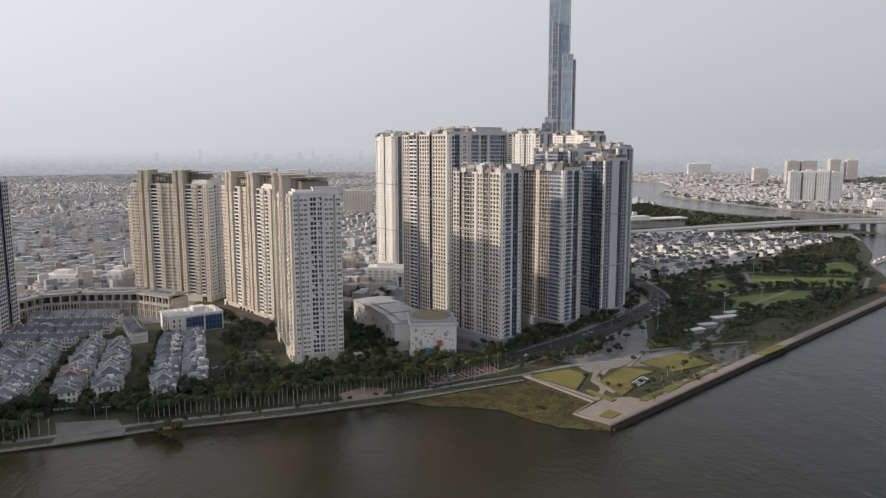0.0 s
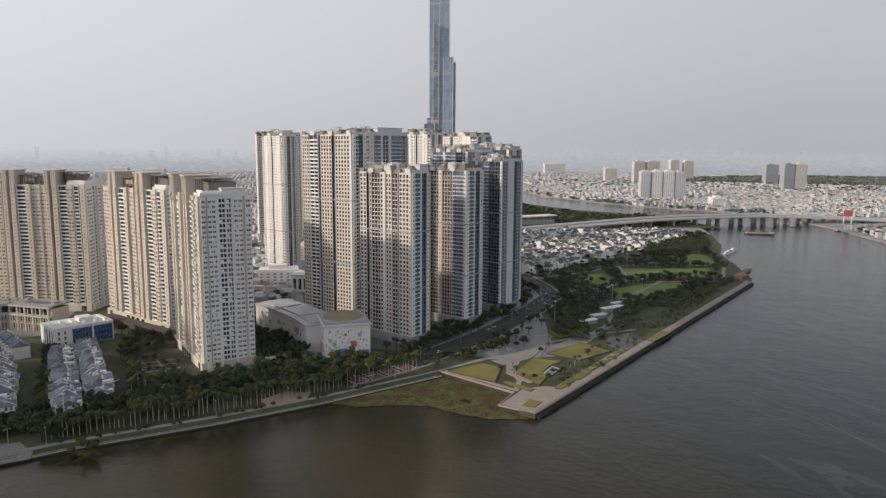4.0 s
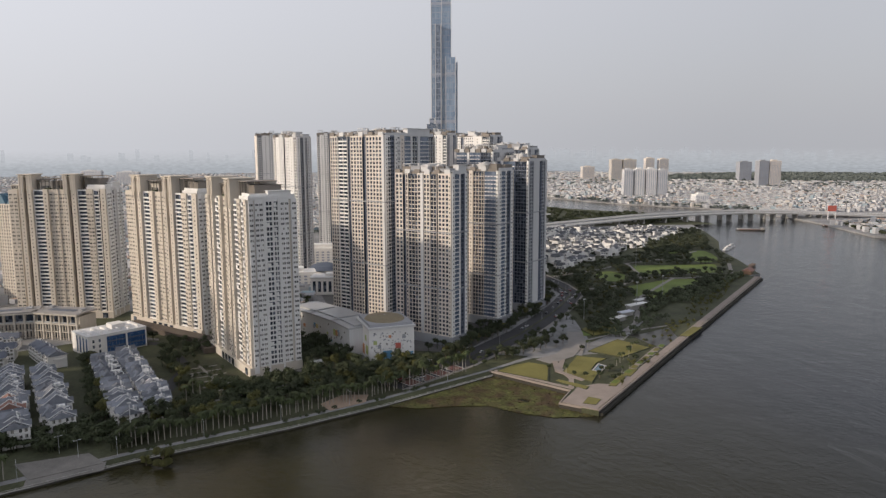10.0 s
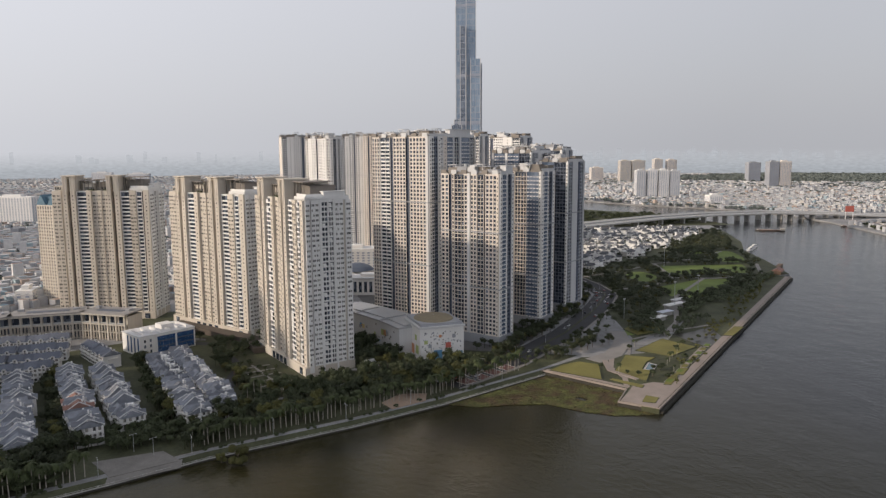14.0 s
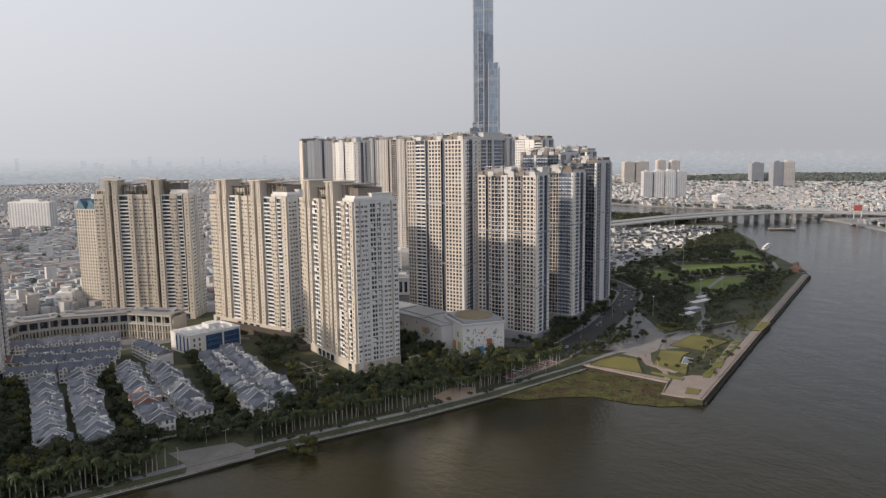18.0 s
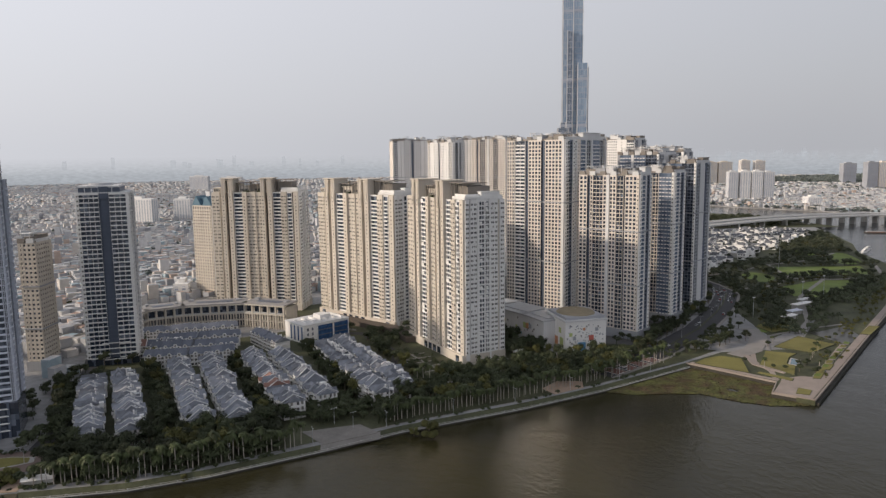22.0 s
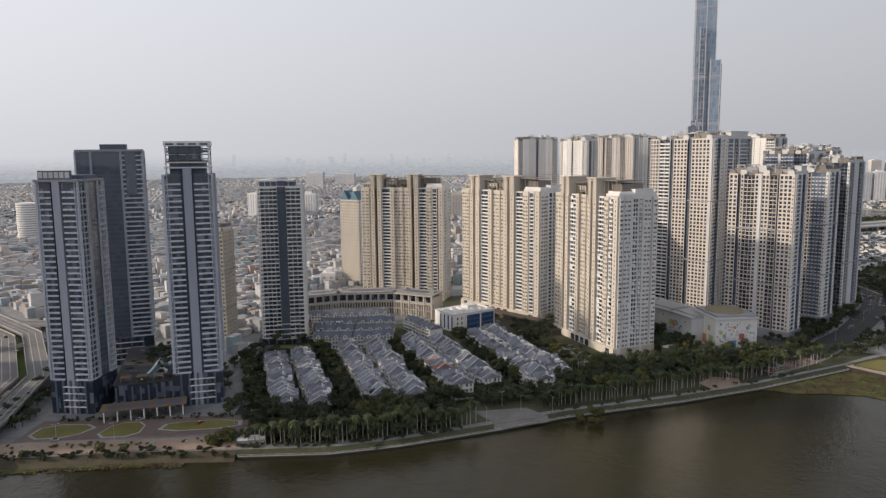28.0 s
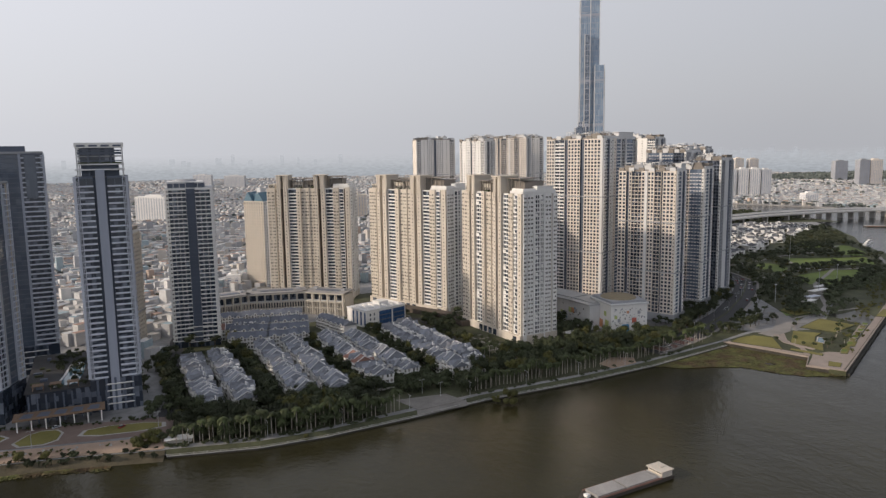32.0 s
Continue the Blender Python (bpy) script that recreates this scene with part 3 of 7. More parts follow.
def tower(label, a, b, d, h, front, right, left=None, fh=3.2, near=True, base=0.0, core=None, group="", z=3.0, wallshare=0.46):
    """An apartment tower with its main side from a to b and depth d in metres."""
    w = span(a, b)
    t = thing("apartment_tower", frame_of(a, b, z), label, "apartment tower", group)
    part("core", Mesh().box(1.3, 1.3, 0, w - 1.3, d - 1.3, h - 0.3, False), core or GREY, t)
    part("roof", Mesh().box(0.6, 0.6, h - 0.3, w - 0.6, d - 0.6, h + 0.02), ROOFGREY, t, "grey flat roof deck")
    facade(t, w, h, fh, front, (0, 0, 0), 0, near, base, wallshare)
    facade(t, d, h, fh, right, (w, 0, 0), radians(90), near, base, wallshare)
    if left:
        facade(t, d, h, fh, left, (0, d, 0), radians(-90), near, base, wallshare)
    else:
        part("side_wall", Mesh().box(0, 0, 0, 1.4, d, h), TAN, t)
    part("back_wall", Mesh().box(0, d - 1.4, 0, w, d, h), CREAM, t)
    return t, w


def roof_boxes(t, w, d, h, n, seed, mats, hi=5.0, rim=None):
    """Lift houses, tanks and parapets on a roof."""
    r = random.Random(seed)
    if rim:
        rb = Mesh()
        for x0, y0, x1, y1 in ((0.5, 0.5, w - 0.5, 0.8), (0.5, d - 0.8, w - 0.5, d - 0.5), (0.5, 0.8, 0.8, d - 0.8), (w - 0.8, 0.8, w - 0.5, d - 0.8)):
            rb.box(x0, y0, h, x1, y1, h + 1.4)
        part("parapet", rb, rim, t)
    for k in range(n):
        cx, cy = (k + 0.5) / n * (w - 6) + 3 + r.uniform(-1, 1), d * r.uniform(0.3, 0.6)
        sx, sy, sz = r.uniform(3, 5.5), r.uniform(3, min(7, d * 0.3)), r.uniform(0.5, 1) * hi
        m = mats[k % len(mats)]
        box = Mesh().box(cx - sx, cy - sy, h, cx + sx, cy + sy, h + sz).box(cx - sx - 0.4, cy - sy - 0.4, h + sz, cx + sx + 0.4, cy + sy + 0.4, h + sz + 0.35)
        part("lift_house", box, m, t)
        part("water_tank", Mesh().tube(cx, cy, h + sz + 0.35, h + sz + 2.0, 1.2, 1.2, 10), STEEL, t)
        part("antenna", Mesh().box(cx + 2, cy, h + sz + 0.3, cx + 2.12, cy + 0.12, h + sz + 3.5), STEEL, t)


# cream towers by the villas
SP_RIGHT = [(0.10, "apt", 0.9, WHITE, 3.6), (0.03, "dark", 0, CREAM, 1), (0.17, "apt", 0.3, WHITE, 3.0), (0.04, "strip", 0.9, WHITE, 1), (0.15, "balc", 0.5, WHITE, 3), (0.12, "balc", 0.9, WHITE, 3),
            (0.04, "strip", 0.9, WHITE, 1), (0.18, "apt", 0.3, WHITE, 3.0), (0.05, "dark", 0, CREAM, 1), (0.12, "apt", 0.7, WHITE, 3.8)]
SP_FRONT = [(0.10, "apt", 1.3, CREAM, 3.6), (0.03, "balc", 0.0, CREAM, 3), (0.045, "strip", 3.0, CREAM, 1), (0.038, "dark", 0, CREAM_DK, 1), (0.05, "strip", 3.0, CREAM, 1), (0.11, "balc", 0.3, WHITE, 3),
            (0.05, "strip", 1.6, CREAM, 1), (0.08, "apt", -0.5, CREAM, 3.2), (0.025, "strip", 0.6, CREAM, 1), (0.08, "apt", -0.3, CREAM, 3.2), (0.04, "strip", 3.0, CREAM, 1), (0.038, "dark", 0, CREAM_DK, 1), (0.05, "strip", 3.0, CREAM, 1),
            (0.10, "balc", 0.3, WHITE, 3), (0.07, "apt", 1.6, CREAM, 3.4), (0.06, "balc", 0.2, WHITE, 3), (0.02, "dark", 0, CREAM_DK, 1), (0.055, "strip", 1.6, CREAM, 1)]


def cream_block(a, b, d, h, label, near):
    """A long tower with two pairs of full-height piers that rise into crowns."""
    t, w = tower(label, a, b, d, h, SP_FRONT, SP_RIGHT, SP_RIGHT, fh=3.3, near=near, base=6.0, core=CREAM, group="cream riverside towers", wallshare=0.55)
    part("plinth", Mesh().box(-0.6, -3.2, 0, w + 0.8, d + 0.6, 6.0), CREAM, t)
    for c in (0.04, 0.34, 0.42, 0.50, 0.58, 0.9):
        part("lobby_glazing", Mesh().box(w * c, -3.4, 0.4, w * c + 4.6, -3.1, 5.0), GLASS_B, t)
    for c0, c1, top in ((0.127, 0.262, 13), (0.58, 0.706, 13)):
        x0, x1 = w * c0, w * c1
        for q0, q1 in ((0, 0.36), (0.58, 1)):
            part("crown", Mesh().box(x0 + (x1 - x0) * q0, -3.0, h, x0 + (x1 - x0) * q1, d * 0.42, h + top), CREAM, t)
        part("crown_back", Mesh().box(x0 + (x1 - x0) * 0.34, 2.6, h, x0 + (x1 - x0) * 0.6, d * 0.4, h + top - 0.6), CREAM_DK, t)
        for q0 in (0.05, 0.24, 0.62, 0.84):
            part("crown_rib", Mesh().box(x0 + (x1 - x0) * q0, -3.35, h - 6, x0 + (x1 - x0) * q0 + 0.5, -3.0, h + top), CREAM, t)
        part("crown_moulding", Mesh().box(x0 - 0.5, -3.5, h + top - 1.6, x1 + 0.5, d * 0.44, h + top - 1.2), CREAM, t)
        part("crown_cornice", Mesh().box(x0 - 1.0, -4.0, h + top, x1 + 1.0, d * 0.46, h + top + 0.8), CREAM, t)
    for c0, c1, y0, y1, top, m in ((0.94, 0.99, 14, 0.9, 5.5, WHITE), (0.01, 0.09, 2, 0.8, 4.0, CREAM), (0.30, 0.42, 4, 0.6, 6.0, CREAM), (0.43, 0.56, 6, 0.75, 7.0, BROWN), (0.74, 0.90, 8, 0.8, 9.0, BROWN), (0.12, 0.26, d * 0.55, 0.9, 10.0, CREAM), (0.58, 0.70, d * 0.55, 0.9, 11.0, CREAM)):
        part("penthouse", Mesh().box(w * c0, y0, h, w * c1, d * y1, h + top).box(w * c0 - 0.5, y0 - 0.6, h + top, w * c1 + 0.5, d * y1 + 0.5, h + top + 0.5), m, t)
        part("penthouse_glazing", Mesh().box(w * c0 + 0.7, y0 - 0.15, h + 0.9, w * c1 - 0.7, y0 + 0.3, h + min(top, 4) - 0.6), GLASS, t)
    for c0, c1, z in ((0.44, 0.56, 7.5), (0.73, 0.91, 9.5), (0.28, 0.40, 6.5)):
        for k in range(4):
            xx = w * (c0 + (c1 - c0) * k / 3)
            part("pergola_post", Mesh().box(xx - 0.25, 3.0, h, xx + 0.25, 3.5, h + z + 2.2), BROWN, t)
        part("pergola_roof", Mesh().box(w * c0 - 0.8, 2.4, h + z + 2.2, w * c1 + 0.8, d * 0.7, h + z + 2.7), BROWN, t)
    for k, (q, z) in enumerate(((0.2, 2.6), (2.2, 4.4))):
        part("stepped_parapet", Mesh().box(w * 0.80, q, h, w - q, q + 0.5, h + z).box(w - q - 0.5, q, h, w - q, d * 0.75, h + z), WHITE, t)
    part("terrace", Mesh().box(w * 0.95, 0.6, h, w - 0.6, d - 1, h + 3.2), WHITE, t)
    part("terrace_rail", Mesh().box(w * 0.80, 0.2, h, w - 0.2, 0.5, h + 1.3).box(w - 0.5, 0.5, h, w - 0.2, d - 1, h + 1.3), WHITE, t)
    for c in (0.36, 0.52, 0.84):
        part("roof_garden", Mesh().box(w * c, 1.4, h, w * c + 5, 3.6, h + 1.6), LEAF, t, "clipped rooftop planting")
        part("water_tank", Mesh().tube(w * c + 3, d * 0.5, h + 5, h + 9, 1.4, 1.4, 10), STEEL, t)
    return t


cream_block((-159, 570), (-131.5, 488.5), 33, 116, "cream twin apartment tower, sunlit on its long side", True)
cream_block((-228, 682), (-167, 602), 31, 114, "cream twin apartment tower behind the villas", False)
cream_block((-329, 725), (-247, 699), 29, 114, "cream-grey twin apartment tower behind the arcade", False)

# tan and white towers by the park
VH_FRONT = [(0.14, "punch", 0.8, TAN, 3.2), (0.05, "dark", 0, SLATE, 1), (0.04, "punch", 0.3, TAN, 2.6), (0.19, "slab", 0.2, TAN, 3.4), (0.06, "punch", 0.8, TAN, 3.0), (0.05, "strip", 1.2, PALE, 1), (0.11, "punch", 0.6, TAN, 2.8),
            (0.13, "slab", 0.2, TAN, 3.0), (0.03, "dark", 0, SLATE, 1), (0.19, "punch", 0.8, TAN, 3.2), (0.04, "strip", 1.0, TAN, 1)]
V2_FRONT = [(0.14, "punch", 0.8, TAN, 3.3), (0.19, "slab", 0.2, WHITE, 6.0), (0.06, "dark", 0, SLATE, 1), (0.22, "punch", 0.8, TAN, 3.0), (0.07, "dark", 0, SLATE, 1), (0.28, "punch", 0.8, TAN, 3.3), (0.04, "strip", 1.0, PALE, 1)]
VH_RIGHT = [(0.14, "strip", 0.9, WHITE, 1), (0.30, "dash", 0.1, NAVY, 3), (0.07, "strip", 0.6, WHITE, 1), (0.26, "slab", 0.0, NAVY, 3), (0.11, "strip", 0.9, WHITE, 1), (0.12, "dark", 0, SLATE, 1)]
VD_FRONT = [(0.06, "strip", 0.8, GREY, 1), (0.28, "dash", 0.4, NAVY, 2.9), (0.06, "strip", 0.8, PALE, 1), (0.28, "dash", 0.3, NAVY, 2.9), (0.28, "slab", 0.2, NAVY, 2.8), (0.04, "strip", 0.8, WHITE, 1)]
# The navy dash bay puts the tan tower's cast shadow into the colour.
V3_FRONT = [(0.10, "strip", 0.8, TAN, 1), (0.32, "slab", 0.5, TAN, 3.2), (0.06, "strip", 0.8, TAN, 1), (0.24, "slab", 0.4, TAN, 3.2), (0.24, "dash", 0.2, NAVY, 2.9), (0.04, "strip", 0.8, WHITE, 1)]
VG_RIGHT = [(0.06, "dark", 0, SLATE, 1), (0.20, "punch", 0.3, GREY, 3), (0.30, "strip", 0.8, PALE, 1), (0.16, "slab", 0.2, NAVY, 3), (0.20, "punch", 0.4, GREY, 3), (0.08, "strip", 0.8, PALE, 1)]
VW_FRONT = [(0.12, "slab", 0.3, WHITE, 3), (0.14, "strip", 0.9, WHITE, 1), (0.18, "punch", 0.6, WHITE, 3.0), (0.06, "dark", 0, SLATE, 1), (0.18, "punch", 0.6, WHITE, 3.0), (0.16, "strip", 0.9, WHITE, 1), (0.14, "slab", 0.3, WHITE, 3)]
VW_RIGHT = [(0.2, "strip", 0.6, WHITE, 1), (0.25, "slab", 0.2, GREY, 3), (0.08, "strip", 0.5, PALE, 1), (0.2, "slab", 0.3, PALE, 3), (0.27, "punch", 0.4, PALE, 3)]


def park_tower(label, a, b, d, h, front, right, seed, near=True, n=4, group="towers by the park", left=None, collar=(0.33, 0.66)):
    t, w = tower(label, a, b, d, h, front, right, left, near=near, base=7.0, group=group, wallshare=0.31 if near else 0.5)
    part("plinth", Mesh().box(-0.5, -1.4, 0, w + 1.2, d + 0.5, 7.0), GREY, t)
    roof_boxes(t, w, d, h, n, seed, (BROWN, GREY, PALE), 6.0, BROWN)
    for c in collar:
        part("collar", Mesh().box(-0.25, -1.05, h * c, w + 1.05, d * 0.98, h * c + 0.9), GREY, t)
    for k in range(n + 1):
        x0 = (w - 6) * k / n
        part("roof_frame", Mesh().box(x0, -0.8, h, x0 + 5, 0.2, h + 3.2).box(x0 + 1, 0.2, h, x0 + 4, 3, h + 2.2), PALE if k % 2 else BROWN, t)
        part("roof_terrace", Mesh().box(x0 + 0.5, d * 0.45, h, x0 + 5.5, d * 0.9, h + 3.4 + 1.4 * (k % 3)).box(x0, d * 0.43, h + 3.4 + 1.4 * (k % 3), x0 + 6, d * 0.92, h + 3.8 + 1.4 * (k % 3)), (GREY, BROWN, PALE)[k % 3], t)
    part("roof_frame", Mesh().box(w - 1.2, 2, h, w - 0.2, d - 2, h + 2.6), PALE, t)
    rp_ = random.Random(seed * 3)
    for k in range(n):
        x0, y0, z0 = 1 + (w - 9) * k / n + rp_.uniform(0, 2), d * rp_.uniform(0.05, 0.5), h + rp_.uniform(3.6, 7.5)
        pg = Mesh().box(x0 - 0.6, y0 - 0.6, z0, x0 + 6.6, y0 + 5.6, z0 + 0.35)
        for xx in (x0, x0 + 5.6):
            for yy in (y0, y0 + 4.6):
                pg.box(xx, yy, h, xx + 0.4, yy + 0.4, z0)
        part("roof_pergola", pg, (PALE, GREY, WHITE)[k % 3], t)
        part("plant_unit", Mesh().box(x0 + 1, y0 + 0.8, h, x0 + 4.4, y0 + 3.6, h + rp_.uniform(1.4, 2.6)), (GREY, SLATE, STEEL)[k % 3], t)
    return t


park_tower("tan gridded apartment tower with a white corner", (-18.5, 562), (14, 520.5), 22, 130, VH_FRONT, VH_RIGHT, 11, n=5)
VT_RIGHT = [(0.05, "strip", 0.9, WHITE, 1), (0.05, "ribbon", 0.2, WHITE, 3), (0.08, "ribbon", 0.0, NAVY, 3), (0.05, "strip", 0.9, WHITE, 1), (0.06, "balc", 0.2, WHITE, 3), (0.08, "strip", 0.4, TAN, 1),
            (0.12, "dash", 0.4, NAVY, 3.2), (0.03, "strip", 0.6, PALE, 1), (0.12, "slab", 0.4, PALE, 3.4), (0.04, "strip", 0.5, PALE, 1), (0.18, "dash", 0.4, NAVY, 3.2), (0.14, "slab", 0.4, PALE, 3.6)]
park_tower("tall tan apartment tower with a dark blue-grey long side", (-58.6, 638), (-21.5, 590), 68, 159, V2_FRONT, VT_RIGHT, 12, n=5)
park_tower("tan apartment tower with a shadow-dark front bay and white corner strips", (39, 607), (69, 569), 25, 130, V3_FRONT, VH_RIGHT, 13)
park_tower("grey apartment tower with a pale end wall", (87, 647), (114, 612), 33, 137, VD_FRONT, VG_RIGHT, 14)
park_tower("grey apartment tower with a railed roof", (60, 800), (86, 775), 24, 163, VW_FRONT, VG_RIGHT, 15, near=False)
park_tower("stepped grey apartment tower", (62, 668), (88, 634), 40, 145, VD_FRONT, VG_RIGHT, 16, near=False, n=6)
park_tower("grey apartment tower with terraced roof", (110, 745), (150, 700), 26, 147, VD_FRONT, VG_RIGHT, 17, near=False, n=6)
park_tower("white-topped grey apartment tower", (110, 890), (152, 820), 24, 162, VW_FRONT, VG_RIGHT, 18, near=False)
park_tower("white apartment tower with an arched top", (-94, 864), (-71, 829), 20, 161, VW_FRONT, VW_RIGHT, 19, near=False, n=3)
park_tower("white apartment tower in the rear row", (-104, 1140), (-38, 1147), 24, 168, VW_FRONT, VW_RIGHT, 20, near=False, n=3)
park_tower("pale apartment tower in the rear row", (-20, 1090), (17, 1084), 24, 168, VW_FRONT, VW_RIGHT, 21, near=False, n=3)
park_tower("cream apartment tower in the rear row", (9, 1074), (53, 1043), 24, 168, VH_FRONT, VW_RIGHT, 22, near=False, n=3)
park_tower("white apartment tower at the end of the rear row", (56, 1108), (102, 1104), 24, 169, VW_FRONT, VW_RIGHT, 23, near=False, n=3)

# dark blue-grey towers by the road bridge
SW_FRONT = [(0.08, "slab", 0.2, BLUEPALE, 3.2), (0.27, "ribbon", 0.7, BLUEPALE, 4.2), (0.05, "dark", 0, SLATE, 1), (0.18, "strip", 1.0, BLUEGREY, 1), (0.04, "dark", 0, SLATE, 1), (0.30, "ribbon", 0.7, BLUEPALE, 4.2), (0.08, "slab", 0.2, BLUEPALE, 3.2)]
SW_SIDE = [(0.30, "slab", 0.2, BLUEPALE, 3.2), (0.08, "strip", 0.5, GREY, 1), (0.34, "curtain", 0, SLATE, 1), (0.28, "slab", 0.8, BLUEPALE, 3.3)]
SW2_FRONT = [(0.20, "curtain", 0, SLATE, 1), (0.035, "strip", 0.6, BLUEGREY, 1), (0.42, "curtain", 0, SLATE, 1), (0.035, "strip", 0.7, BLUEGREY, 1), (0.31, "ribbon", 0.4, BLUEPALE, 3.6)]
OP_FRONT = [(0.05, "strip", 0.7, WHITE, 1), (0.38, "ribbon", 0.7, WHITE, 3.6), (0.2, "dark", 0, SLATE, 1), (0.33, "ribbon", 0.7, WHITE, 3.6), (0.04, "strip", 0.7, WHITE, 1)]


def dark_tower(label, a, b, d, h, front, right, left=None, base=20.0, group="dark riverside towers"):
    t, w = tower(label, a, b, d, h, front, right, left or right, fh=3.3, base=base, core=SLATE, group=group)
    for k in range(5):
        part("podium_column", Mesh().box(w * (0.1 + 0.18 * k), -1.6, 0, w * (0.1 + 0.18 * k) + 1.2, -0.4, base), SLATE, t)
    part("podium", Mesh().box(-0.6, -0.8, 0, w + 0.6, d + 0.6, base), GLASS_B, t, "dark glazed podium")
    for k in range(4):
        part("podium_terrace", Mesh().box(w * 0.3, -1.9, 4 + 4 * k, w * 0.85, -0.8, 4.5 + 4 * k), WHITE, t)
    return t, w


s1, w1 = dark_tower("dark blue-grey tower with a rooftop sign", (-491, 400.5), (-466.5, 397), 25, 135, SW_FRONT, SW_SIDE)
part("roof_slab", Mesh().box(-0.9, -1.2, 135, w1 + 0.9, 25, 136.2), GREY, s1)
part("roof_block", Mesh().box(w1 * 0.5, 8, 136.2, w1 - 1, 22, 138.4), SLATE, s1)
part("sign_board", Mesh().box(0.6, 1.2, 136.2, w1 * 0.84, 1.7, 141.2), SLATE, s1, "dark rooftop sign frame")
for k in range(6):
    part("sign_bar", Mesh().box(1.2 + k * 3.2, 0.7, 137.0, 3.7 + k * 3.2, 1.05, 140.4), PALE, s1, "plain pale sign bar")
    part("sign_prop", Mesh().box(1.6 + k * 3.2, 1.7, 136.2, 1.9 + k * 3.2, 4.0, 136.5).box(1.6 + k * 3.2, 1.7, 136.5, 1.9 + k * 3.2, 2.0, 140.8), STEEL, s1)
s2, w2 = dark_tower("tall dark blue glass-faced tower", (-508, 490), (-468, 502.5), 24, 152, SW2_FRONT, SW_SIDE)
part("roof_slab", Mesh().box(-0.5, -0.8, 152, w2 + 0.5, 24, 153.4), GREY, s2)
part("upper_curtain_wall", Mesh().box(w2 * 0.735, -1.5, 122, w2 * 0.9, 0.2, 151), CURTAIN_DK, s2)
part("plant_room", Mesh().box(w2 * 0.36, 3, 153.4, w2 * 0.76, 18, 157), SLATE, s2)
s3, w3 = dark_tower("dark blue-grey tower with an open crown", (-422, 406), (-396, 411.5), 24, 138, SW_FRONT, SW_SIDE)
part("pilaster_top", Mesh().box(w3 * 0.40, -1.2, 138, w3 * 0.58, 2, 142), BLUEGREY, s3)
part("terrace_slab", Mesh().box(0.5, 0.5, 141.6, w3 - 0.5, 23.5, 142.4), PALE, s3)
part("setback", Mesh().box(3.5, 4, 138, w3 - 3.5, 21, 144.6), SLATE, s3)
part("crown_slab", Mesh().box(1.2, 1.2, 144.6, w3 - 0.6, 23, 145.4), PALE, s3)
part("crown_planting", Mesh().box(1.6, 1.5, 145.4, w3 - 1, 2.2, 146.2), LEAF, s3, "planted crown terrace")
for k in range(5):
    for yy in (1.3, 22):
        part("crown_post", Mesh().box(1.3 + k * (w3 - 3) / 4, yy, 138 if k in (0, 1, 4) else 145.4, 2.1 + k * (w3 - 3) / 4, yy + 0.8, 154.4), PALE if k in (0, 4) else SLATE, s3)
part("crown_core", Mesh().box(w3 * 0.12, 3.2, 145.4, w3 * 0.80, 20, 154.3), GLASS_B, s3)
part("crown_screen", Mesh().box(1.8, 1.6, 150.6, w3 - 1.2, 1.9, 152.0).box(1.8, 1.6, 146.6, w3 - 1.2, 1.8, 147.2), SLATE, s3)
part("crown_floor", Mesh().box(1.4, 2.6, 149.2, w3 - 1, 22, 149.9), GREY, s3)
part("crown_ceiling", Mesh().box(1.4, 2.4, 152.4, w3 - 1, 22.4, 153.2), SLATE, s3)
part("crown_band", Mesh().box(0.8, 0.8, 154.4, w3 - 0.4, 23.4, 157.2), WHITE, s3, "white slotted crown band")
for k in range(4):
    part("crown_slot", Mesh().box(2 + k * 6.2, 0.68, 155.0, 6.4 + k * 6.2, 0.82, 156.0), SLATE, s3)
op, wo = dark_tower("grey tower with white balconies and a dark centre strip", (-397, 542), (-363.8, 546), 34, 124, OP_FRONT, OP_FRONT, OP_FRONT, base=5.0)
part("crown_dark", Mesh().box(1.2, 1.2, 124, wo - 5.0, 32.5, 128), SLATE, op)
part("crown_slab", Mesh().box(0.6, 0.6, 128, wo - 6, 33, 129.2), PALE, op)
part("crown_slab", Mesh().box(-0.2, -0.6, 124, wo + 0.2, 33.6, 124.8), PALE, op)
part("crown_strip", Mesh().box(wo * 0.44, -0.4, 120, wo * 0.62, 1.4, 128.6), SLATE, op)
for k in range(6):
    part("crown_post", Mesh().box(1.0 + k * 4.4, 0.8, 124.8, 1.5 + k * 4.4, 1.2, 128), PALE, op)
part("crown_ring", Mesh().tube(wo * 0.42, 16, 129.2, 130.8, 9, 7, 16), GREY, op)

# podium between the dark towers, with pool deck and canopy
pod = thing("podium_building", pose(-452, 387, 3, 0, 0, 14), "dark podium with pool deck between towers", "podium")
part("body", Mesh().box(0, 12, 0, 33, 96, 16), GLASS_B, pod)
part("deck", Mesh().box(-1, 11, 16, 34, 97, 16.6), ASPHALT, pod, "planted roof garden")
part("pool", Mesh().prism([(15, 17), (26, 19), (29, 40), (30, 62), (26, 72), (22, 60), (19, 36)], 16.6, 16.8), POOL, pod, "blue-grey pool")
part("pool_edge", Mesh().prism([(13.6, 17), (15, 17), (19, 36), (22, 60), (26, 72), (24.6, 72), (20.6, 60), (17.6, 36)], 16.6, 17), PALE, pod)
rp = random.Random(21)
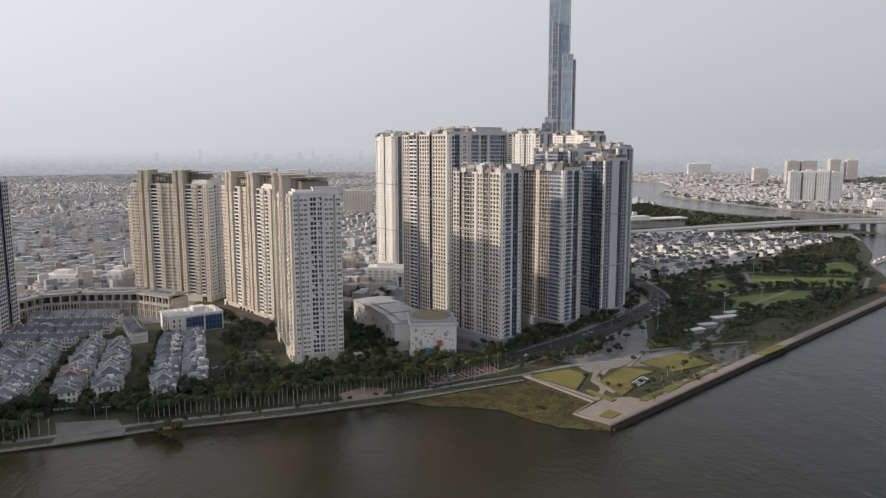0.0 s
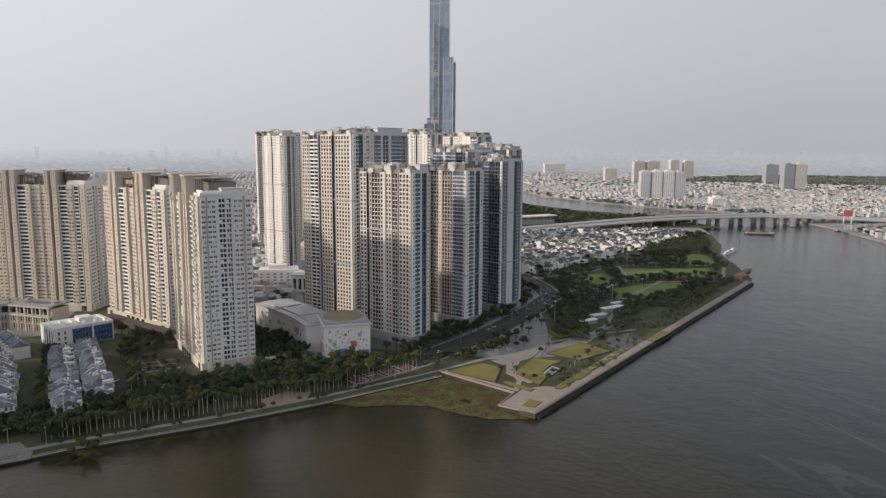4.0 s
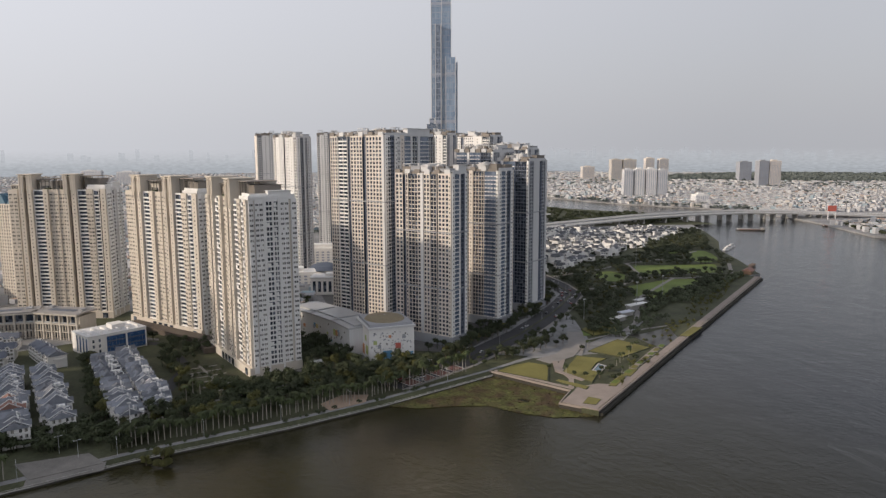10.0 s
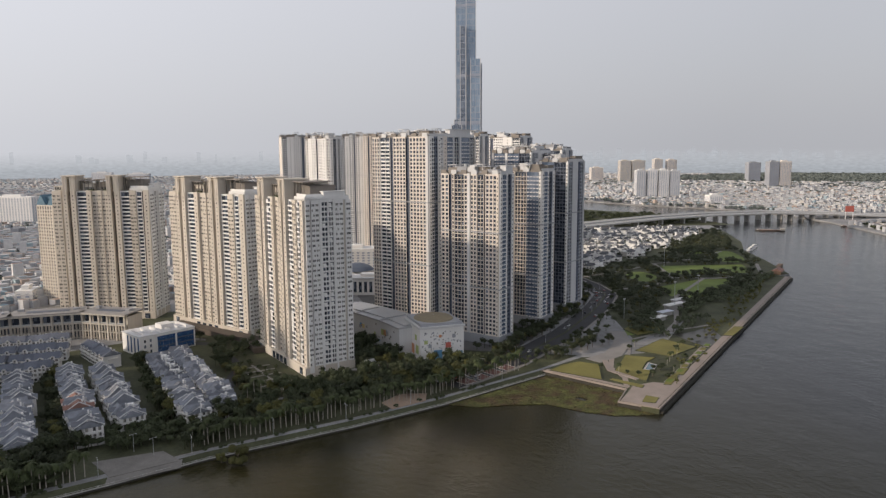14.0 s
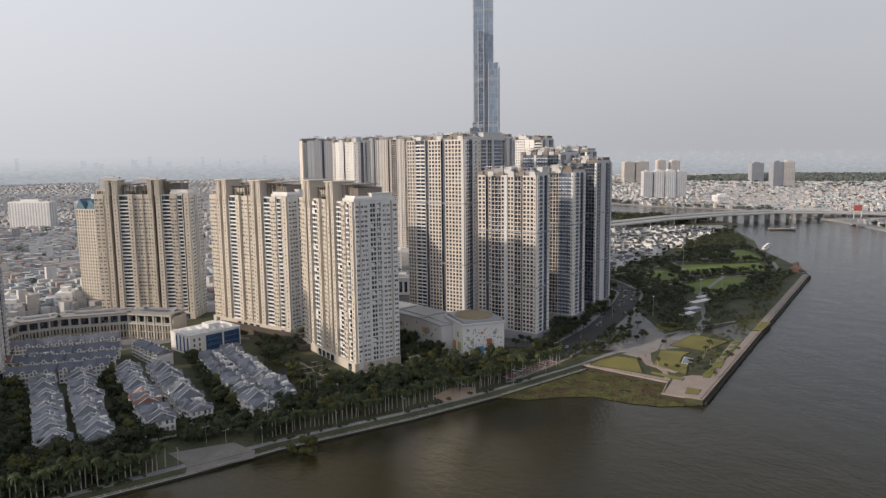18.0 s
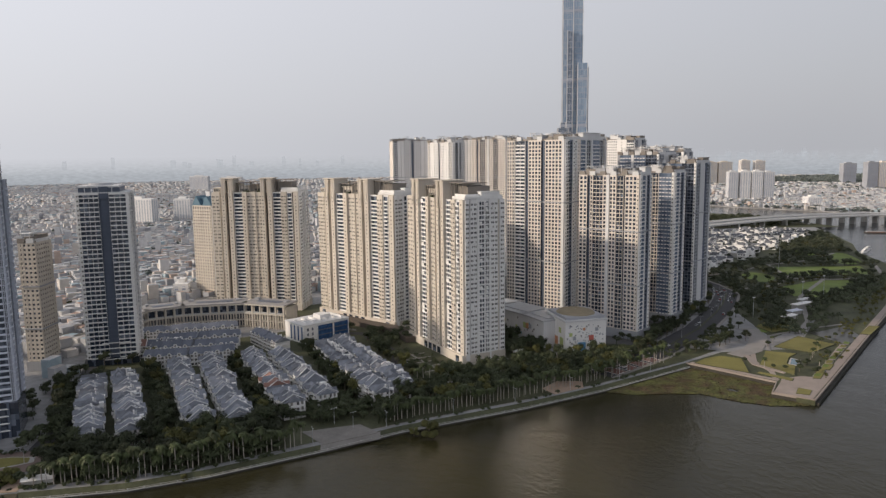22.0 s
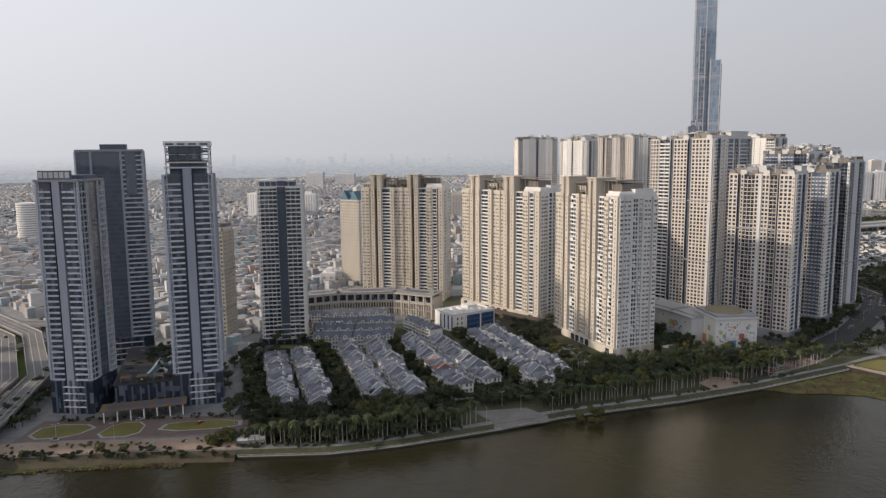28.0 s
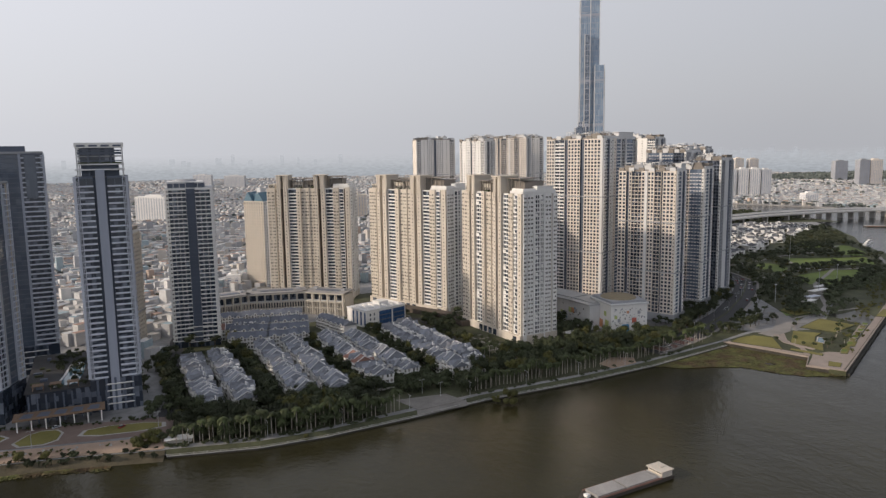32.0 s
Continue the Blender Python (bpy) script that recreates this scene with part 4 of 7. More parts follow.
for k in range(14):
    xx, yy = rp.choice((1, 4, 7, 25, 28)) + rp.uniform(0, 2), 16 + k * 5.4
    part("planter", Mesh().box(xx, yy, 16.6, xx + rp.uniform(2, 5), yy + rp.uniform(2, 4), 17.3 + rp.uniform(0, 0.5)), UNDER if k % 3 else SLATE, pod)
for k in range(3):
    part("deck_pergola", Mesh().box(3 + 9 * k, 13, 19.4, 9 + 9 * k, 18, 19.8).box(3.2 + 9 * k, 13.2, 16.6, 3.5 + 9 * k, 13.5, 19.4).box(8.5 + 9 * k, 13.2, 16.6, 8.8 + 9 * k, 13.5, 19.4).box(3.2 + 9 * k, 17.4, 16.6, 3.5 + 9 * k, 17.7, 19.4).box(8.5 + 9 * k, 17.4, 16.6, 8.8 + 9 * k, 17.7, 19.4), TIMBER, pod)
for k in range(8):
    part("column", Mesh().box(1 + k * 4.4, 6.2, 0, 1.8 + k * 4.4, 7.0, 16), SLATE, pod)
part("canopy", Mesh().box(-6, -6, 6.4, 40, 6, 7.4), TIMBER, pod, "tan entrance canopy")
for k in range(7):
    part("canopy_column", Mesh().tube(-4 + k * 7, -5, 0, 6.4, 0.35, 0.35), WHITE, pod)
for k in range(5):
    part("canopy_panel", Mesh().prism([(-3 + k * 8.4, -4), (3 + k * 8.4, -5), (4 + k * 8.4, 2), (-1 + k * 8.4, 3)], 7.4, 7.46), SLATE, pod)
cream_side = park_tower("narrow cream tower behind the dark ones", (-436, 540), (-424, 538), 20, 91, [(1, "punch", 0.4, CREAM, 3.0)], [(1, "punch", 0.4, CREAM, 3.0)], 30, near=False, n=1, group="")
teal, wt = tower("cream office tower with a teal mansard roof", (-357, 788), (-336, 771), 24, 98, [(1, "punch", 0.5, CREAM, 3.2)], [(1, "punch", 0.5, WHITE, 3.2)], [(1, "punch", 0.5, CREAM, 3.2)], near=False)
rf = Mesh()
for x0, x1 in ((0, wt * 0.45), (wt * 0.55, wt)):
    rf.gable(x0, 0, x1, 24, 98, 108, 0.5, "y")
rf.box(wt * 0.2, 4, 98, wt * 0.8, 22, 106)
part("mansard", rf, GREENMETAL, teal, "teal pitched metal roof")
part("turret", Mesh().box(wt * 0.4, 9, 105, wt * 0.6, 17, 112), PALE, teal)

# ---- supertall tower ----
sup = thing("supertall_tower", pose(165, 1050, 3, 0, 0, -16), "blue-grey glass supertall tower of bundled square tubes", "skyscraper")


def glass_tube(x0, x1, y0, y1, h, mat):
    g = part("glass_tube", Mesh().box(x0, y0, 0, x1, y1, h), mat, sup)
    ribs = Mesh()
    for k in range(int((x1 - x0) / 3) + 1):
        xx = x0 + k * (x1 - x0) / max(1, int((x1 - x0) / 3))
        ribs.box(xx - 0.12, y0 - 0.25, 0, xx + 0.12, y0, h)
    for k in range(int((y1 - y0) / 3) + 1):
        yy = y0 + k * (y1 - y0) / max(1, int((y1 - y0) / 3))
        ribs.box(x0 - 0.25, yy - 0.12, 0, x0, yy + 0.12, h).box(x1, yy - 0.12, 0, x1 + 0.25, yy + 0.12, h)
    part("mullions", ribs, STEEL, g)
    for xx in (x0, x1):
        for yy in (y0, y1):
            part("corner_trim", Mesh().box(xx - 0.45, yy - 0.45, 0, xx + 0.45, yy + 0.45, h + 1.2), PALE, g)
    bd = Mesh()
    for k in range(int(h / 8.4)):
        bd.box(x0 - 0.3, y0 - 0.3, k * 8.4, x1 + 0.3, y1 + 0.3, k * 8.4 + 0.7)
    for z in (186, 254, 355):
        if z < h - 4:
            bd.box(x0 - 0.35, y0 - 0.35, z, x1 + 0.35, y1 + 0.35, z + 4)
    part("floor_banding", bd, BLUEGREY, g, kind="stuff")


glass_tube(-5, 9, 0, 16, 430, CURTAIN_WALL)
glass_tube(-20, -5, 4, 20, 380, CURTAIN_WALL)
glass_tube(-14, -6, -5, 6, 326, SUPER_DK)
glass_tube(1, 15, -13, 3, 279, CURTAIN_WALL)
glass_tube(9, 18, 2, 15, 273, CURTAIN_WALL)
glass_tube(-27, -12, -8, 12, 184, SUPER_DK)
glass_tube(-23, -16, -4, 6, 192, SUPER_DK)
part("spire", Mesh().tube(2, 8, 430, 461, 3, 0.5, 8), STEEL, sup)


# ---- mall, office, arcade ----
mall = thing("shopping_mall", frame_of((-53, 499), (-20, 501)), "white shopping mall with coloured square panels", "mall")
part("wall", Mesh().box(0, 0, 0, 33, 36, 23), WHITE, mall)
part("eave", Mesh().box(-1, -1, 23, 34, 37, 24.4), PALE, mall)
part("upper_band", Mesh().box(0.8, 0.8, 24.4, 32.2, 35.2, 26.4), GREY, mall)
dome = Mesh()
ring_n = 28
for j in range(4):
    r0, r1 = math.cos(j * 0.38), math.cos((j + 1) * 0.38)
    for k in range(ring_n):
        a0, a1 = 6.2832 * k / ring_n, 6.2832 * (k + 1) / ring_n
        dome.face(*[(16 + 14.5 * r * math.cos(q), 18 + 16 * r * math.sin(q), 26.4 + 2.6 * math.sin(s)) for r, q, s in
                    ((r0, a0, j * 0.38), (r0, a1, j * 0.38), (r1, a1, (j + 1) * 0.38), (r1, a0, (j + 1) * 0.38))])
part("dome_roof", dome, material("brown_roof_sheet", (0.26, 0.22, 0.15), vary=0.15), mall, "low brown oval roof")
rm = random.Random(4)
for k in range(85):
    xx, zz, s = rm.uniform(1, 30), rm.uniform(5, 20), rm.choice((0.7, 0.8, 1.0))
    part("window", Mesh().box(xx, -0.06, zz, xx + s, 0.3, zz + s), rm.choice((GLASS, GREY, GREY)), mall)
for xx, zz, s, m in ((10, 0.5, 6.5, BLUEPAINT), (19, 8, 4, REDPAINT), (28, 1, 4, BLUEPAINT), (3, 12, 2.6, GREENPAINT), (6, 9, 2.5, GREY), (24, 15, 2.5, GREY), (14, 16, 2, ORANGE)):
    part("colour_panel", Mesh().box(xx, -0.18, zz, xx + s, 0.2, zz + s), m, mall)
for yy, zz, s, m in ((4, 4, 6, GREENPAINT), (14, 2, 7, ORANGE), (8, 13, 4, GREENPAINT), (24, 6, 5, ORANGE), (20, 14, 4, GREY), (28, 14, 3, YELLOW)):
    part("colour_panel", Mesh().box(-0.18, yy, zz, 0.2, yy + s, zz + s), m, mall)
wing_line = [(-50, 520), (-58, 548), (-72, 580), (-88, 608)]
for k in range(3):
    a, b = wing_line[k], wing_line[k + 1]
    w = span(a, b)
    part("wing_wall", Mesh().box(-0.3, -13, 0, w + 0.3, 15, 20), PALE, mall).matrix_world = frame_of(a, b)
    part("wing_roof", Mesh().box(-0.6, -14, 20, w + 0.6, 16, 21.2).box(2, -9, 21.2, w - 2, 10, 22.2), STEEL, mall).matrix_world = frame_of(a, b)
    for q in range(6):
        xx, zz, s = rm.uniform(1, w - 5), rm.uniform(3, 14), rm.uniform(1.5, 4.5)
        part("colour_panel", Mesh().box(xx, 14.9, zz, xx + s, 15.2, zz + s), rm.choice((GREENPAINT, ORANGE, GREY, BLUEPAINT, YELLOW)), mall).matrix_world = frame_of(a, b)
    for q in range(10):
        xx, zz = rm.uniform(1, w - 3), rm.uniform(3, 17)
        part("window", Mesh().box(xx, 14.9, zz, xx + 1.3, 15.1, zz + 1.3), GLASS, mall).matrix_world = frame_of(a, b)

off = thing("office_building", frame_of((-245, 568), (-209, 591)), "white office building with blue glazing", "office")
part("wall", Mesh().box(0, 0, 0, 43, 28, 14.5), WHITE, off)
part("window_wall_frame", Mesh().box(12.4, -0.7, 13.6, 43, 0, 14.5).box(12.4, -0.7, 0, 13.0, 0, 13.6).box(27.2, -0.7, 0, 28.4, 0, 13.6).box(42.3, -0.7, 0, 43, 0, 13.6), WHITE, off)
for k in range(3):
    for x0, x1 in ((13.0, 27.2), (28.4, 42.3)):
        for q in range(6):
            xa = x0 + (x1 - x0) * q / 6
            part("window_band", Mesh().box(xa + 0.08, -0.25, 1.4 + 4.1 * k, xa + (x1 - x0) / 6 - 0.08, 0.2, 4.7 + 4.1 * k), OFFICE_GLASS, off)
        part("spandrel", Mesh().box(x0, -0.35, 0.7 + 4.1 * k, x1, 0.1, 1.35 + 4.1 * k), SLATE, off)
    for q in range(2):
        part("window", Mesh().box(3 + q * 4.4, -0.12, 2 + 4 * k, 4.4 + q * 4.4, 0.3, 4.2 + 4 * k), GLASS_B, off)
for q in range(4):
    part("window", Mesh().box(-0.12, 2 + q * 5.4, 1.5, 0.3, 3.8 + q * 5.4, 13.4), OFFICE_GLASS, off)
part("roof_slab", Mesh().box(-0.4, -0.4, 14.5, 43.4, 28.4, 15.2), PALE, off)
for k in range(6):
    part("roof_beam", Mesh().box(3 + 7 * k, 3, 15.2, 4 + 7 * k, 20, 16.8), WHITE, off)
part("stair_house", Mesh().box(22, 10, 15.2, 32, 20, 18.5), WHITE, off)

arc_pts = [(-384, 598), (-374, 628), (-347, 639), (-296, 640), (-262, 620)]
arcade = thing("arcade_building", pose(0, 0, 3), "cream curved colonnaded arcade building with flat roof", "arcade")
for a, b in zip(arc_pts, arc_pts[1:]):
    fm, w = frame_of(a, b), span(a, b)
    part("wall", Mesh().box(-1, 2.5, 0, w + 1, 20, 19), ARCSTONE, arcade).matrix_world = fm
    part("roof", Mesh().box(-2, -1.5, 21, w + 2, 21, 22), ROOFGREY, arcade).matrix_world = fm
    part("cornice", Mesh().box(-1.5, -1.8, 20, w + 1.5, 2.4, 21).box(-1, -0.8, 12.2, w + 1, 2.4, 13.4).box(-1, -0.5, 6.2, w + 1, 2.4, 6.9), ARCSTONE, arcade).matrix_world = fm
    n = max(1, round(w / 7.6))
    for k in range(n + 1):
        xx = k * w / n
        part("pier", Mesh().box(xx - 0.7, -0.7, 0, xx + 0.7, 0.7, 20), ARCSTONE, arcade).matrix_world = fm
        if k < n:
            part("opening", Mesh().box(xx + 0.9, 2.2, 13.6, xx + w / n - 0.9, 2.6, 19.6), GLASS_B, arcade).matrix_world = fm
            part("railing", Mesh().box(xx + 0.7, -0.2, 13.4, xx + w / n - 0.7, -0.05, 14.5), STEEL, arcade).matrix_world = fm
            for q in range(3):
                x1 = xx + w / n * (q + 0.5) / 3
                part("window", Mesh().box(x1 - 0.6, 2.3, 7.2, x1 + 0.6, 2.6, 11.6).box(x1 - 0.6, 2.3, 1, x1 + 0.6, 2.6, 5.6), GLASS_B, arcade).matrix_world = fm
                part("column", Mesh().box(xx + w / n * q / 3 - 0.3, -0.5, 0, xx + w / n * q / 3 + 0.3, 0.3, 12.2), ARCSTONE, arcade).matrix_world = fm if q else fm
    part("solar_panel", Mesh().box(w * 0.2, 6, 22, w * 0.8, 12, 22.3), SLATE, arcade).matrix_world = fm
    part("roof_plant", Mesh().box(w * 0.05, 13, 22, w * 0.14, 17, 23.6).box(w * 0.85, 9, 22, w * 0.93, 15, 23.2), GREY, arcade).matrix_world = fm
podium_line = [(-262, 640), (-225, 660), (-190, 615), (-168, 590), (-160, 555)]
ribbon("terrace_podium", [(x, y, 3) for x, y in podium_line], 11, 0, 4.2, CREAM_DK, "brown curved shopping terrace below the towers", "terrace", kind="")


# ---- villas ----
def villa(w, d, roofmat, variant):
    """A three-storey row house: front to -y, pitched roof, gable dormer, balcony, windows."""
    t = thing("row_house", pose(0, 0, -50), "white three-storey row house with a grey pitched roof", "house", "riverside row houses")
    h = 9.2
    part("wall", Mesh().box(0.05, 0, 0, w - 0.05, d, h), WHITE, t)
    top = h + (3.4, 4.6, 3.9, 5.0, 3.6, 3.8)[variant] if roofmat is not SHINGLE_B else h + 3.4
    if variant == 4:
        part("roof", Mesh().gable(0.1, 0, w * 0.62, d, h, h + 3.6, 0.3, "y"), roofmat, t)
        part("roof", Mesh().gable(w * 0.55, 1.5, w, d - 2.5, h + 0.6, h + 3.2, 0.3, "x"), roofmat, t)
        part("terrace_parapet", Mesh().box(w * 0.62, -0.2, h, w - 0.1, 0.2, h + 1.1).box(w * 0.62, d - 2.2, h, w - 0.1, d, h + 1.1), WHITE, t)
    elif variant == 5:
        part("roof", Mesh().gable(0, 0, w, d * 0.56, h, h + 3.8, 0.35, "x"), roofmat, t)
        part("roof_terrace", Mesh().box(0.2, d * 0.6, h, w - 0.2, d, h + 0.5).box(0.2, d - 0.4, h + 0.5, w - 0.2, d, h + 1.5), WHITE, t, "white walled roof terrace")
        part("stair_house", Mesh().box(w * 0.2, d * 0.62, h + 0.5, w * 0.6, d * 0.85, h + 3.0), WHITE, t)
        part("awning", Mesh().box(w * 0.6, d * 0.66, h + 2.4, w * 0.95, d * 0.95, h + 2.5), GREENMETAL if w > 7.5 else STEEL, t)
    else:
        part("roof", Mesh().gable(0, 0, w, d, h, top, 0.35, "x"), roofmat, t)
    if roofmat is not SHINGLE_B and variant < 4:
        bb = Mesh()
        for xe in (0.1, w - 0.1):
            for ye in (-0.7, d + 0.7):
                a, b, ym = xe - 0.28, xe + 0.28, d / 2
                bb.face((a, ye, h + 0.1), (b, ye, h + 0.1), (b, ym, top + 0.35), (a, ym, top + 0.35))
                for xx in (a, b):
                    bb.face((xx, ye, h - 0.7), (xx, ym, top - 0.55), (xx, ym, top + 0.35), (xx, ye, h + 0.1))
        part("barge_board", bb, PALE, t)
    for y0, y1, e, hi in ((-0.7, d * 0.5, -0.7, 1.5 + 0.5 * (variant % 2)), (d * 0.5, d + 0.6, d + 0.6, 1.0)):
        if roofmat is SHINGLE_B and e > 1:
            continue
        if roofmat is SHINGLE_B:
            arch = [(w * 0.5 + w * 0.2 * math.cos(math.pi * q / 8), h + 0.3 + 1.3 * math.sin(math.pi * q / 8)) for q in range(9)]
            ab = Mesh()
            for (xa, za), (xb, zb) in zip(arch, arch[1:]):
                ab.face((xb, y0, zb), (xa, y0, za), (xa, d * 0.32, za), (xb, d * 0.32, zb))
            fr = Mesh()
            fr.face(*[(x, y0 - 0.02, z + 0.12) for x, z in arch[::-1]])
            part("arched_front", fr, WHITE, t)
            part("arched_dormer", ab, roofmat, t)
            part("dormer", Mesh().box(w * 0.3, y0, h - 1.0, w * 0.7, d * 0.3, h + 0.3), WHITE, t)
            part("arched_pane", Mesh().box(w * 0.42, y0 - 0.06, h - 0.4, w * 0.58, y0 + 0.1, h + 0.9), GLASS, t)
        else:
            part("dormer", Mesh().box(w * 0.28, y0, h - 1.0, w * 0.72, y1, h + hi - 0.9), WHITE, t)
            part("dormer_roof", Mesh().gable(w * 0.24, y0, w * 0.76, y1, h + hi - 0.9, h + hi + 0.9, 0.25, "y"), roofmat, t)
    if variant == 3:
        part("roof_terrace", Mesh().box(w * 0.55, d * 0.55, h + 0.4, w * 0.98, d * 0.85, h + 2.6), WHITE, t)
    part("balcony", Mesh().box(w * 0.2, -1.3, 6.0, w * 0.8, 0.1, 6.25).box(w * 0.2, -1.3, 6.25, w * 0.8, -1.2, 7.1), WHITE, t)
    part("chimney", Mesh().box(w * (0.1 + 0.15 * variant), d * 0.6, h + 0.5, w * (0.1 + 0.15 * variant) + 0.8, d * 0.6 + 0.8, h + 4.0), WHITE, t)
    part("water_tank", Mesh().tube(w * 0.8, d * 0.7, h + 1.2, h + 3.4, 0.6, 0.6), STEEL, t)
    wn_ = Mesh()
    for y0, y1 in ((-0.08, 0.05), (d - 0.05, d + 0.08)):
        for z in (1.2, 4.2, 7.0):
            for q in (0.1, 0.42, 0.7):
                wn_.box(w * q, y0, z, w * q + w * 0.2, y1, z + 1.5)
    part("small_panes", wn_, GLASS, t, kind="stuff")
    return t


def gable_end(t, d, x0, sign):
    part("end_gable", Mesh().gable(x0 - 2.2 if sign > 0 else x0 - 1.0, 1, x0 + 1.0 if sign > 0 else x0 + 2.2, d - 1, 9.0, 12.0, 0.3, "x"), SHINGLE, t)
    fx = x0 + sign * 0.35
    pd = Mesh()
    pd.face((fx, 0.6, 9.0), (fx, d - 0.6, 9.0), (fx, d / 2, 12.6))
    pd.face((fx, d - 0.6, 9.0), (fx, 0.6, 9.0), (fx, d / 2, 12.6))
    part("pediment", pd, WHITE, t)
    part("end_balcony", Mesh().box(min(x0, x0 + sign * 1.3), 3.5, 5.9, max(x0, x0 + sign * 1.3), d - 3.5, 6.9), WHITE, t)
    for z in (1.2, 4.2, 7.0):
        for q in (2.0, 5.0, 8.5, 11.0):
            part("window", Mesh().box(x0 - 0.1, q, z, x0 + 0.1, q + 1.3, z + 1.6), GLASS, t)


protos = [villa(7.4, 13.5, SHINGLE, 0), villa(7.4, 13.5, SHINGLE, 3), villa(7.4, 13.5, REDTILE, 2), villa(7.6, 12, SHINGLE_B, 1), villa(7.4, 13.5, SHINGLE, 4), villa(7.4, 13.5, SHINGLE, 5)]
rv = random.Random(9)


def house_row(a, b, picks, dz=0.6):
    """Row houses side by side from a to b."""
    w = span(a, b)
    n = round(w / 7.4)
    m = frame_of(a, b)
    for k in range(n):
        src = protos[rv.choice(picks)]
        c = copy_thing(src, m @ pose(k * w / n, rv.uniform(-1.2, 1.2) * min(1, dz * 2), rv.uniform(-dz, dz) - 0.2))
        c.scale = (w / n / 7.4 * rv.uniform(0.97, 1.03), 1 + rv.uniform(-0.1, 0.1) * min(1, dz * 2), 1 + rv.uniform(-0.07, 0.16) * min(1, dz * 2))
        if k in (0, n - 1):
            gable_end(c, 13.5, 0 if k == 0 else 7.4, -1 if k == 0 else 1)


for row, (a, b) in enumerate((((-384.0, 480.0), (-358.1, 376.4)), ((-366.1, 482.2), (-337.8, 380.4)),
                             ((-335.4, 503.0), (-305.5, 388.5)), ((-315.5, 506.9), (-285.5, 390.4)),
                             ((-289.1, 516.9), (-257.7, 402.4)), ((-269.5, 519.1), (-238.5, 414.4)),
                             ((-238.1, 532.5), (-205.1, 413.2)), ((-224.4, 542.5), (-189.5, 422.4)))):
    house_row(a, b, (0, 0, 0, 1, 1, 1, 4, 4, 4, 5, 5, 2) if row in (2, 4) else (0, 0, 1, 4, 5) if row < 6 else (0, 1, 4, 4, 5, 5))
for y in (526, 550, 574):
    house_row((-356, y), (-328, y - 3), (3,), 0.2)
    house_row((-325, y), (-295, y + 2), (3,), 0.2)
house_row((-288, 584), (-266, 544), (3,), 0.2)
house_row((-372, 600), (-300, 606), (3,), 0.2)
for p in protos:
    p.matrix_world = pose(-384 + 8 * protos.index(p), 556, 2.9)

SCRUB = [(280, 1300), (760, 1200), (740, 1480), (640, 1640), (590, 1840), (480, 1840), (420, 1500)]
# ---- quays, park, roads ----
def rounded(pts, times=2):
    """The outline with its corners cut."""
    for _ in range(times):
        pts = [q for a, b in zip(pts, pts[1:] + pts[:1]) for q in ((a[0] * 0.75 + b[0] * 0.25, a[1] * 0.75 + b[1] * 0.25), (a[0] * 0.25 + b[0] * 0.75, a[1] * 0.25 + b[1] * 0.75))]
    return pts



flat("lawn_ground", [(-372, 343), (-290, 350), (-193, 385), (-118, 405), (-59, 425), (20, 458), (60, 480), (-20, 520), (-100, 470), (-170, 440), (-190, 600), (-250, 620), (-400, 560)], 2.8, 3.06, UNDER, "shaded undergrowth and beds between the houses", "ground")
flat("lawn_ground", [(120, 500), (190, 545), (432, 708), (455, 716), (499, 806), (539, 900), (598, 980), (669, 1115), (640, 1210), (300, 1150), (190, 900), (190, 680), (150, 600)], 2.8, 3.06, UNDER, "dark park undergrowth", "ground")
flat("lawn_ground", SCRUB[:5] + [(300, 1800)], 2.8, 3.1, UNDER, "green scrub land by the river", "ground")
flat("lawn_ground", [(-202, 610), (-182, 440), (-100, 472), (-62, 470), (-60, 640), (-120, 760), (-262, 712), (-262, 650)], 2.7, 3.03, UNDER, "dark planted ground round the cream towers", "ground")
# Dark sheet: the shade of towers and trees is put into its grey.
flat("courtyard_ground", [(-58, 500), (14, 500), (70, 556), (150, 640), (186, 720), (190, 860), (60, 900), (-58, 780)], 2.7, 3.04, COURT, "dark ground sheet standing for shade between the park towers", "ground")
QUAY = [(x + 1.2, y - 4.2) for x, y in SHORE[3:]]
ribbon("quay_wall", [(x, y, 0) for x, y in QUAY], 1.0, -2, 0.9, DARKWALL, "dark stained river wall", "quay")
ledge = Mesh()
for (x0, y0), (x1, y1), (x2, y2), (x3, y3) in zip(SHORE[3:], SHORE[4:], QUAY, QUAY[1:]):
    ledge.face((x2, y2, 0.95), (x3, y3, 0.95), (x1, y1, 3.04), (x0, y0, 3.04))
tagged(new("quay_bank", ledge.done("quay_bank", UNDER)), "planted slope behind the low river wall", "bank", kind="structure")
slope = Mesh()
for (x0, y0), (x1, y1) in zip(SHORE[:3], SHORE[1:4]):
    for q in range(4):
        xa, ya, xb, yb = x0 + (x1 - x0) * q / 4, y0 + (y1 - y0) * q / 4, x0 + (x1 - x0) * (q + 1) / 4, y0 + (y1 - y0) * (q + 1) / 4
        slope.face((xa, ya + 1, 3.12), (xa, ya - 3 - q % 2, 1.3), (xb, yb - 3 - (q + 1) % 2, 1.3), (xb, yb + 1, 3.12))
        slope.face((xa, ya - 3 - q % 2, 1.3), (xa, ya - 9, -0.3), (xb, yb - 9, -0.3), (xb, yb - 3 - (q + 1) % 2, 1.3))
tagged(new("bank_slope", slope.done("bank_slope", MUD)), "weedy brown mud slope down to the river", "river bank", kind="structure")
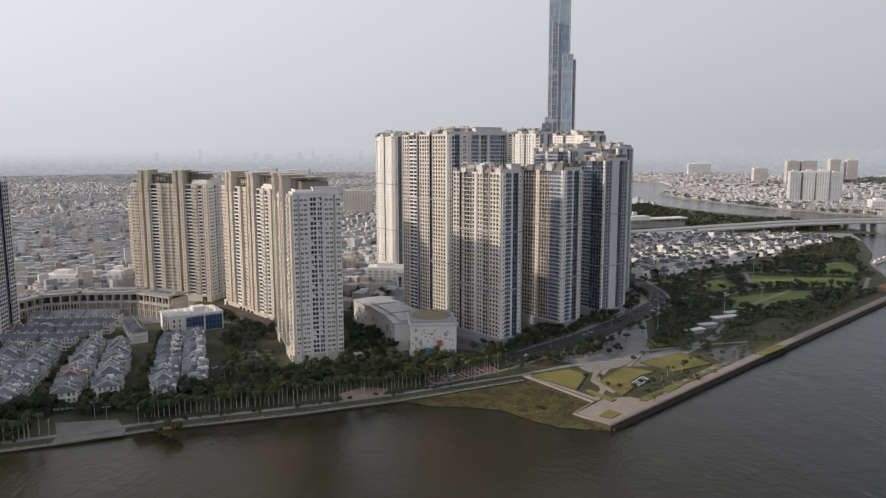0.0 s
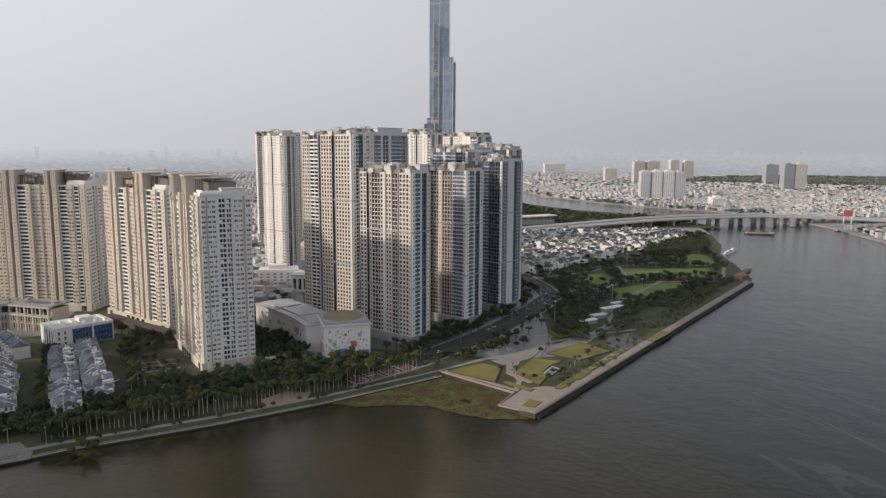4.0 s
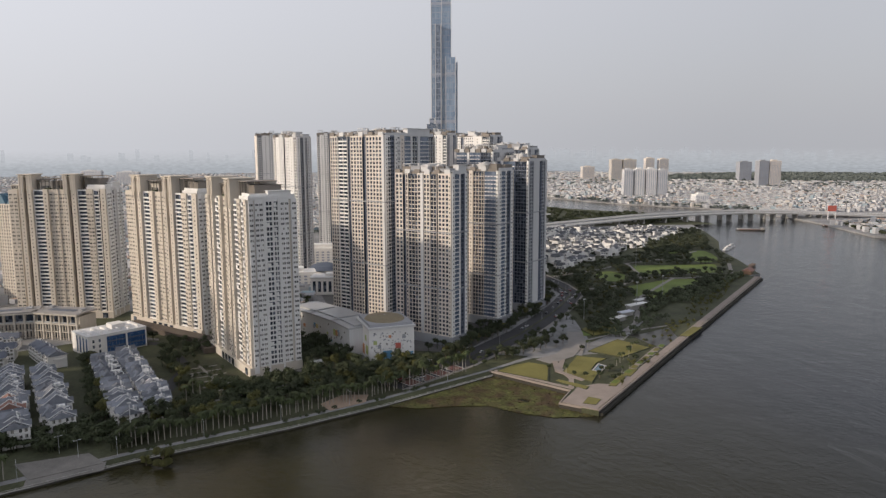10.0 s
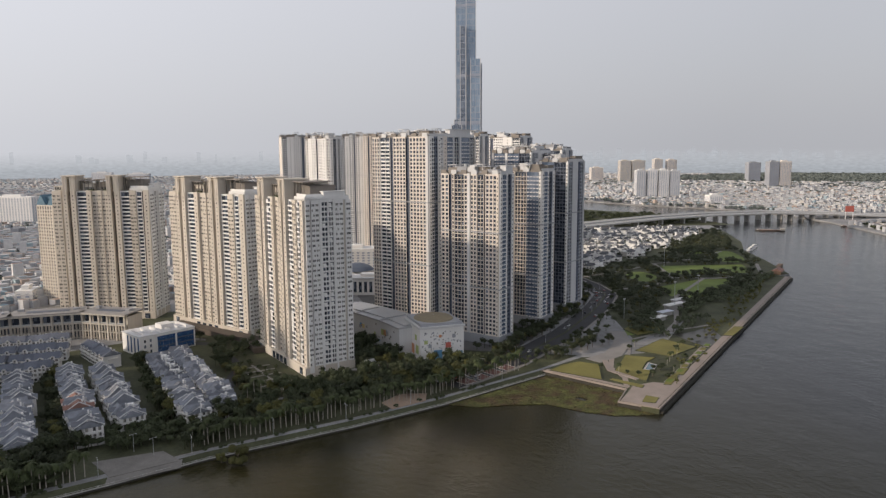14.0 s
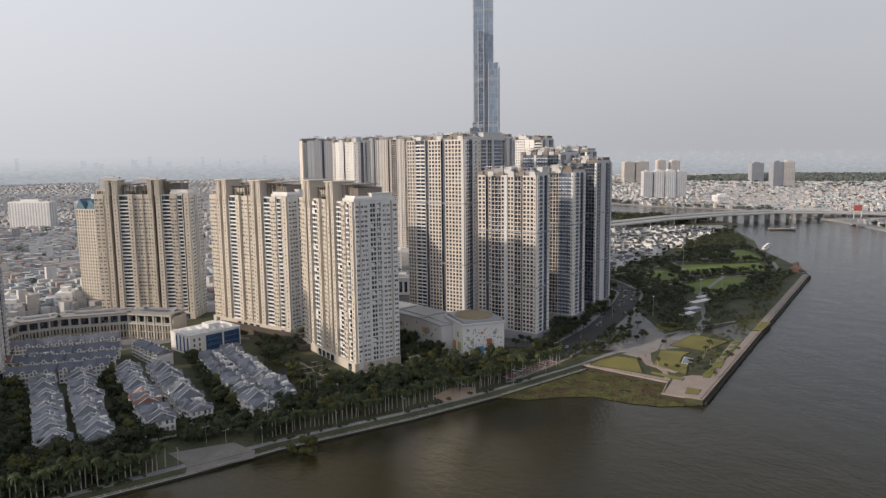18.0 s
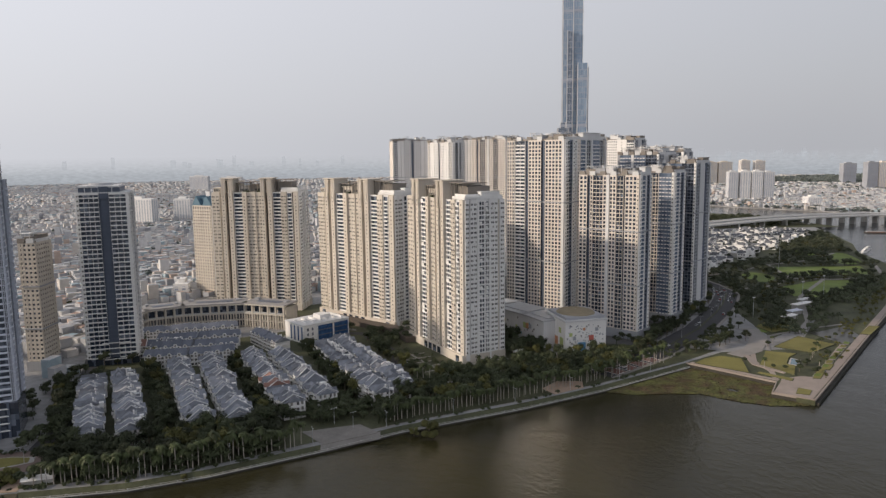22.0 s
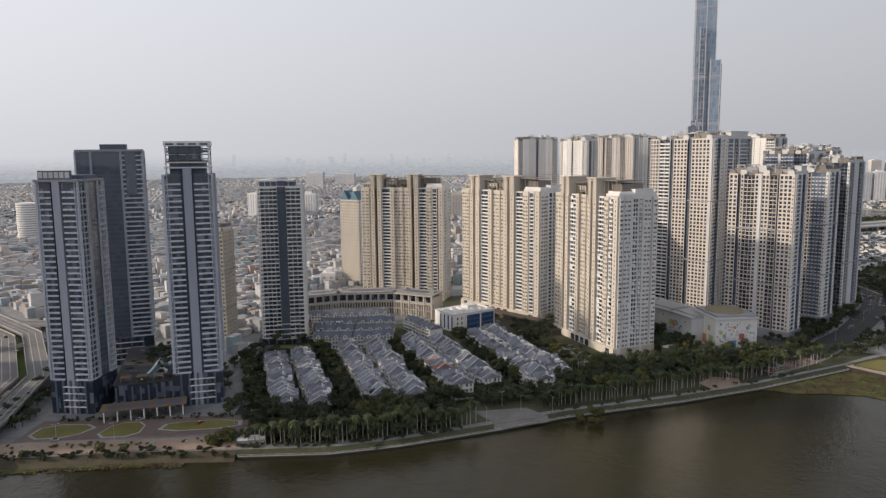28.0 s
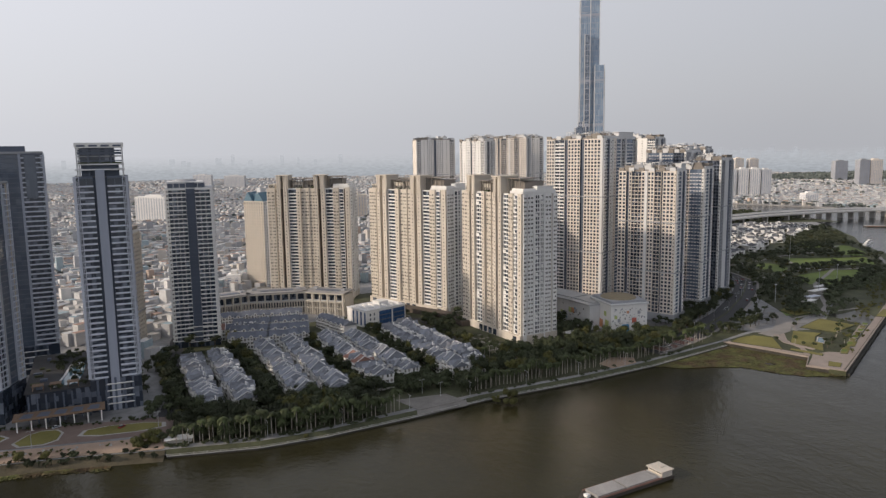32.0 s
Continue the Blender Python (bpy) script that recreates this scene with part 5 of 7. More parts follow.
ribbon("quay_coping", [(x, y, 0.9) for x, y in QUAY], 0.8, 0, 0.35, CONC, "pale coping on the river wall", "kerb")
ribbon("riverside_path", [(x, y + 6, 3) for x, y in SHORE[6:]], 5, -0.2, 0.05, PAVING, "pale riverside path", "path")
flat("promenade_deck", [(20, 455), (55, 403), (39, 385), (55, 367), (442, 698), (430, 712), (300, 655), (120, 470), (60, 474)], -3, 3.1, UNDER, "planted park ground behind the promenade", "park")
ribbon("pavement", [(52.7, 370.4, 3), (250, 538.8, 3), (438.7, 700, 3)], 5, -0.4, 0.32, PIERPAVE, "paved riverside promenade", "promenade")
flat("pavement", [(41, 386), (55, 369.5), (80, 391), (90, 403), (78, 410), (62, 408), (57, 402)], 2.6, 3.38, PIERPAVE, "paved plaza at the promenade corner", "plaza")
ribbon("path", [(23, 454, 3), (57, 405, 3)], 3, 0.05, 0.34, PIERPAVE, "paved path along the river wall", "path", off=1.8)
ribbon("path", [(82, 400, 3), (100, 412, 3), (124, 440, 3), (160, 472, 3)], 3.5, 0.05, 0.36, PIERPAVE, "straight park path", "path")
ribbon("path", [(58, 408, 3), (66, 424, 3), (68, 446, 3), (80, 466, 3)], 3.5, 0.05, 0.37, PIERPAVE, "curved park path between lawns", "path")
for k in range(9):
    x0, y0 = 88 + k * 9.5, 405 + k * 8.15
    bed = thing("planting_bed", pose(x0, y0, 3.1, 0, 0, 41), "kerbed planting bed beside the promenade", "planting bed", "promenade beds")
    part("kerb", Mesh().box(0, 0, 0, 8, 4.5, 0.45), PAVING, bed)
    part("soil", Mesh().box(0.4, 0.4, 0.45, 7.6, 4.1, 0.6), GRASS if k % 2 else GRASS_DK, bed)
ribbon("promenade_edge", [(20.5, 455, 0), (55, 403, 0), (39, 385, 0), (55, 367.5, 0), (250, 534, 0), (441, 697, 0)], 1.0, -2, 2.5, DARKWALL, "dark wet edge of the promenade", "quay")
ribbon("promenade_coping", [(20.5, 455, 0), (55, 403, 0), (39, 385, 0), (55, 367.5, 0), (250, 534, 0), (441, 697, 0)], 1.0, 2.5, 3.6, PIERPAVE, "worn pinkish stone edge of the promenade", "kerb")
ribbon("promenade_skirt", [(56.5, 367, 0), (250, 532.5, 0), (443, 697, 0)], 2.0, -2, 1.6, DARKWALL, "dark wet concrete skirt of the promenade", "quay")
for pts in ([(26, 452), (49, 424), (63, 454), (53, 464), (39, 461)], [(67, 438), (75, 413), (90, 432), (86, 436), (98, 450), (109, 457), (92, 468)], [(107, 478), (122, 457), (154, 473), (143, 500)], [(131, 537), (131, 516), (158, 523), (162, 535), (146, 548)],
            [(54, 422), (65, 402), (69, 406), (57, 424)], [(82, 404), (86, 402), (99, 414), (94, 416)], [(52, 380), (58, 376), (65, 383), (60, 389)], [(101, 420), (105, 417), (117, 428), (112, 431)], [(196, 496), (202, 492), (229, 513), (223, 517)]):
    cx, cy = sum(p[0] for p in pts) / len(pts), sum(p[1] for p in pts) / len(pts)
    flat("hedge", [(cx + (x - cx) * 1.05, cy + (y - cy) * 1.05) for x, y in pts], 3.0, 3.62, UNDER, "low clipped hedge round a lawn", "hedge")
    flat("lawn_plot", pts, 3.2, 3.68, GRASS, "trimmed yellow-green lawn", "lawn")
flat("basin", [(86.5, 435), (90, 429), (101, 441), (98, 448)], 3.3, 3.74, CONC, "sunken concrete basin in the lawn", "basin")
flat("basin_water", [(88, 435), (90.5, 431), (99, 441), (97.5, 446)], 3.4, 3.78, POOL, "dark water in the basin", "water")
for pts in ([(317, 756), (343, 812), (448, 790), (420, 735)], [(245, 642), (262, 690), (330, 715), (368, 706), (315, 655)], [(120, 520), (138, 545), (160, 540), (150, 516)]):
    flat("lawn_plot", pts, 2.9, 3.2, GRASS_DK, "broad green park lawn", "lawn")
road_line = [(-50, 445, 3), (8, 480, 3), (79, 541, 3), (130, 596, 3), (157, 629, 3), (188, 672, 3), (196, 722, 3), (200, 860, 3)]
ribbon("road", road_line, 22, -0.3, 0.12, ASPHALT, "dark asphalt park road", "road")
ribbon("road_median", road_line, 1.6, 0.1, 0.3, UNDER, "planted road median", "median")
ribbon("pavement", road_line, 2.6, -0.3, 0.3, PAVING, "pale pavement beside the road", "pavement", off=-12.5)
ribbon("pavement", [(64, 464, 3), (86, 474, 3), (108, 500, 3), (122, 532, 3)], 13, -0.2, 0.4, PAVING, "grey plaza paving", "plaza")
ribbon("path", [(72, 418, 3), (64, 440, 3), (72, 462, 3)], 4, 0.2, 0.65, PIERPAVE, "curving park path", "path")
flat("pond", [(160, 486), (164, 470), (191, 489), (203, 522), (170, 510), (160, 513)], 2.9, 3.3, MUDWATER, "still dark garden pond", "pond")
ribbon("path", [(96, 470, 3), (118, 506, 3), (160, 520, 3), (206, 528, 3)], 2.4, -0.2, 0.45, PAVING, "pale path round the pond", "path")
ribbon("path", [(150, 510, 3), (186, 545, 3), (250, 640, 3), (340, 720, 3)], 4, -0.2, 0.3, PAVING, "park path", "path")
ribbon("road", [(-380, 384, 3), (-378, 450, 3), (-400, 560, 3), (-404, 700, 3)], 9, -0.3, 0.1, ASPHALT, "street beside the villas", "road")
ribbon("road", [(-190, 455, 3), (-176, 520, 3), (-195, 590, 3), (-250, 620, 3)], 9, -0.3, 0.1, ASPHALT, "street between villas and tower", "road")
flat("plaza", [(-180, 512), (-160, 458), (-138, 463), (-148, 500), (-172, 545)], 2.9, 3.2, UNDER, "planted garden plaza by the tower", "plaza")
for k in range(6):
    f = k / 5
    ribbon("path", [(-178 + 18 * f, 516 - 52 * f, 3.2), (-156 + 16 * f, 522 - 50 * f, 3.2)], 1.6, 0, 0.1, PAVING, "pale garden path between beds", "path")
ribbon("path", [(-168, 524, 3.2), (-149, 464, 3.2)], 1.6, 0, 0.12, PAVING, "pale garden path", "path")
ribbon("path", [(-150, 545, 3.1), (-140, 512, 3.1), (-132, 482, 3.1), (-98, 490, 3.1)], 5, 0, 0.12, PAVING, "pale pavement round the tower", "path", off=4)
flat("slipway", [(-246, 384), (-235, 364), (-205, 374), (-214, 388)], 2.8, 3.2, WETCONC, "bare concrete landing by the river", "landing")
ramp_ = Mesh()
ramp_.face((-236.5, 359.6, 1.3), (-204.5, 369.4, 1.3), (-204, 375, 3.22), (-236, 364.6, 3.22))
tagged(new("slipway_ramp", ramp_.done("slipway_ramp", WETCONC)), "stained concrete ramp down to the river wall", "landing", kind="structure")
for k, (x, y) in enumerate(((-38, 440), (-26, 446), (-14, 452), (-2, 459))):
    ct = thing("court", pose(x, y, 3.1, 0, 0, 26), "red-brown paved court edged in white", "court", "riverside courts")
    part("surface", Mesh().box(0, 0, 0, 10.5, 14, 0.1), material("court_paint", (0.20, 0.10, 0.085), vary=0.2) if k == 0 else bpy.data.materials["court_paint"], ct)
    for x0, y0, x1, y1 in ((0, 0, 10.5, 0.5), (0, 13.5, 10.5, 14), (0, 0.5, 0.5, 13.5), (10, 0.5, 10.5, 13.5)):
        part("edge_line", Mesh().box(x0, y0, 0.1, x1, y1, 0.16), LINE, ct)
flat("bare_ground", [(-92, 412), (-70, 420), (-66, 432), (-82, 436), (-96, 424)], 2.9, 3.3, EARTH, "bare sandy plot by the river wall", "ground")
# garden in front of the dark towers
flat("pavement", [(-492, 356), (-372, 362), (-374, 388), (-490, 386)], 2.9, 3.15, FORECOURT, "red-brown paved forecourt drive", "drive")
for pts in ([(-487, 360), (-464, 362), (-456, 378), (-485, 379)], [(-452, 360), (-430, 361), (-431, 380), (-446, 380)], [(-419, 366), (-378, 370), (-380, 381), (-417, 379)]):
    c = (sum(p[0] for p in pts) / 4, sum(p[1] for p in pts) / 4)
    pts = rounded(pts, 1)
    flat("pavement", [(c[0] + (x - c[0]) * 1.12, c[1] + (y - c[1]) * 1.14) for x, y in pts], 3.0, 3.3, CONC, "pale kerb round a lawn", "kerb")
    flat("lawn_plot", pts, 3.2, 3.45, GRASS, "yellow-green forecourt lawn", "lawn")
flat("bank", [(-520, 336), (-420, 341), (-372, 340), (-372, 358), (-520, 354)], 2.0, 3.1, EARTH, "bare reddish earth bank", "ground")

# ---- elevated road and river bridges ----
hw = thing("elevated_road", pose(0, 0, 0), "grey elevated road with parapets", "bridge")
hw_line = [(-492, 250, 9), (-503, 372, 9), (-520, 458, 9), (-584, 575, 9), (-700, 690, 8), (-900, 800, 8)]
for o in (7, 26):
    ribbon("deck", hw_line, 14, -1.4, 0, ROADGREY, "", "", hw, off=o)
    for q in (-6.8, 6.8):
        ribbon("parapet", hw_line, 0.5, 0, 1.1, CONC, "", "", hw, off=o + q)
    for q in (-2.4, 2.4):
        ribbon("lane_line", hw_line, 0.25, 0, 0.02, LINE, "", "", hw, off=o + q)
ribbon("verge", [(p[0], p[1], 3) for p in hw_line], 5, -0.2, 0.3, GRASS_DK, "", "", hw, off=16.5)
ramp_line = [(-565, 560, 8), (-590, 520, 8), (-620, 500, 7), (-660, 505, 6), (-690, 540, 4), (-680, 580, 4)]
ribbon("ramp", ramp_line, 9, -1.2, 0, ROADGREY, "", "", hw)
for q in (-4.3, 4.3):
    ribbon("parapet", ramp_line, 0.5, 0, 1.0, CONC, "", "", hw, off=q)
flat("lawn_plot", [(-560, 520), (-548, 512), (-556, 540), (-590, 560), (-640, 540), (-600, 515)], 2.9, 3.2, GRASS, "grass inside the road loop", "lawn")
cross_line = [(-620, 612, 9), (-560, 600, 9), (-500, 592, 9), (-450, 600, 9), (-410, 640, 9), (-380, 720, 8), (-300, 800, 6)]
vi = thing("viaduct", pose(0, 0, 0), "pale city viaduct behind the dark towers", "bridge")
ribbon("deck", cross_line, 12, -1.4, 0, ROADGREY, "", "", vi)
for q in (-5.8, 5.8):
    ribbon("parapet", cross_line, 0.5, -1.4, 1.1, CONC, "", "", vi, off=q)
for k in range(len(cross_line) - 1):
    p = Vector(cross_line[k]).lerp(Vector(cross_line[k + 1]), 0.5)
    part("pier", Mesh().box(p.x - 2, p.y - 1.5, 2, p.x + 2, p.y + 1.5, 7.6), CONC, vi)
for k in range(10):
    p = Vector(hw_line[0]).lerp(Vector(hw_line[3]), k / 9)
    part("pier", Mesh().box(p.x - 16, p.y - 1, -2, p.x - 12, p.y + 1, 7.6), CONC, hw)
for off_y, zz in ((0, 0), (30, 1.5)):
    br = thing("river_bridge", pose(0, 0, 0), "long grey concrete river bridge on piers", "bridge", "river bridges")
    bl = [(180, 1165 + off_y, 4), (352, 1203 + off_y, 6 + zz), (480, 1232 + off_y, 10 + zz), (630, 1256 + off_y, 15 + zz), (760, 1266 + off_y, 17 + zz), (894, 1268 + off_y, 17 + zz), (1020, 1252 + off_y, 13 + zz), (1169, 1222 + off_y, 6 + zz), (1900, 1080 + off_y, 5)]
    ribbon("deck", bl, 20, -2.2, 0, CONC, "", "", br)
    for o in (-9.6, 9.6):
        ribbon("parapet", bl, 0.5, 0, 1.2, PALE, "", "", br, off=o)
    for k in range(16):
        f = 1 + k / 15 * (len(bl) - 3.01)
        p = Vector(bl[int(f)]).lerp(Vector(bl[min(int(f) + 1, len(bl) - 1)]), f - int(f))
        part("pier", Mesh().box(p.x - 1.5, p.y - 7, -5, p.x + 1.5, p.y + 7, p.z - 2.5), CONC, br)
st = thing("metro_station", frame_of((330, 1290), (455, 1330), 4), "white-roofed elevated metro station", "station")
part("platform", Mesh().box(0, 0, 0, 140, 20, 8), CONC, st)
part("roof", Mesh().box(-4, -3, 15, 144, 23, 17), WHITE, st)
part("roof", Mesh().box(20, 0, 17, 60, 20, 22), WHITE, st)
for k in range(8):
    part("strut", Mesh().box(4 + k * 18, 1, 8, 5 + k * 18, 2, 15), STEEL, st)
    part("leg", Mesh().box(4 + k * 18, 6, -12, 7 + k * 18, 12, 0), CONC, st)

# ---- far city ----


def in_poly(x, y, poly):
    c = np.zeros(len(x), bool)
    j = len(poly) - 1
    for i in range(len(poly)):
        xi, yi = poly[i]
        xj, yj = poly[j]
        c ^= ((yi > y) != (yj > y)) & (x < (xj - xi) * (y - yi) / (yj - yi + 1e-9) + xi)
        j = i
    return c


RIVER = [(455, 690), (499, 795), (539, 885), (598, 965), (669, 1100), (735, 1250), (724, 1465), (625, 1640), (580, 1840), (600, 2120), (700, 2500), (840, 2900), (880, 3200), (300, 3480), (-1300, 3680), (-1300, 3800),
         (300, 3600), (970, 3250), (1020, 3080), (995, 2920), (880, 2520), (785, 2360), (765, 2150), (822, 1870), (875, 1715), (965, 1570), (1040, 1455), (995, 1190), (905, 945), (1400, 600), (600, 400)]
ESTATE = [(-700, 300), (-420, 300), (600, 300), (470, 720), (560, 960), (700, 1200), (200, 1230), (170, 1110), (20, 900), (-60, 760), (-200, 760), (-260, 745), (-345, 765), (-400, 760), (-415, 620), (-520, 620), (-640, 560)]
WOODS = [(1750, 3250), (1650, 3000), (2300, 2500), (3600, 2050), (3900, 2500), (2700, 3450)]
rng = np.random.default_rng(5)


def city(name, r0, r1, cell, size, height, label, inside=None, clear=(), tall=2.1):
    xs, ys = np.meshgrid(np.arange(-3600, 4400, cell), np.arange(250, 4550, cell))
    x, y = xs.ravel() + rng.uniform(-0.3, 0.3, xs.size) * cell, ys.ravel() + rng.uniform(-0.3, 0.3, xs.size) * cell
    rad, ang = np.hypot(x + 150, y), np.arctan2(x + 150, y)
    keep = (rad > r0) & (rad <= r1) & (ang > -0.80) & (ang < 0.88) & ~in_poly(x, y, RIVER) & ~in_poly(x, y, ESTATE) & ~in_poly(x, y, WOODS)
    block = np.sin(x * 0.021 + np.sin(y * 0.004) * 3) * np.sin(y * 0.017 + np.sin(x * 0.005) * 2)
    keep &= (block > -0.82) & (rng.random(xs.size) < 0.92)
    keep &= ~((y < 1330) & (x > -60) & (x < 800)) & ~((y > 1150) & (y < 1340) & (x > 100) & (x < 1300))
    keep &= ~in_poly(x, y, SCRUB)
    if inside:
        keep = in_poly(x, y, inside) & (rng.random(xs.size) < 0.85)
    for c in clear:
        keep &= ~in_poly(x, y, c)
    x, y = x[keep], y[keep]
    n = len(x)
    turn = np.round(np.sin(x * 0.003) * 2 + np.cos(y * 0.0025) * 2) * 0.35 + rng.normal(0, 0.06, n)
    sx, sy = rng.uniform(*size, n), rng.uniform(*size, n) * 1.2
    h = rng.uniform(*height, n) * np.where(rng.random(n) < 0.04, tall, 1.0)
    c, s = np.cos(turn), np.sin(turn)
    base = np.array([(-1, -1), (1, -1), (1, 1), (-1, 1)], float)
    px = x[:, None] + base[None, :, 0] * sx[:, None] / 2 * c[:, None] - base[None, :, 1] * sy[:, None] / 2 * s[:, None]
    py = y[:, None] + base[None, :, 0] * sx[:, None] / 2 * s[:, None] + base[None, :, 1] * sy[:, None] / 2 * c[:, None]
    v = np.zeros((n, 8, 3))
    v[:, :4, 0], v[:, 4:, 0] = px, px
    v[:, :4, 1], v[:, 4:, 1] = py, py
    v[:, :4, 2], v[:, 4:, 2] = 2.0, (2.8 + h)[:, None]
    q = np.array([(4, 5, 6, 7), (0, 1, 5, 4), (1, 2, 6, 5), (2, 3, 7, 6), (3, 0, 4, 7)])
    f = (q[None] + (np.arange(n) * 8)[:, None, None]).reshape(-1, 4)
    me = bpy.data.meshes.new(name)
    me.from_pydata(v.reshape(-1, 3).tolist(), [], f.tolist())
    me.materials.append(CITY)
    tagged(new(name, me), label, "city houses", kind="stuff")


ROADSIDE = [(-500, 240), (-545, 372), (-562, 452), (-625, 570), (-720, 700), (-680, 712), (-580, 590), (-520, 462), (-506, 372), (-490, 250)]
city("city_houses", 560, 1500, 9.5, (5, 9.5), (4, 12), "dense low white and grey city houses", clear=(ROADSIDE,))
city("city_houses", 1500, 2900, 13, (6, 11), (4, 10), "dense low city houses farther off", tall=1.7)
city("city_houses", 2900, 4480, 22, (8, 17), (3, 7), "hazy far city houses", tall=1.3)
city("city_houses", 0, 1, 10.5, (6, 10), (5, 13), "low city houses behind the dark towers", [(-640, 430), (-520, 470), (-518, 560), (-445, 580), (-438, 530), (-405, 500), (-404, 640), (-420, 760), (-520, 640), (-650, 590)],
     (ROADSIDE, [(-412, 530), (-350, 530), (-350, 580), (-412, 580)], [(-445, 530), (-410, 530), (-410, 565), (-445, 565)]))
city("city_houses", 0, 1, 14, (8, 13), (4, 9), "low flat-roofed houses behind the mall", [(-112, 640), (-66, 655), (-60, 770), (-150, 790), (-135, 700)])
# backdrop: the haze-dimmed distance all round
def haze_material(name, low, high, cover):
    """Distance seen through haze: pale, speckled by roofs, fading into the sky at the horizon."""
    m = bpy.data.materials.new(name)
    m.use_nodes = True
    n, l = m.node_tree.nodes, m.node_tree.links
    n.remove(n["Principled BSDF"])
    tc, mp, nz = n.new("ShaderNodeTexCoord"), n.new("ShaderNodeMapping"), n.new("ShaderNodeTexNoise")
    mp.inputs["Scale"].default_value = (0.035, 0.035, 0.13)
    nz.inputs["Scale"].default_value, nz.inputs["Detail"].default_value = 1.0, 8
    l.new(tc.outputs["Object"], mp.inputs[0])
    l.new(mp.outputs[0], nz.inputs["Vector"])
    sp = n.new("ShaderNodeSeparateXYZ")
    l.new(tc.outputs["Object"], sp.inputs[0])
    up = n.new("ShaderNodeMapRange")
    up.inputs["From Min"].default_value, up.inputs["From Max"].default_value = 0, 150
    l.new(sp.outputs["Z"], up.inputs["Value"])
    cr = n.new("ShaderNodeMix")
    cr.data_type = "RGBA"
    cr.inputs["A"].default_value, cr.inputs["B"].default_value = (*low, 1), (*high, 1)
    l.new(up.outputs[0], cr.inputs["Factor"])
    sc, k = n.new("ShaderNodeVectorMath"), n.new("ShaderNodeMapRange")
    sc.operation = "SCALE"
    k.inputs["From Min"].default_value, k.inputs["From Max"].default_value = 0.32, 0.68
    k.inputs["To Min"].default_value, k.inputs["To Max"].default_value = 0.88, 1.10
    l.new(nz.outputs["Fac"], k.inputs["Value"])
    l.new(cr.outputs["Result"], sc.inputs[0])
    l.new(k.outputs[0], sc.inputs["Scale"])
    # emission carries the haze as a painted colour, thinning with height
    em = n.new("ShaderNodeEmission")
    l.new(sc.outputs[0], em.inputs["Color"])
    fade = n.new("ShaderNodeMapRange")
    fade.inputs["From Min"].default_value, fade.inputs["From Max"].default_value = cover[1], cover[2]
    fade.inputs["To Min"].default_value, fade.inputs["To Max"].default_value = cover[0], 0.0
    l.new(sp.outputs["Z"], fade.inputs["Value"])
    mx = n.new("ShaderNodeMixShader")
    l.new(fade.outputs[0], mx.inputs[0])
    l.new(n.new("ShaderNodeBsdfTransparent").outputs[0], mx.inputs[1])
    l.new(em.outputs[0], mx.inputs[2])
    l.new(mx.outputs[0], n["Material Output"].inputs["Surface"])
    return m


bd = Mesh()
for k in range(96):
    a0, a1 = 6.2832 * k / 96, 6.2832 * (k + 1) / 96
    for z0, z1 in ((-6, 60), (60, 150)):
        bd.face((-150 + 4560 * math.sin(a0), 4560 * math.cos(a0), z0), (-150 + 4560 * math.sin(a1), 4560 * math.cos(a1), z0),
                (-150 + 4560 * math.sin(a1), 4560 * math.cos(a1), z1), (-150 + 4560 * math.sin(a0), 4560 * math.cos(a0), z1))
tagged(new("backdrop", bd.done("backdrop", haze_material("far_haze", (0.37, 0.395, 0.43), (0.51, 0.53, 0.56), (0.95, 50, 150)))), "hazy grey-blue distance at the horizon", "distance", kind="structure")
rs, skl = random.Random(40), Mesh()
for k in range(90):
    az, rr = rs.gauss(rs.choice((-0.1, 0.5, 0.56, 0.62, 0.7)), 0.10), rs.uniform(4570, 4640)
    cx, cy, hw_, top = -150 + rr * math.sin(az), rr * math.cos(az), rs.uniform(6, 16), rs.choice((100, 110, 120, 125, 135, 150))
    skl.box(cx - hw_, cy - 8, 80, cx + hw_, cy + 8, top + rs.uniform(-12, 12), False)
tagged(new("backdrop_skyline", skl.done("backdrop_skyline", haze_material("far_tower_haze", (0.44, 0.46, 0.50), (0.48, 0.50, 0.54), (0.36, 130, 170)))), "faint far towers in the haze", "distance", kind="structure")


def block_tower(name, a, b, d, h, mat, label, bands=True, group="far apartment blocks"):
    """A far apartment block: body, window bands, roof house."""
    w = span(a, b)
    t = thing(name, frame_of(a, b, 2.8), label, "apartment block", group)
    part("body", Mesh().box(0, 0, 0, w, d, h), mat, t)
    if bands:
        g = Mesh()
        n = max(2, int(w / 6))
        for k in range(n):
            x0 = w * (k + 0.2) / n
            g.box(x0, -0.3, 3, x0 + w / n * 0.45, 0.1, h - 3)
        for k in range(max(1, int(d / 7))):
            y0 = d * (k + 0.25) / max(1, int(d / 7))
            g.box(-0.3, y0, 3, 0.1, y0 + 3, h - 3).box(w - 0.1, y0, 3, w + 0.3, y0 + 3, h - 3)
        part("window_banding", g, BLUEGREY, t, kind="stuff")
        fl = Mesh()
        for k in range(int(h / 3.3)):
            fl.box(-0.5, -0.5, k * 3.3, w + 0.5, d + 0.5, k * 3.3 + 1.3)
        part("floor_banding", fl, mat, t, kind="stuff")
    part("roof_house", Mesh().box(w * 0.25, d * 0.25, h, w * 0.7, d * 0.75, h + 4), mat, t)
    return t


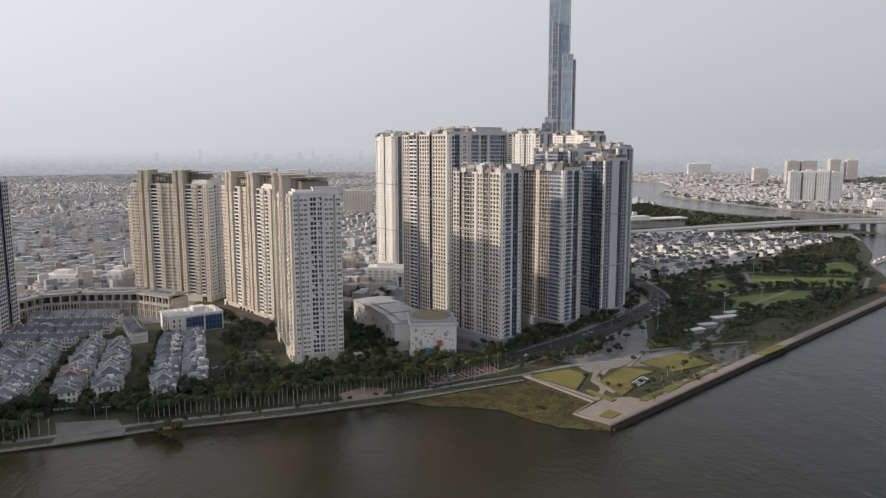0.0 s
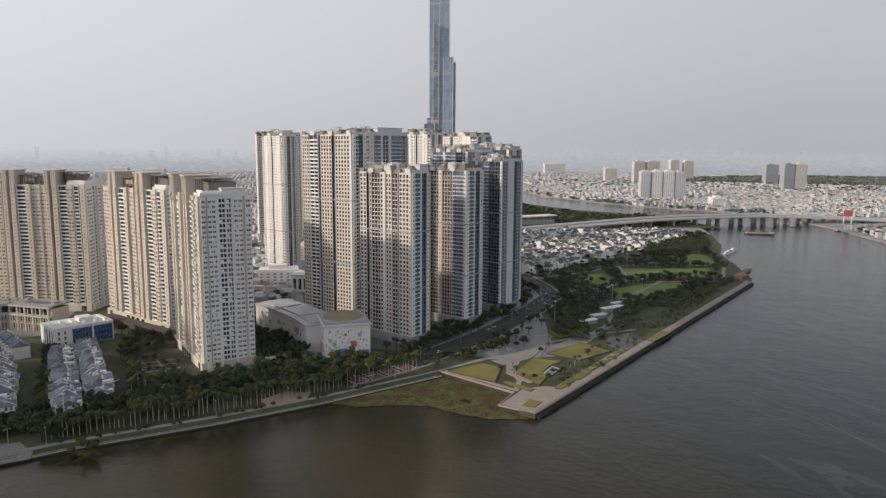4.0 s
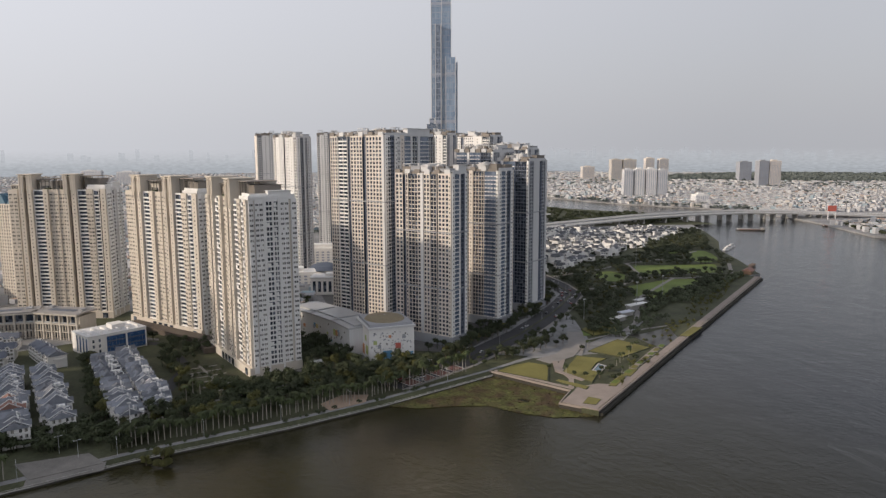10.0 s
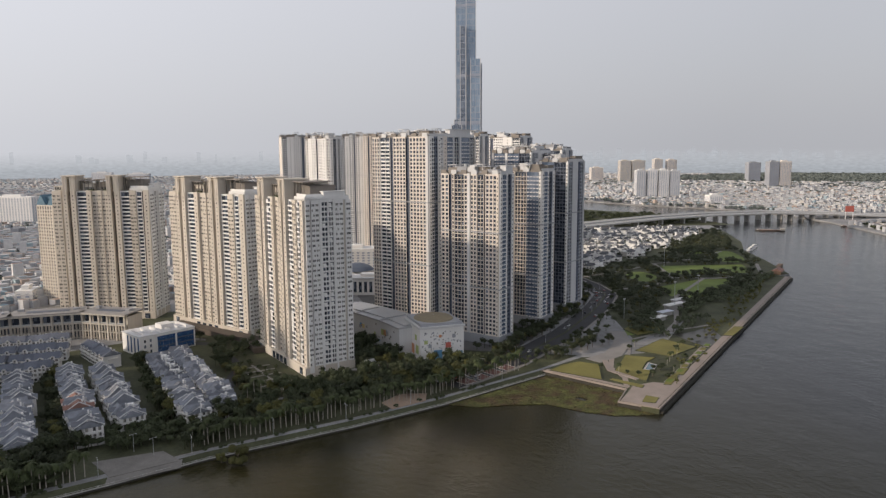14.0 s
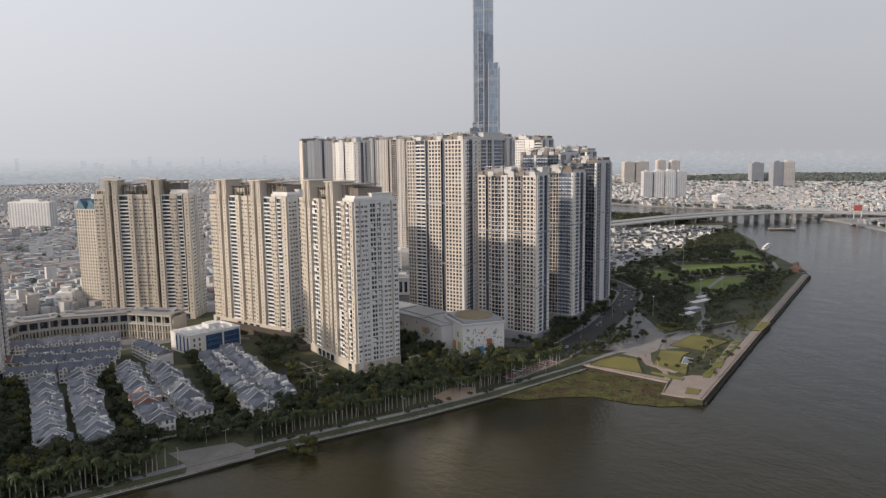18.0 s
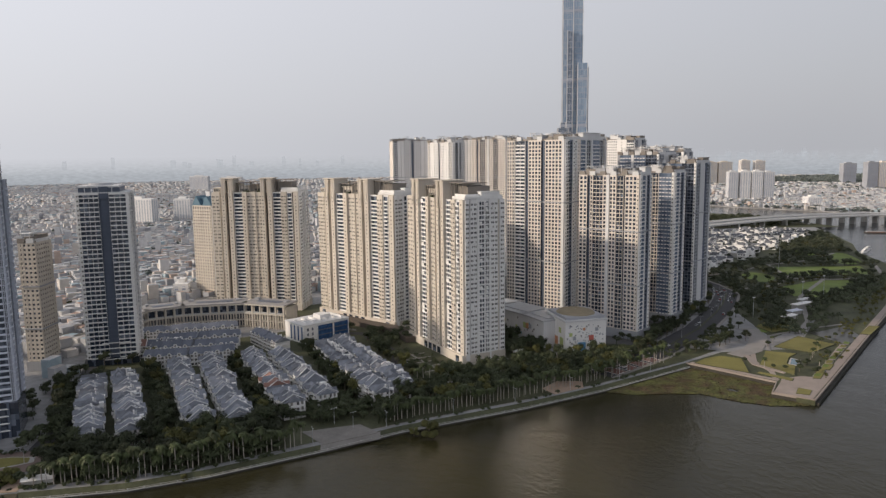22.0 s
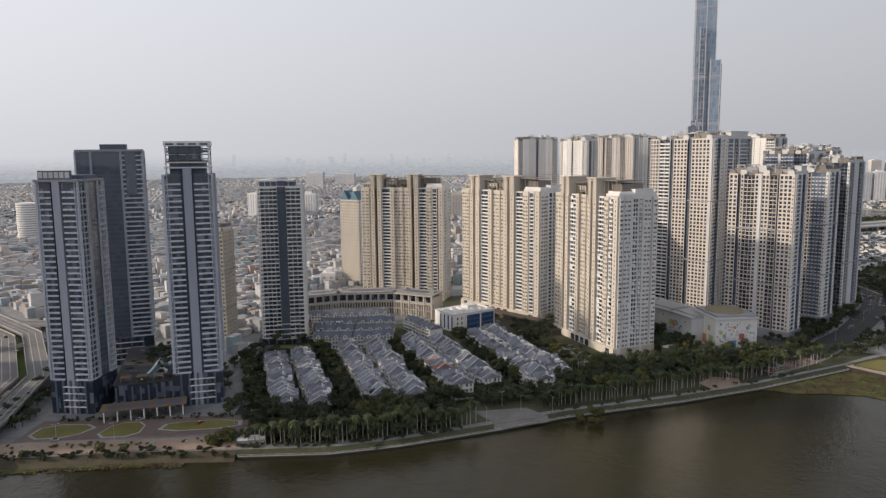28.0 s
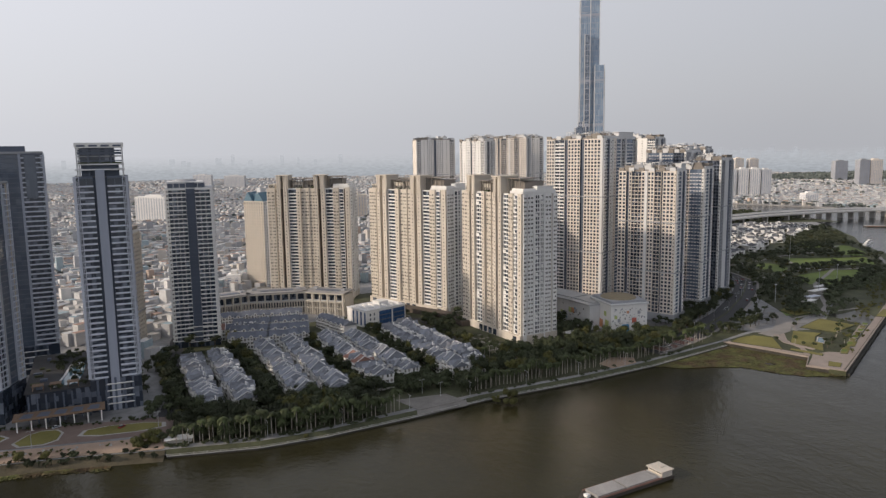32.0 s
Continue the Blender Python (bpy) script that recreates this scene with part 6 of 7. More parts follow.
for a, b, d, h, m in (((981, 1930), (1008, 1925), 22, 84, PALE), ((1015, 1925), (1044, 1919), 22, 85, WHITE), ((1049, 1918), (1080, 1912), 22, 85, WHITE), ((1084, 1912), (1114, 1907), 22, 82, PALE)):
    block_tower("apartment_block", a, b, d, h, m, "pale slab apartment block by the river bend")
for a, b, h, m in (((1490, 2912), (1539, 2906), 95, CREAM), ((1547, 2905), (1606, 2897), 95, CREAM), ((1782, 3100), (1824, 3094), 97, TAN), ((1852, 3091), (1897, 3085), 94, TAN), ((1409, 3031), (1465, 3024), 62, TAN),
                   ((1512, 4036), (1637, 4024), 60, WHITE), ((1995, 2692), (2051, 2684), 85, GREY), ((1773, 2303), (1812, 2297), 97, GREY), ((1816, 2296), (1860, 2289), 97, TAN), ((1044, 1666), (1080, 1660), 24, WHITE)):
    block_tower("apartment_block", a, b, 30, h, m, "hazy far apartment block")
ph = thing("school_building", frame_of((-68, 748), (-34, 738)), "white flat-roofed building with tall dark windows", "building")
part("wall", Mesh().box(0, 0, 0, 34, 22, 17), WHITE, ph)
for k in range(6):
    part("window", Mesh().box(2 + k * 5.4, -0.15, 3, 5 + k * 5.4, 0.2, 14), GLASS_B, ph)
part("roof", Mesh().box(-1, -1, 17, 35, 23, 18.2), PALE, ph)
part("roof_house", Mesh().box(14, 6, 18.2, 30, 18, 21), WHITE, ph)
dm = thing("domed_hall", pose(-46, 812, 3), "hall with a dark curved roof", "hall")
part("wall", Mesh().tube(0, 0, 0, 16, 17, 17, 24), WHITE, dm)
part("dome_roof", Mesh().tube(0, 0, 16, 20, 19, 14, 24).tube(0, 0, 20, 23, 14, 5, 24), SLATE, dm)
block_tower("parking_building", (-66, 905), (-8, 893), 30, 27, WHITE, "pale long building behind the domed hall", group="")
for a, b, h, m in (((-537, 1707), (-501, 1701), 54, WHITE), ((-739, 3261), (-661, 3241), 62, PALE), ((-617, 3340), (-527, 3317), 54, PALE), ((-657, 1688), (-574, 1655), 58, WHITE), ((-206, 1617), (-143, 1613), 55, CREAM),
                   ((-101, 773), (-60, 771), 20, WHITE), ((-134, 842), (-122, 841), 21, CREAM), ((-449, 778), (-413, 776), 14, WHITE), ((-379, 775), (-364, 774), 18, WHITE)):
    block_tower("city_block", a, b, 24, h, m, "pale city block among low houses", group="")
# Three added towers, never in view, that cast shade over villas and shore.
for a, b, d, h in (((-628, 334), (-584, 338), 52, 222), ((-622, 390), (-590, 394), 34, 222), ((-676, 436), (-644, 440), 44, 200)):
    block_tower("apartment_tower", a, b, d, h, PALE, "added unseen tower casting shade from west of the elevated road", group="towers west of the road")
rd = thing("round_tower", pose(-940, 1265, 2.8), "white round office tower with ringed floors", "office tower")
part("body", Mesh().tube(0, 0, 0, 67, 19, 19, 28), GREY, rd)
for k in range(17):
    part("floor_ring", Mesh().tube(0, 0, 2 + k * 4, 4.4 + k * 4, 20.5, 20.5, 28), WHITE, rd)


# ---- trees ----
def leaf_cloud(mb, cx, cy, cz, rx, rz, n, size, r):
    """Many small leaf clumps round a centre, thinner towards the rim."""
    for _ in range(n):
        d = Vector((r.gauss(0, 1), r.gauss(0, 1), r.gauss(0, 0.9)))
        d = d.normalized() * (r.random() ** 0.45)
        p = Vector((cx + d.x * rx, cy + d.y * rx, cz + d.z * rz))
        nrm = (d + Vector((r.uniform(-0.6, 0.6), r.uniform(-0.6, 0.6), r.uniform(-0.2, 0.9)))).normalized()
        u = nrm.orthogonal().normalized() * size * r.uniform(0.6, 1.3)
        w = nrm.cross(u).normalized() * size * r.uniform(0.5, 1.0)
        mb.face(p - u, p + w * 0.9, p + u, p - w * 0.9)


def broadleaf(seed, h, rad, mat, n=1050, low=0.58):
    r = random.Random(seed)
    t = thing("tree", pose(0, 0, -60), "dark green broad-leaved tree with uneven crown", "tree", "riverside trees")
    tr = Mesh().tube(0, 0, -0.4, h * 0.5, 0.32, 0.2, 7, r.uniform(-0.4, 0.4), r.uniform(-0.4, 0.4))
    for k in range(4):
        a = 1.57 * k + r.random()
        tr.tube(0, 0, h * 0.38, h * 0.72, 0.15, 0.06, 5, math.cos(a) * rad * 0.55, math.sin(a) * rad * 0.55)
    part("trunk", tr, BARK, t)
    cr = Mesh()
    for k in range(6):
        a = 6.2832 * k / 6 + r.random()
        q = rad * r.uniform(0.2, 0.65)
        leaf_cloud(cr, math.cos(a) * q, math.sin(a) * q, h * r.uniform(low, 0.86), rad * r.uniform(0.38, 0.6), h * r.uniform(0.14, 0.22), n // 6, 0.5, r)
    part("crown", cr, mat, t)
    return t


def palm(seed, h):
    r = random.Random(seed)
    t = thing("palm_tree", pose(0, 0, -60), "tall palm with pale trunk and drooping fronds", "palm tree", "riverside palms")
    part("trunk", Mesh().tube(0, 0, -0.4, h, 0.28, 0.2, 7, r.uniform(-0.4, 0.4), r.uniform(-0.4, 0.4)), PALMBARK, t)
    cr = Mesh()
    for k in range(20):
        a, up, ln = 6.2832 * k / 15 + r.uniform(-0.2, 0.2), r.uniform(-0.2, 1.1), r.uniform(2.6, 3.6)
        d, sd = Vector((math.cos(a), math.sin(a), 0)), Vector((-math.sin(a), math.cos(a), 0))
        prev, pw = Vector((0, 0, h)), 0.15
        for j in range(1, 5):
            f = j / 4
            p = Vector((0, 0, h)) + d * ln * f * math.cos(up * (1 - f)) + Vector((0, 0, ln * (up * f - 1.1 * f * f)))
            w = (0.55, 0.7, 0.5, 0.08)[j - 1]
            cr.face(prev - sd * pw, p - sd * w - Vector((0, 0, 0.25)), p, prev)
            cr.face(prev, p, p + sd * w - Vector((0, 0, 0.25)), prev + sd * pw)
            prev, pw = p, w
    part("crown", cr, PALMLEAF, t)
    return t


TREES = [broadleaf(1, 11, 5.0, LEAF), broadleaf(2, 13, 5.6, LEAF), broadleaf(3, 9.5, 4.6, LEAF_Y), broadleaf(4, 14.5, 6.2, LEAF, 1300), broadleaf(5, 11.5, 5.2, LEAF_Y), broadleaf(6, 7, 3.8, LEAF)]
BUSH = broadleaf(12, 11, 5.2, LEAF_Y, 3600, 0.15)
tagged(BUSH, "olive bush growing out of the shallow water", "bush", "shore bushes")
PALMS = [palm(7, 11.5), palm(8, 13), palm(9, 9.5)]
rt = random.Random(21)


def plant(kinds, x, y, z=3.0, s=(0.8, 1.15)):
    src = rt.choice(kinds)
    k = rt.uniform(*s)
    c = copy_thing(src, pose(x, y, z, 0, 0, rt.uniform(0, 360)))
    c.scale = (k, k, k * rt.uniform(0.9, 1.1))
    return c


def shore_y(x):
    for (x0, y0), (x1, y1) in zip(SHORE, SHORE[1:]):
        if x0 <= x <= x1:
            return y0 + (y1 - y0) * (x - x0) / (x1 - x0)
    return 340


for k in range(46):
    x = -366 + k * 2.65
    plant(PALMS, x + rt.uniform(-0.8, 0.8), shore_y(x) + rt.uniform(4, 7))
for k in range(80):
    x = -200 + k * 2.6
    plant(PALMS, x + rt.uniform(-0.8, 0.8), shore_y(x) + rt.uniform(9, 12), s=(0.75, 1.05))
for k in range(62):
    x = rt.uniform(-370, -250)
    plant(TREES, x, shore_y(x) + rt.uniform(10, 44))
for k in range(62):
    x = rt.uniform(-202, 6)
    plant(TREES, x, shore_y(x) + rt.uniform(16, 34 if x > -60 else 42), s=(0.7, 1.05))
for a, b, n in (((-351, 524), (-318, 400), 17), ((-299, 545), (-266, 412), 18), ((-244, 560), (-214, 430), 18), ((-196, 570), (-170, 450), 14), ((-401, 500), (-374, 396), 15), ((-392, 540), (-340, 540), 5), ((-372, 590), (-368, 560), 3)):
    for k in range(n):
        f = (k + 0.5) / n
        plant(TREES, a[0] + (b[0] - a[0]) * f + rt.uniform(-2.5, 2.5), a[1] + (b[1] - a[1]) * f, s=(0.7, 1.0))
for k in range(24):
    plant(TREES, rt.uniform(-100, -58), rt.uniform(438, 535), s=(0.6, 1.0))
for k in range(22):
    plant(TREES, rt.uniform(-56, 20), rt.uniform(474, 494), s=(0.6, 0.95))
for p, q, n in (((18, 512), (70, 556), 9), ((70, 556), (150, 640), 12), ((-8, 486), (60, 540), 12), ((30, 478), (100, 500), 9)):
    for k in range(n):
        f = (k + 0.5) / n
        plant(TREES, p[0] + (q[0] - p[0]) * f + rt.uniform(-2, 2), p[1] + (q[1] - p[1]) * f + rt.uniform(-2, 2), s=(0.55, 0.85))
for x, y in ((92, 432), (96, 430), (100, 433), (108, 440), (114, 446), (120, 452), (128, 458), (76, 424), (84, 420), (70, 428), (104, 426), (112, 430), (134, 468), (140, 474), (148, 480), (126, 446), (96, 416), (90, 412), (66, 432), (60, 446), (102, 480), (110, 486), (160, 486), (170, 492)):
    plant(PALMS[2:] + TREES[5:], x, y, 3.4, (0.45, 0.75))
for x, y, k in ((-186, 372, 0.55), (-384, 347, 1.0), (-378, 351, 0.9), (-300, 341, 0.4)):
    c = copy_thing(BUSH, pose(x, y, 0, 0, 0, x * 7))
    c.scale = (k, k, k)
BUSH.matrix_world = pose(-178, 369, -0.3)
for x, y in ((-383, 349), (-380, 353), (-374, 349), (-440, 340), (-428, 341), (-415, 342), (-476, 337)):
    plant(TREES[2:3] + TREES[5:], x, y, 0.5 if y < 345 else 3, (0.7, 0.95))
for p in TREES + PALMS:
    p.matrix_world = pose(-140 - 4 * (TREES + PALMS).index(p), 452, 3)

for pts in ([(258, 712), (300, 742), (296, 790), (262, 768)], [(430, 812), (470, 800), (520, 905), (480, 900)], [(232, 600), (252, 612), (300, 650), (290, 656), (240, 626)], [(460, 880), (500, 950), (470, 960), (430, 900)]):
    flat("lawn_plot", rounded(pts), 2.9, 3.2, GRASS_DK, "small green park clearing", "lawn")
for line in ([(214, 690, 3), (262, 700, 3), (310, 735, 3), (345, 830, 3), (420, 850, 3), (500, 900, 3)], [(470, 790, 3), (420, 720, 3), (352, 716, 3), (300, 740, 3)], [(214, 770, 3), (290, 800, 3), (345, 830, 3)]):
    ribbon("path", line, 4.5, -0.2, 0.24, PAVING, "pale winding park path", "path")
# park woods and far greenery: nobody could count these
PARK = [(128, 512), (190, 548), (420, 712), (470, 775), (530, 915), (580, 985), (650, 1110), (560, 1110), (480, 990), (400, 880), (215, 790), (208, 680), (160, 600)]
LAWNS = ([(209, 558), (233, 536), (283, 598), (262, 606)], [(160, 486), (164, 470), (191, 489), (203, 522), (170, 510), (160, 513)], [(317, 756), (343, 812), (448, 790), (420, 735)], [(245, 642), (262, 690), (330, 715), (368, 706), (315, 655)], [(150, 500), (175, 560), (235, 640), (250, 630), (190, 550)],
         [(258, 712), (300, 742), (296, 790), (262, 768)], [(430, 812), (470, 800), (520, 905), (480, 900)], [(300, 728), (318, 728), (356, 836), (338, 836)], [(355, 712), (425, 716), (480, 792), (465, 796), (415, 728)])
r5 = random.Random(33)


def woods(name, poly, count, h, rad, n, leaf, mat, label, clear=(), z=3.0):
    xs, ys = [p[0] for p in poly], [p[1] for p in poly]
    px = np.array([r5.uniform(min(xs), max(xs)) for _ in range(count * 6)])
    py = np.array([r5.uniform(min(ys), max(ys)) for _ in range(count * 6)])
    ok = in_poly(px, py, poly)
    for c in clear:
        ok &= ~in_poly(px, py, c)
    mb = Mesh()
    for x, y in list(zip(px[ok], py[ok]))[:count]:
        hh, rr = r5.uniform(*h), r5.uniform(*rad)
        mb.tube(x, y, z - 0.5, z + hh * 0.6, 0.3, 0.15, 5)
        for k in range(3):
            leaf_cloud(mb, x + r5.uniform(-0.5, 0.5) * rr, y + r5.uniform(-0.5, 0.5) * rr, z + hh * r5.uniform(0.55, 0.85), rr * 0.65, hh * 0.2, n // 3, leaf, r5)
    tagged(new(name, mb.done(name, mat)), label, "woods", kind="stuff")


woods("grove", [(-371, 352), (-325, 352), (-290, 358), (-252, 374), (-256, 404), (-300, 392), (-345, 380), (-372, 382)], 95, (8, 13), (3.5, 5.5), 340, 0.6, LEAF, "dense dark riverside grove")
woods("grove", [(-371, 344), (-325, 343), (-290, 350), (-254, 362), (-256, 374), (-292, 362), (-326, 355), (-371, 356)], 95, (5, 9.5), (2.6, 4.2), 260, 0.55, LEAF, "dense dark trees along the river wall")
woods("grove", [(-204, 384), (-190, 390), (-176, 400), (-186, 412), (-204, 400)], 22, (6, 10), (3, 4.4), 260, 0.55, LEAF, "dark trees beside the landing")
woods("garden_trees", [(-188, 560), (-178, 470), (-162, 452), (-140, 466), (-146, 500), (-166, 545)], 44, (2.2, 5), (1.4, 2.8), 150, 0.5, LEAF, "small garden trees between house rows and tower")
woods("grove", [(-200, 396), (-118, 420), (-98, 428), (-98, 440), (-60, 442), (-44, 446), (-6, 478), (-20, 492), (-60, 478), (-110, 470), (-165, 446), (-196, 428)], 190, (6, 11), (3.2, 5), 306, 0.6, LEAF, "dense dark grove below the tower")
woods("grove", [(-100, 500), (-58, 500), (-70, 545), (-100, 600), (-120, 600), (-95, 545)], 50, (6, 11), (3.2, 5), 255, 0.6, LEAF, "dark trees between tower and mall")
woods("grove", [(-20, 512), (16, 506), (40, 522), (100, 570), (150, 640), (190, 700), (180, 760), (130, 650), (90, 600), (45, 560), (10, 525)], 120, (5, 9), (3, 4.5), 221, 0.6, LEAF, "street trees below the park towers")
woods("grove", [(-150, 580), (-120, 600), (-100, 640), (-60, 700), (-110, 760), (-200, 740), (-190, 640)], 90, (6, 10), (3.5, 5.5), 110, 1.1, LEAF, "trees behind the cream towers")
woods("grove", [(-196, 600), (-172, 590), (-150, 545), (-172, 546), (-186, 505), (-192, 520)], 34, (5, 9), (3, 4.5), 255, 0.6, LEAF, "dark garden trees beside the tower")
woods("grove", [(-170, 455), (-140, 462), (-130, 478), (-100, 486), (-100, 470), (-150, 446)], 30, (4, 8), (2.6, 4), 150, 0.8, LEAF, "dark garden trees before the tower")
woods("grove", [(-255, 612), (-215, 600), (-196, 612), (-222, 645), (-262, 640)], 26, (5, 9), (3, 4.5), 221, 0.6, LEAF, "trees behind the office")
woods("park_edge_trees", [(150, 500), (200, 530), (425, 705), (440, 715), (400, 720), (240, 610), (170, 560), (130, 530)], 380, (3, 7), (1.8, 3.6), 100, 0.7, PARKLEAF, "small trees between promenade and lawns", LAWNS)
woods("park_edge_trees", [(190, 500), (260, 560), (425, 705), (400, 702), (240, 575)], 120, (2, 4), (1.2, 2.6), 80, 0.6, LEAF_Y, "olive bushes between promenade and lawns", LAWNS)
woods("grove", [(-256, 400), (-246, 390), (-206, 392), (-194, 424), (-196, 436), (-252, 424)], 75, (5, 9), (3, 4.6), 255, 0.6, LEAF, "dark trees between villas and landing")
woods("bank_bushes", [(-372, 341), (-325, 340), (-290, 347), (-250, 359), (-250, 362), (-292, 350), (-372, 344)], 60, (1.5, 3.5), (1.2, 2.2), 70, 0.5, LEAF, "bushes hanging over the river wall", z=2.0)
woods("bank_bushes", [(-195, 380), (-118, 401), (-59, 421), (-20, 438), (-22, 442), (-60, 425), (-118, 405), (-195, 384)], 80, (1.5, 3), (1, 2), 60, 0.5, LEAF, "bushes along the river wall", z=2.4)
woods("river_bank_woods", [(480, 1290), (500, 1500), (560, 1700), (570, 1840), (480, 1840), (420, 1500)], 260, (5, 9), (5, 9), 60, 2.2, LEAF, "low green scrub land")
woods("grove", [(-430, 440), (-380, 430), (-372, 520), (-405, 530), (-425, 480)], 45, (5, 9), (3, 4.5), 130, 0.85, LEAF, "dark trees behind the dark tower")
woods("grove", [(-520, 400), (-500, 400), (-500, 480), (-530, 480)], 24, (5, 9), (3, 4.5), 110, 0.9, LEAF, "trees beside the elevated road")
woods("park_edge_trees", [(10, 464), (52, 478), (84, 503), (108, 548), (94, 542), (58, 508), (8, 474)], 46, (3, 6.5), (1.8, 3.2), 120, 0.7, LEAF, "small trees between road and plaza")
woods("grove", [(24, 486), (95, 538), (150, 598), (205, 690), (214, 770), (224, 700), (168, 596), (108, 528), (60, 494)], 110, (4, 8), (2.4, 4), 170, 0.6, LEAF, "street trees between road and park")
woods("estate_hedges", [(190, 850), (480, 970), (600, 1120), (480, 1150), (190, 1040)], 160, (2, 5), (2, 4), 40, 1.3, PARKLEAF, "garden hedges among white villas")
for a, b in (((-351, 524), (-318, 400)), ((-299, 545), (-266, 412)), ((-244, 560), (-214, 430)), ((-398, 500), (-372, 396)), ((-378, 505), (-345, 396))):
    woods("garden_trees", [(a[0] - 5, a[1]), (b[0] - 5, b[1]), (b[0] + 5, b[1]), (a[0] + 5, a[1])] if a[0] != -378 else [(-364, 505), (-333, 396), (-331, 396), (-361, 505)], 84, (4.5, 8.5), (2.6, 4.2), 190, 0.6, LEAF, "dark garden trees between villa rows")
woods("bank_bushes", [(-520, 331), (-420, 335), (-374, 334), (-374, 344), (-420, 345), (-520, 341)], 120, (1.2, 3.2), (1, 2.2), 90, 0.5, LEAF, "bushes on the earth bank", z=1.6)
woods("bank_bushes", [(-520, 344), (-400, 348), (-376, 348), (-376, 356), (-420, 354), (-520, 352)], 40, (0.8, 1.6), (0.6, 1.2), 40, 0.4, LEAF_Y, "weeds on the earth bank", z=3.0)
woods("grove", [(-522, 372), (-497, 376), (-495, 400), (-500, 420), (-524, 420)], 30, (4, 8), (2.4, 3.8), 120, 0.8, LEAF, "trees beside the dark tower")
woods("grove", [(-392, 384), (-376, 388), (-376, 430), (-392, 432)], 22, (4, 8), (2.4, 3.6), 120, 0.8, LEAF, "trees between dark tower and villas")
woods("forecourt_shrubs", [(-486, 384), (-380, 384), (-380, 389), (-486, 389)], 50, (1, 2.2), (0.8, 1.6), 50, 0.45, LEAF, "shrubs along the podium front")
woods("promenade_bushes", [(90, 402), (110, 416), (180, 482), (300, 590), (425, 702), (400, 702), (280, 600), (160, 490), (100, 425)], 120, (2, 4), (1.2, 2.2), 70, 0.5, LEAF_Y, "small trees and bushes along the promenade")
woods("roof_garden", [(-446, 400), (-424, 404), (-436, 490), (-462, 490)], 60, (2, 4), (1.5, 2.5), 60, 0.6, LEAF, "planting on the podium roof", [[(-444, 408), (-434, 410), (-438, 436), (-446, 436)]], 19.5)
woods("park_woods", PARK, 640, (5, 10), (3.0, 5.2), 210, 0.7, PARKLEAF, "dark green park trees", LAWNS)
woods("park_woods", PARK, 200, (3, 6), (2, 3.6), 170, 0.65, LEAF_Y, "yellow-green park trees", LAWNS)
woods("river_bank_woods", [(640, 1480), (724, 1440), (735, 1270), (600, 1240), (480, 1290), (500, 1500), (560, 1700)], 300, (5, 9), (4, 7), 90, 1.7, LEAF, "low green river-bank scrub")
woods("river_bank_woods", [(900, 960), (1100, 1000), (1100, 1130), (985, 1140)], 120, (5, 9), (4, 7), 90, 1.7, LEAF, "far bank trees by the bridge")
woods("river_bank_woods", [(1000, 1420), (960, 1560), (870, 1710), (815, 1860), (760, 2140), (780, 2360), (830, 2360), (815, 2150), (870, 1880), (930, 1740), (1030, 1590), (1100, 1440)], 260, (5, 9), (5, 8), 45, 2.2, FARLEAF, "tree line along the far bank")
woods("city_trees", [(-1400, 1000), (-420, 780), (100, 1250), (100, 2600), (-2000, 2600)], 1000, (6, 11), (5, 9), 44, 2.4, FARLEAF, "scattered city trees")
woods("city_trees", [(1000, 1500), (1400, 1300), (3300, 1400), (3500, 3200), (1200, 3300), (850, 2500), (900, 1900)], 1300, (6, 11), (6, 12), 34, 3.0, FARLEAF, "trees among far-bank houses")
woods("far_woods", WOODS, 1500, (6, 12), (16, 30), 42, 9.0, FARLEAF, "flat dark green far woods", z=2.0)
woods("estate_trees", [(206, 770), (480, 940), (640, 1180), (480, 1190), (190, 1080)], 340, (3, 7), (2.5, 4.5), 60, 1.0, LEAF, "trees among white villas")
woods("city_trees", [(-420, 640), (-600, 600), (-700, 800), (-420, 780)], 60, (5, 9), (4, 7), 90, 1.7, LEAF, "trees by the elevated road")


# ---- white villas beyond the park ----
def small_villa(w, d, h):
    t = thing("detached_house", pose(0, 0, -60), "white detached house with a dark hipped roof", "house", "white estate houses")
    part("wall", Mesh().box(0, 0, 0, w, d, h).box(w * 0.2, -2, 0, w * 0.8, 0, 3.4).box(w * 0.1, d, 0, w * 0.6, d + 3, 4.2).box(w * 0.66, 0, h, w, d, h + 0.9).box(w * 0.82, d * 0.5, h + 0.9, w * 0.98, d * 0.9, h + 2.8), WHITE, t)
    part("roof", Mesh().gable(0, 0.2, w * 0.78, d - 0.2, h, h + 3.2, 0.5, "x"), DARKROOF, t)
    part("porch_roof", Mesh().box(w * 0.16, -2.4, 3.4, w * 0.84, 0, 3.8), DARKROOF, t)
    part("small_panes", Mesh().box(w * 0.12, -0.12, h - 2.6, w * 0.3, 0.2, h - 0.9).box(w * 0.42, -0.12, h - 2.6, w * 0.6, 0.2, h - 0.9).box(w * 0.7, -0.12, h - 2.6, w * 0.88, 0.2, h - 0.9), GLASS_B, t, kind="stuff")
    return t


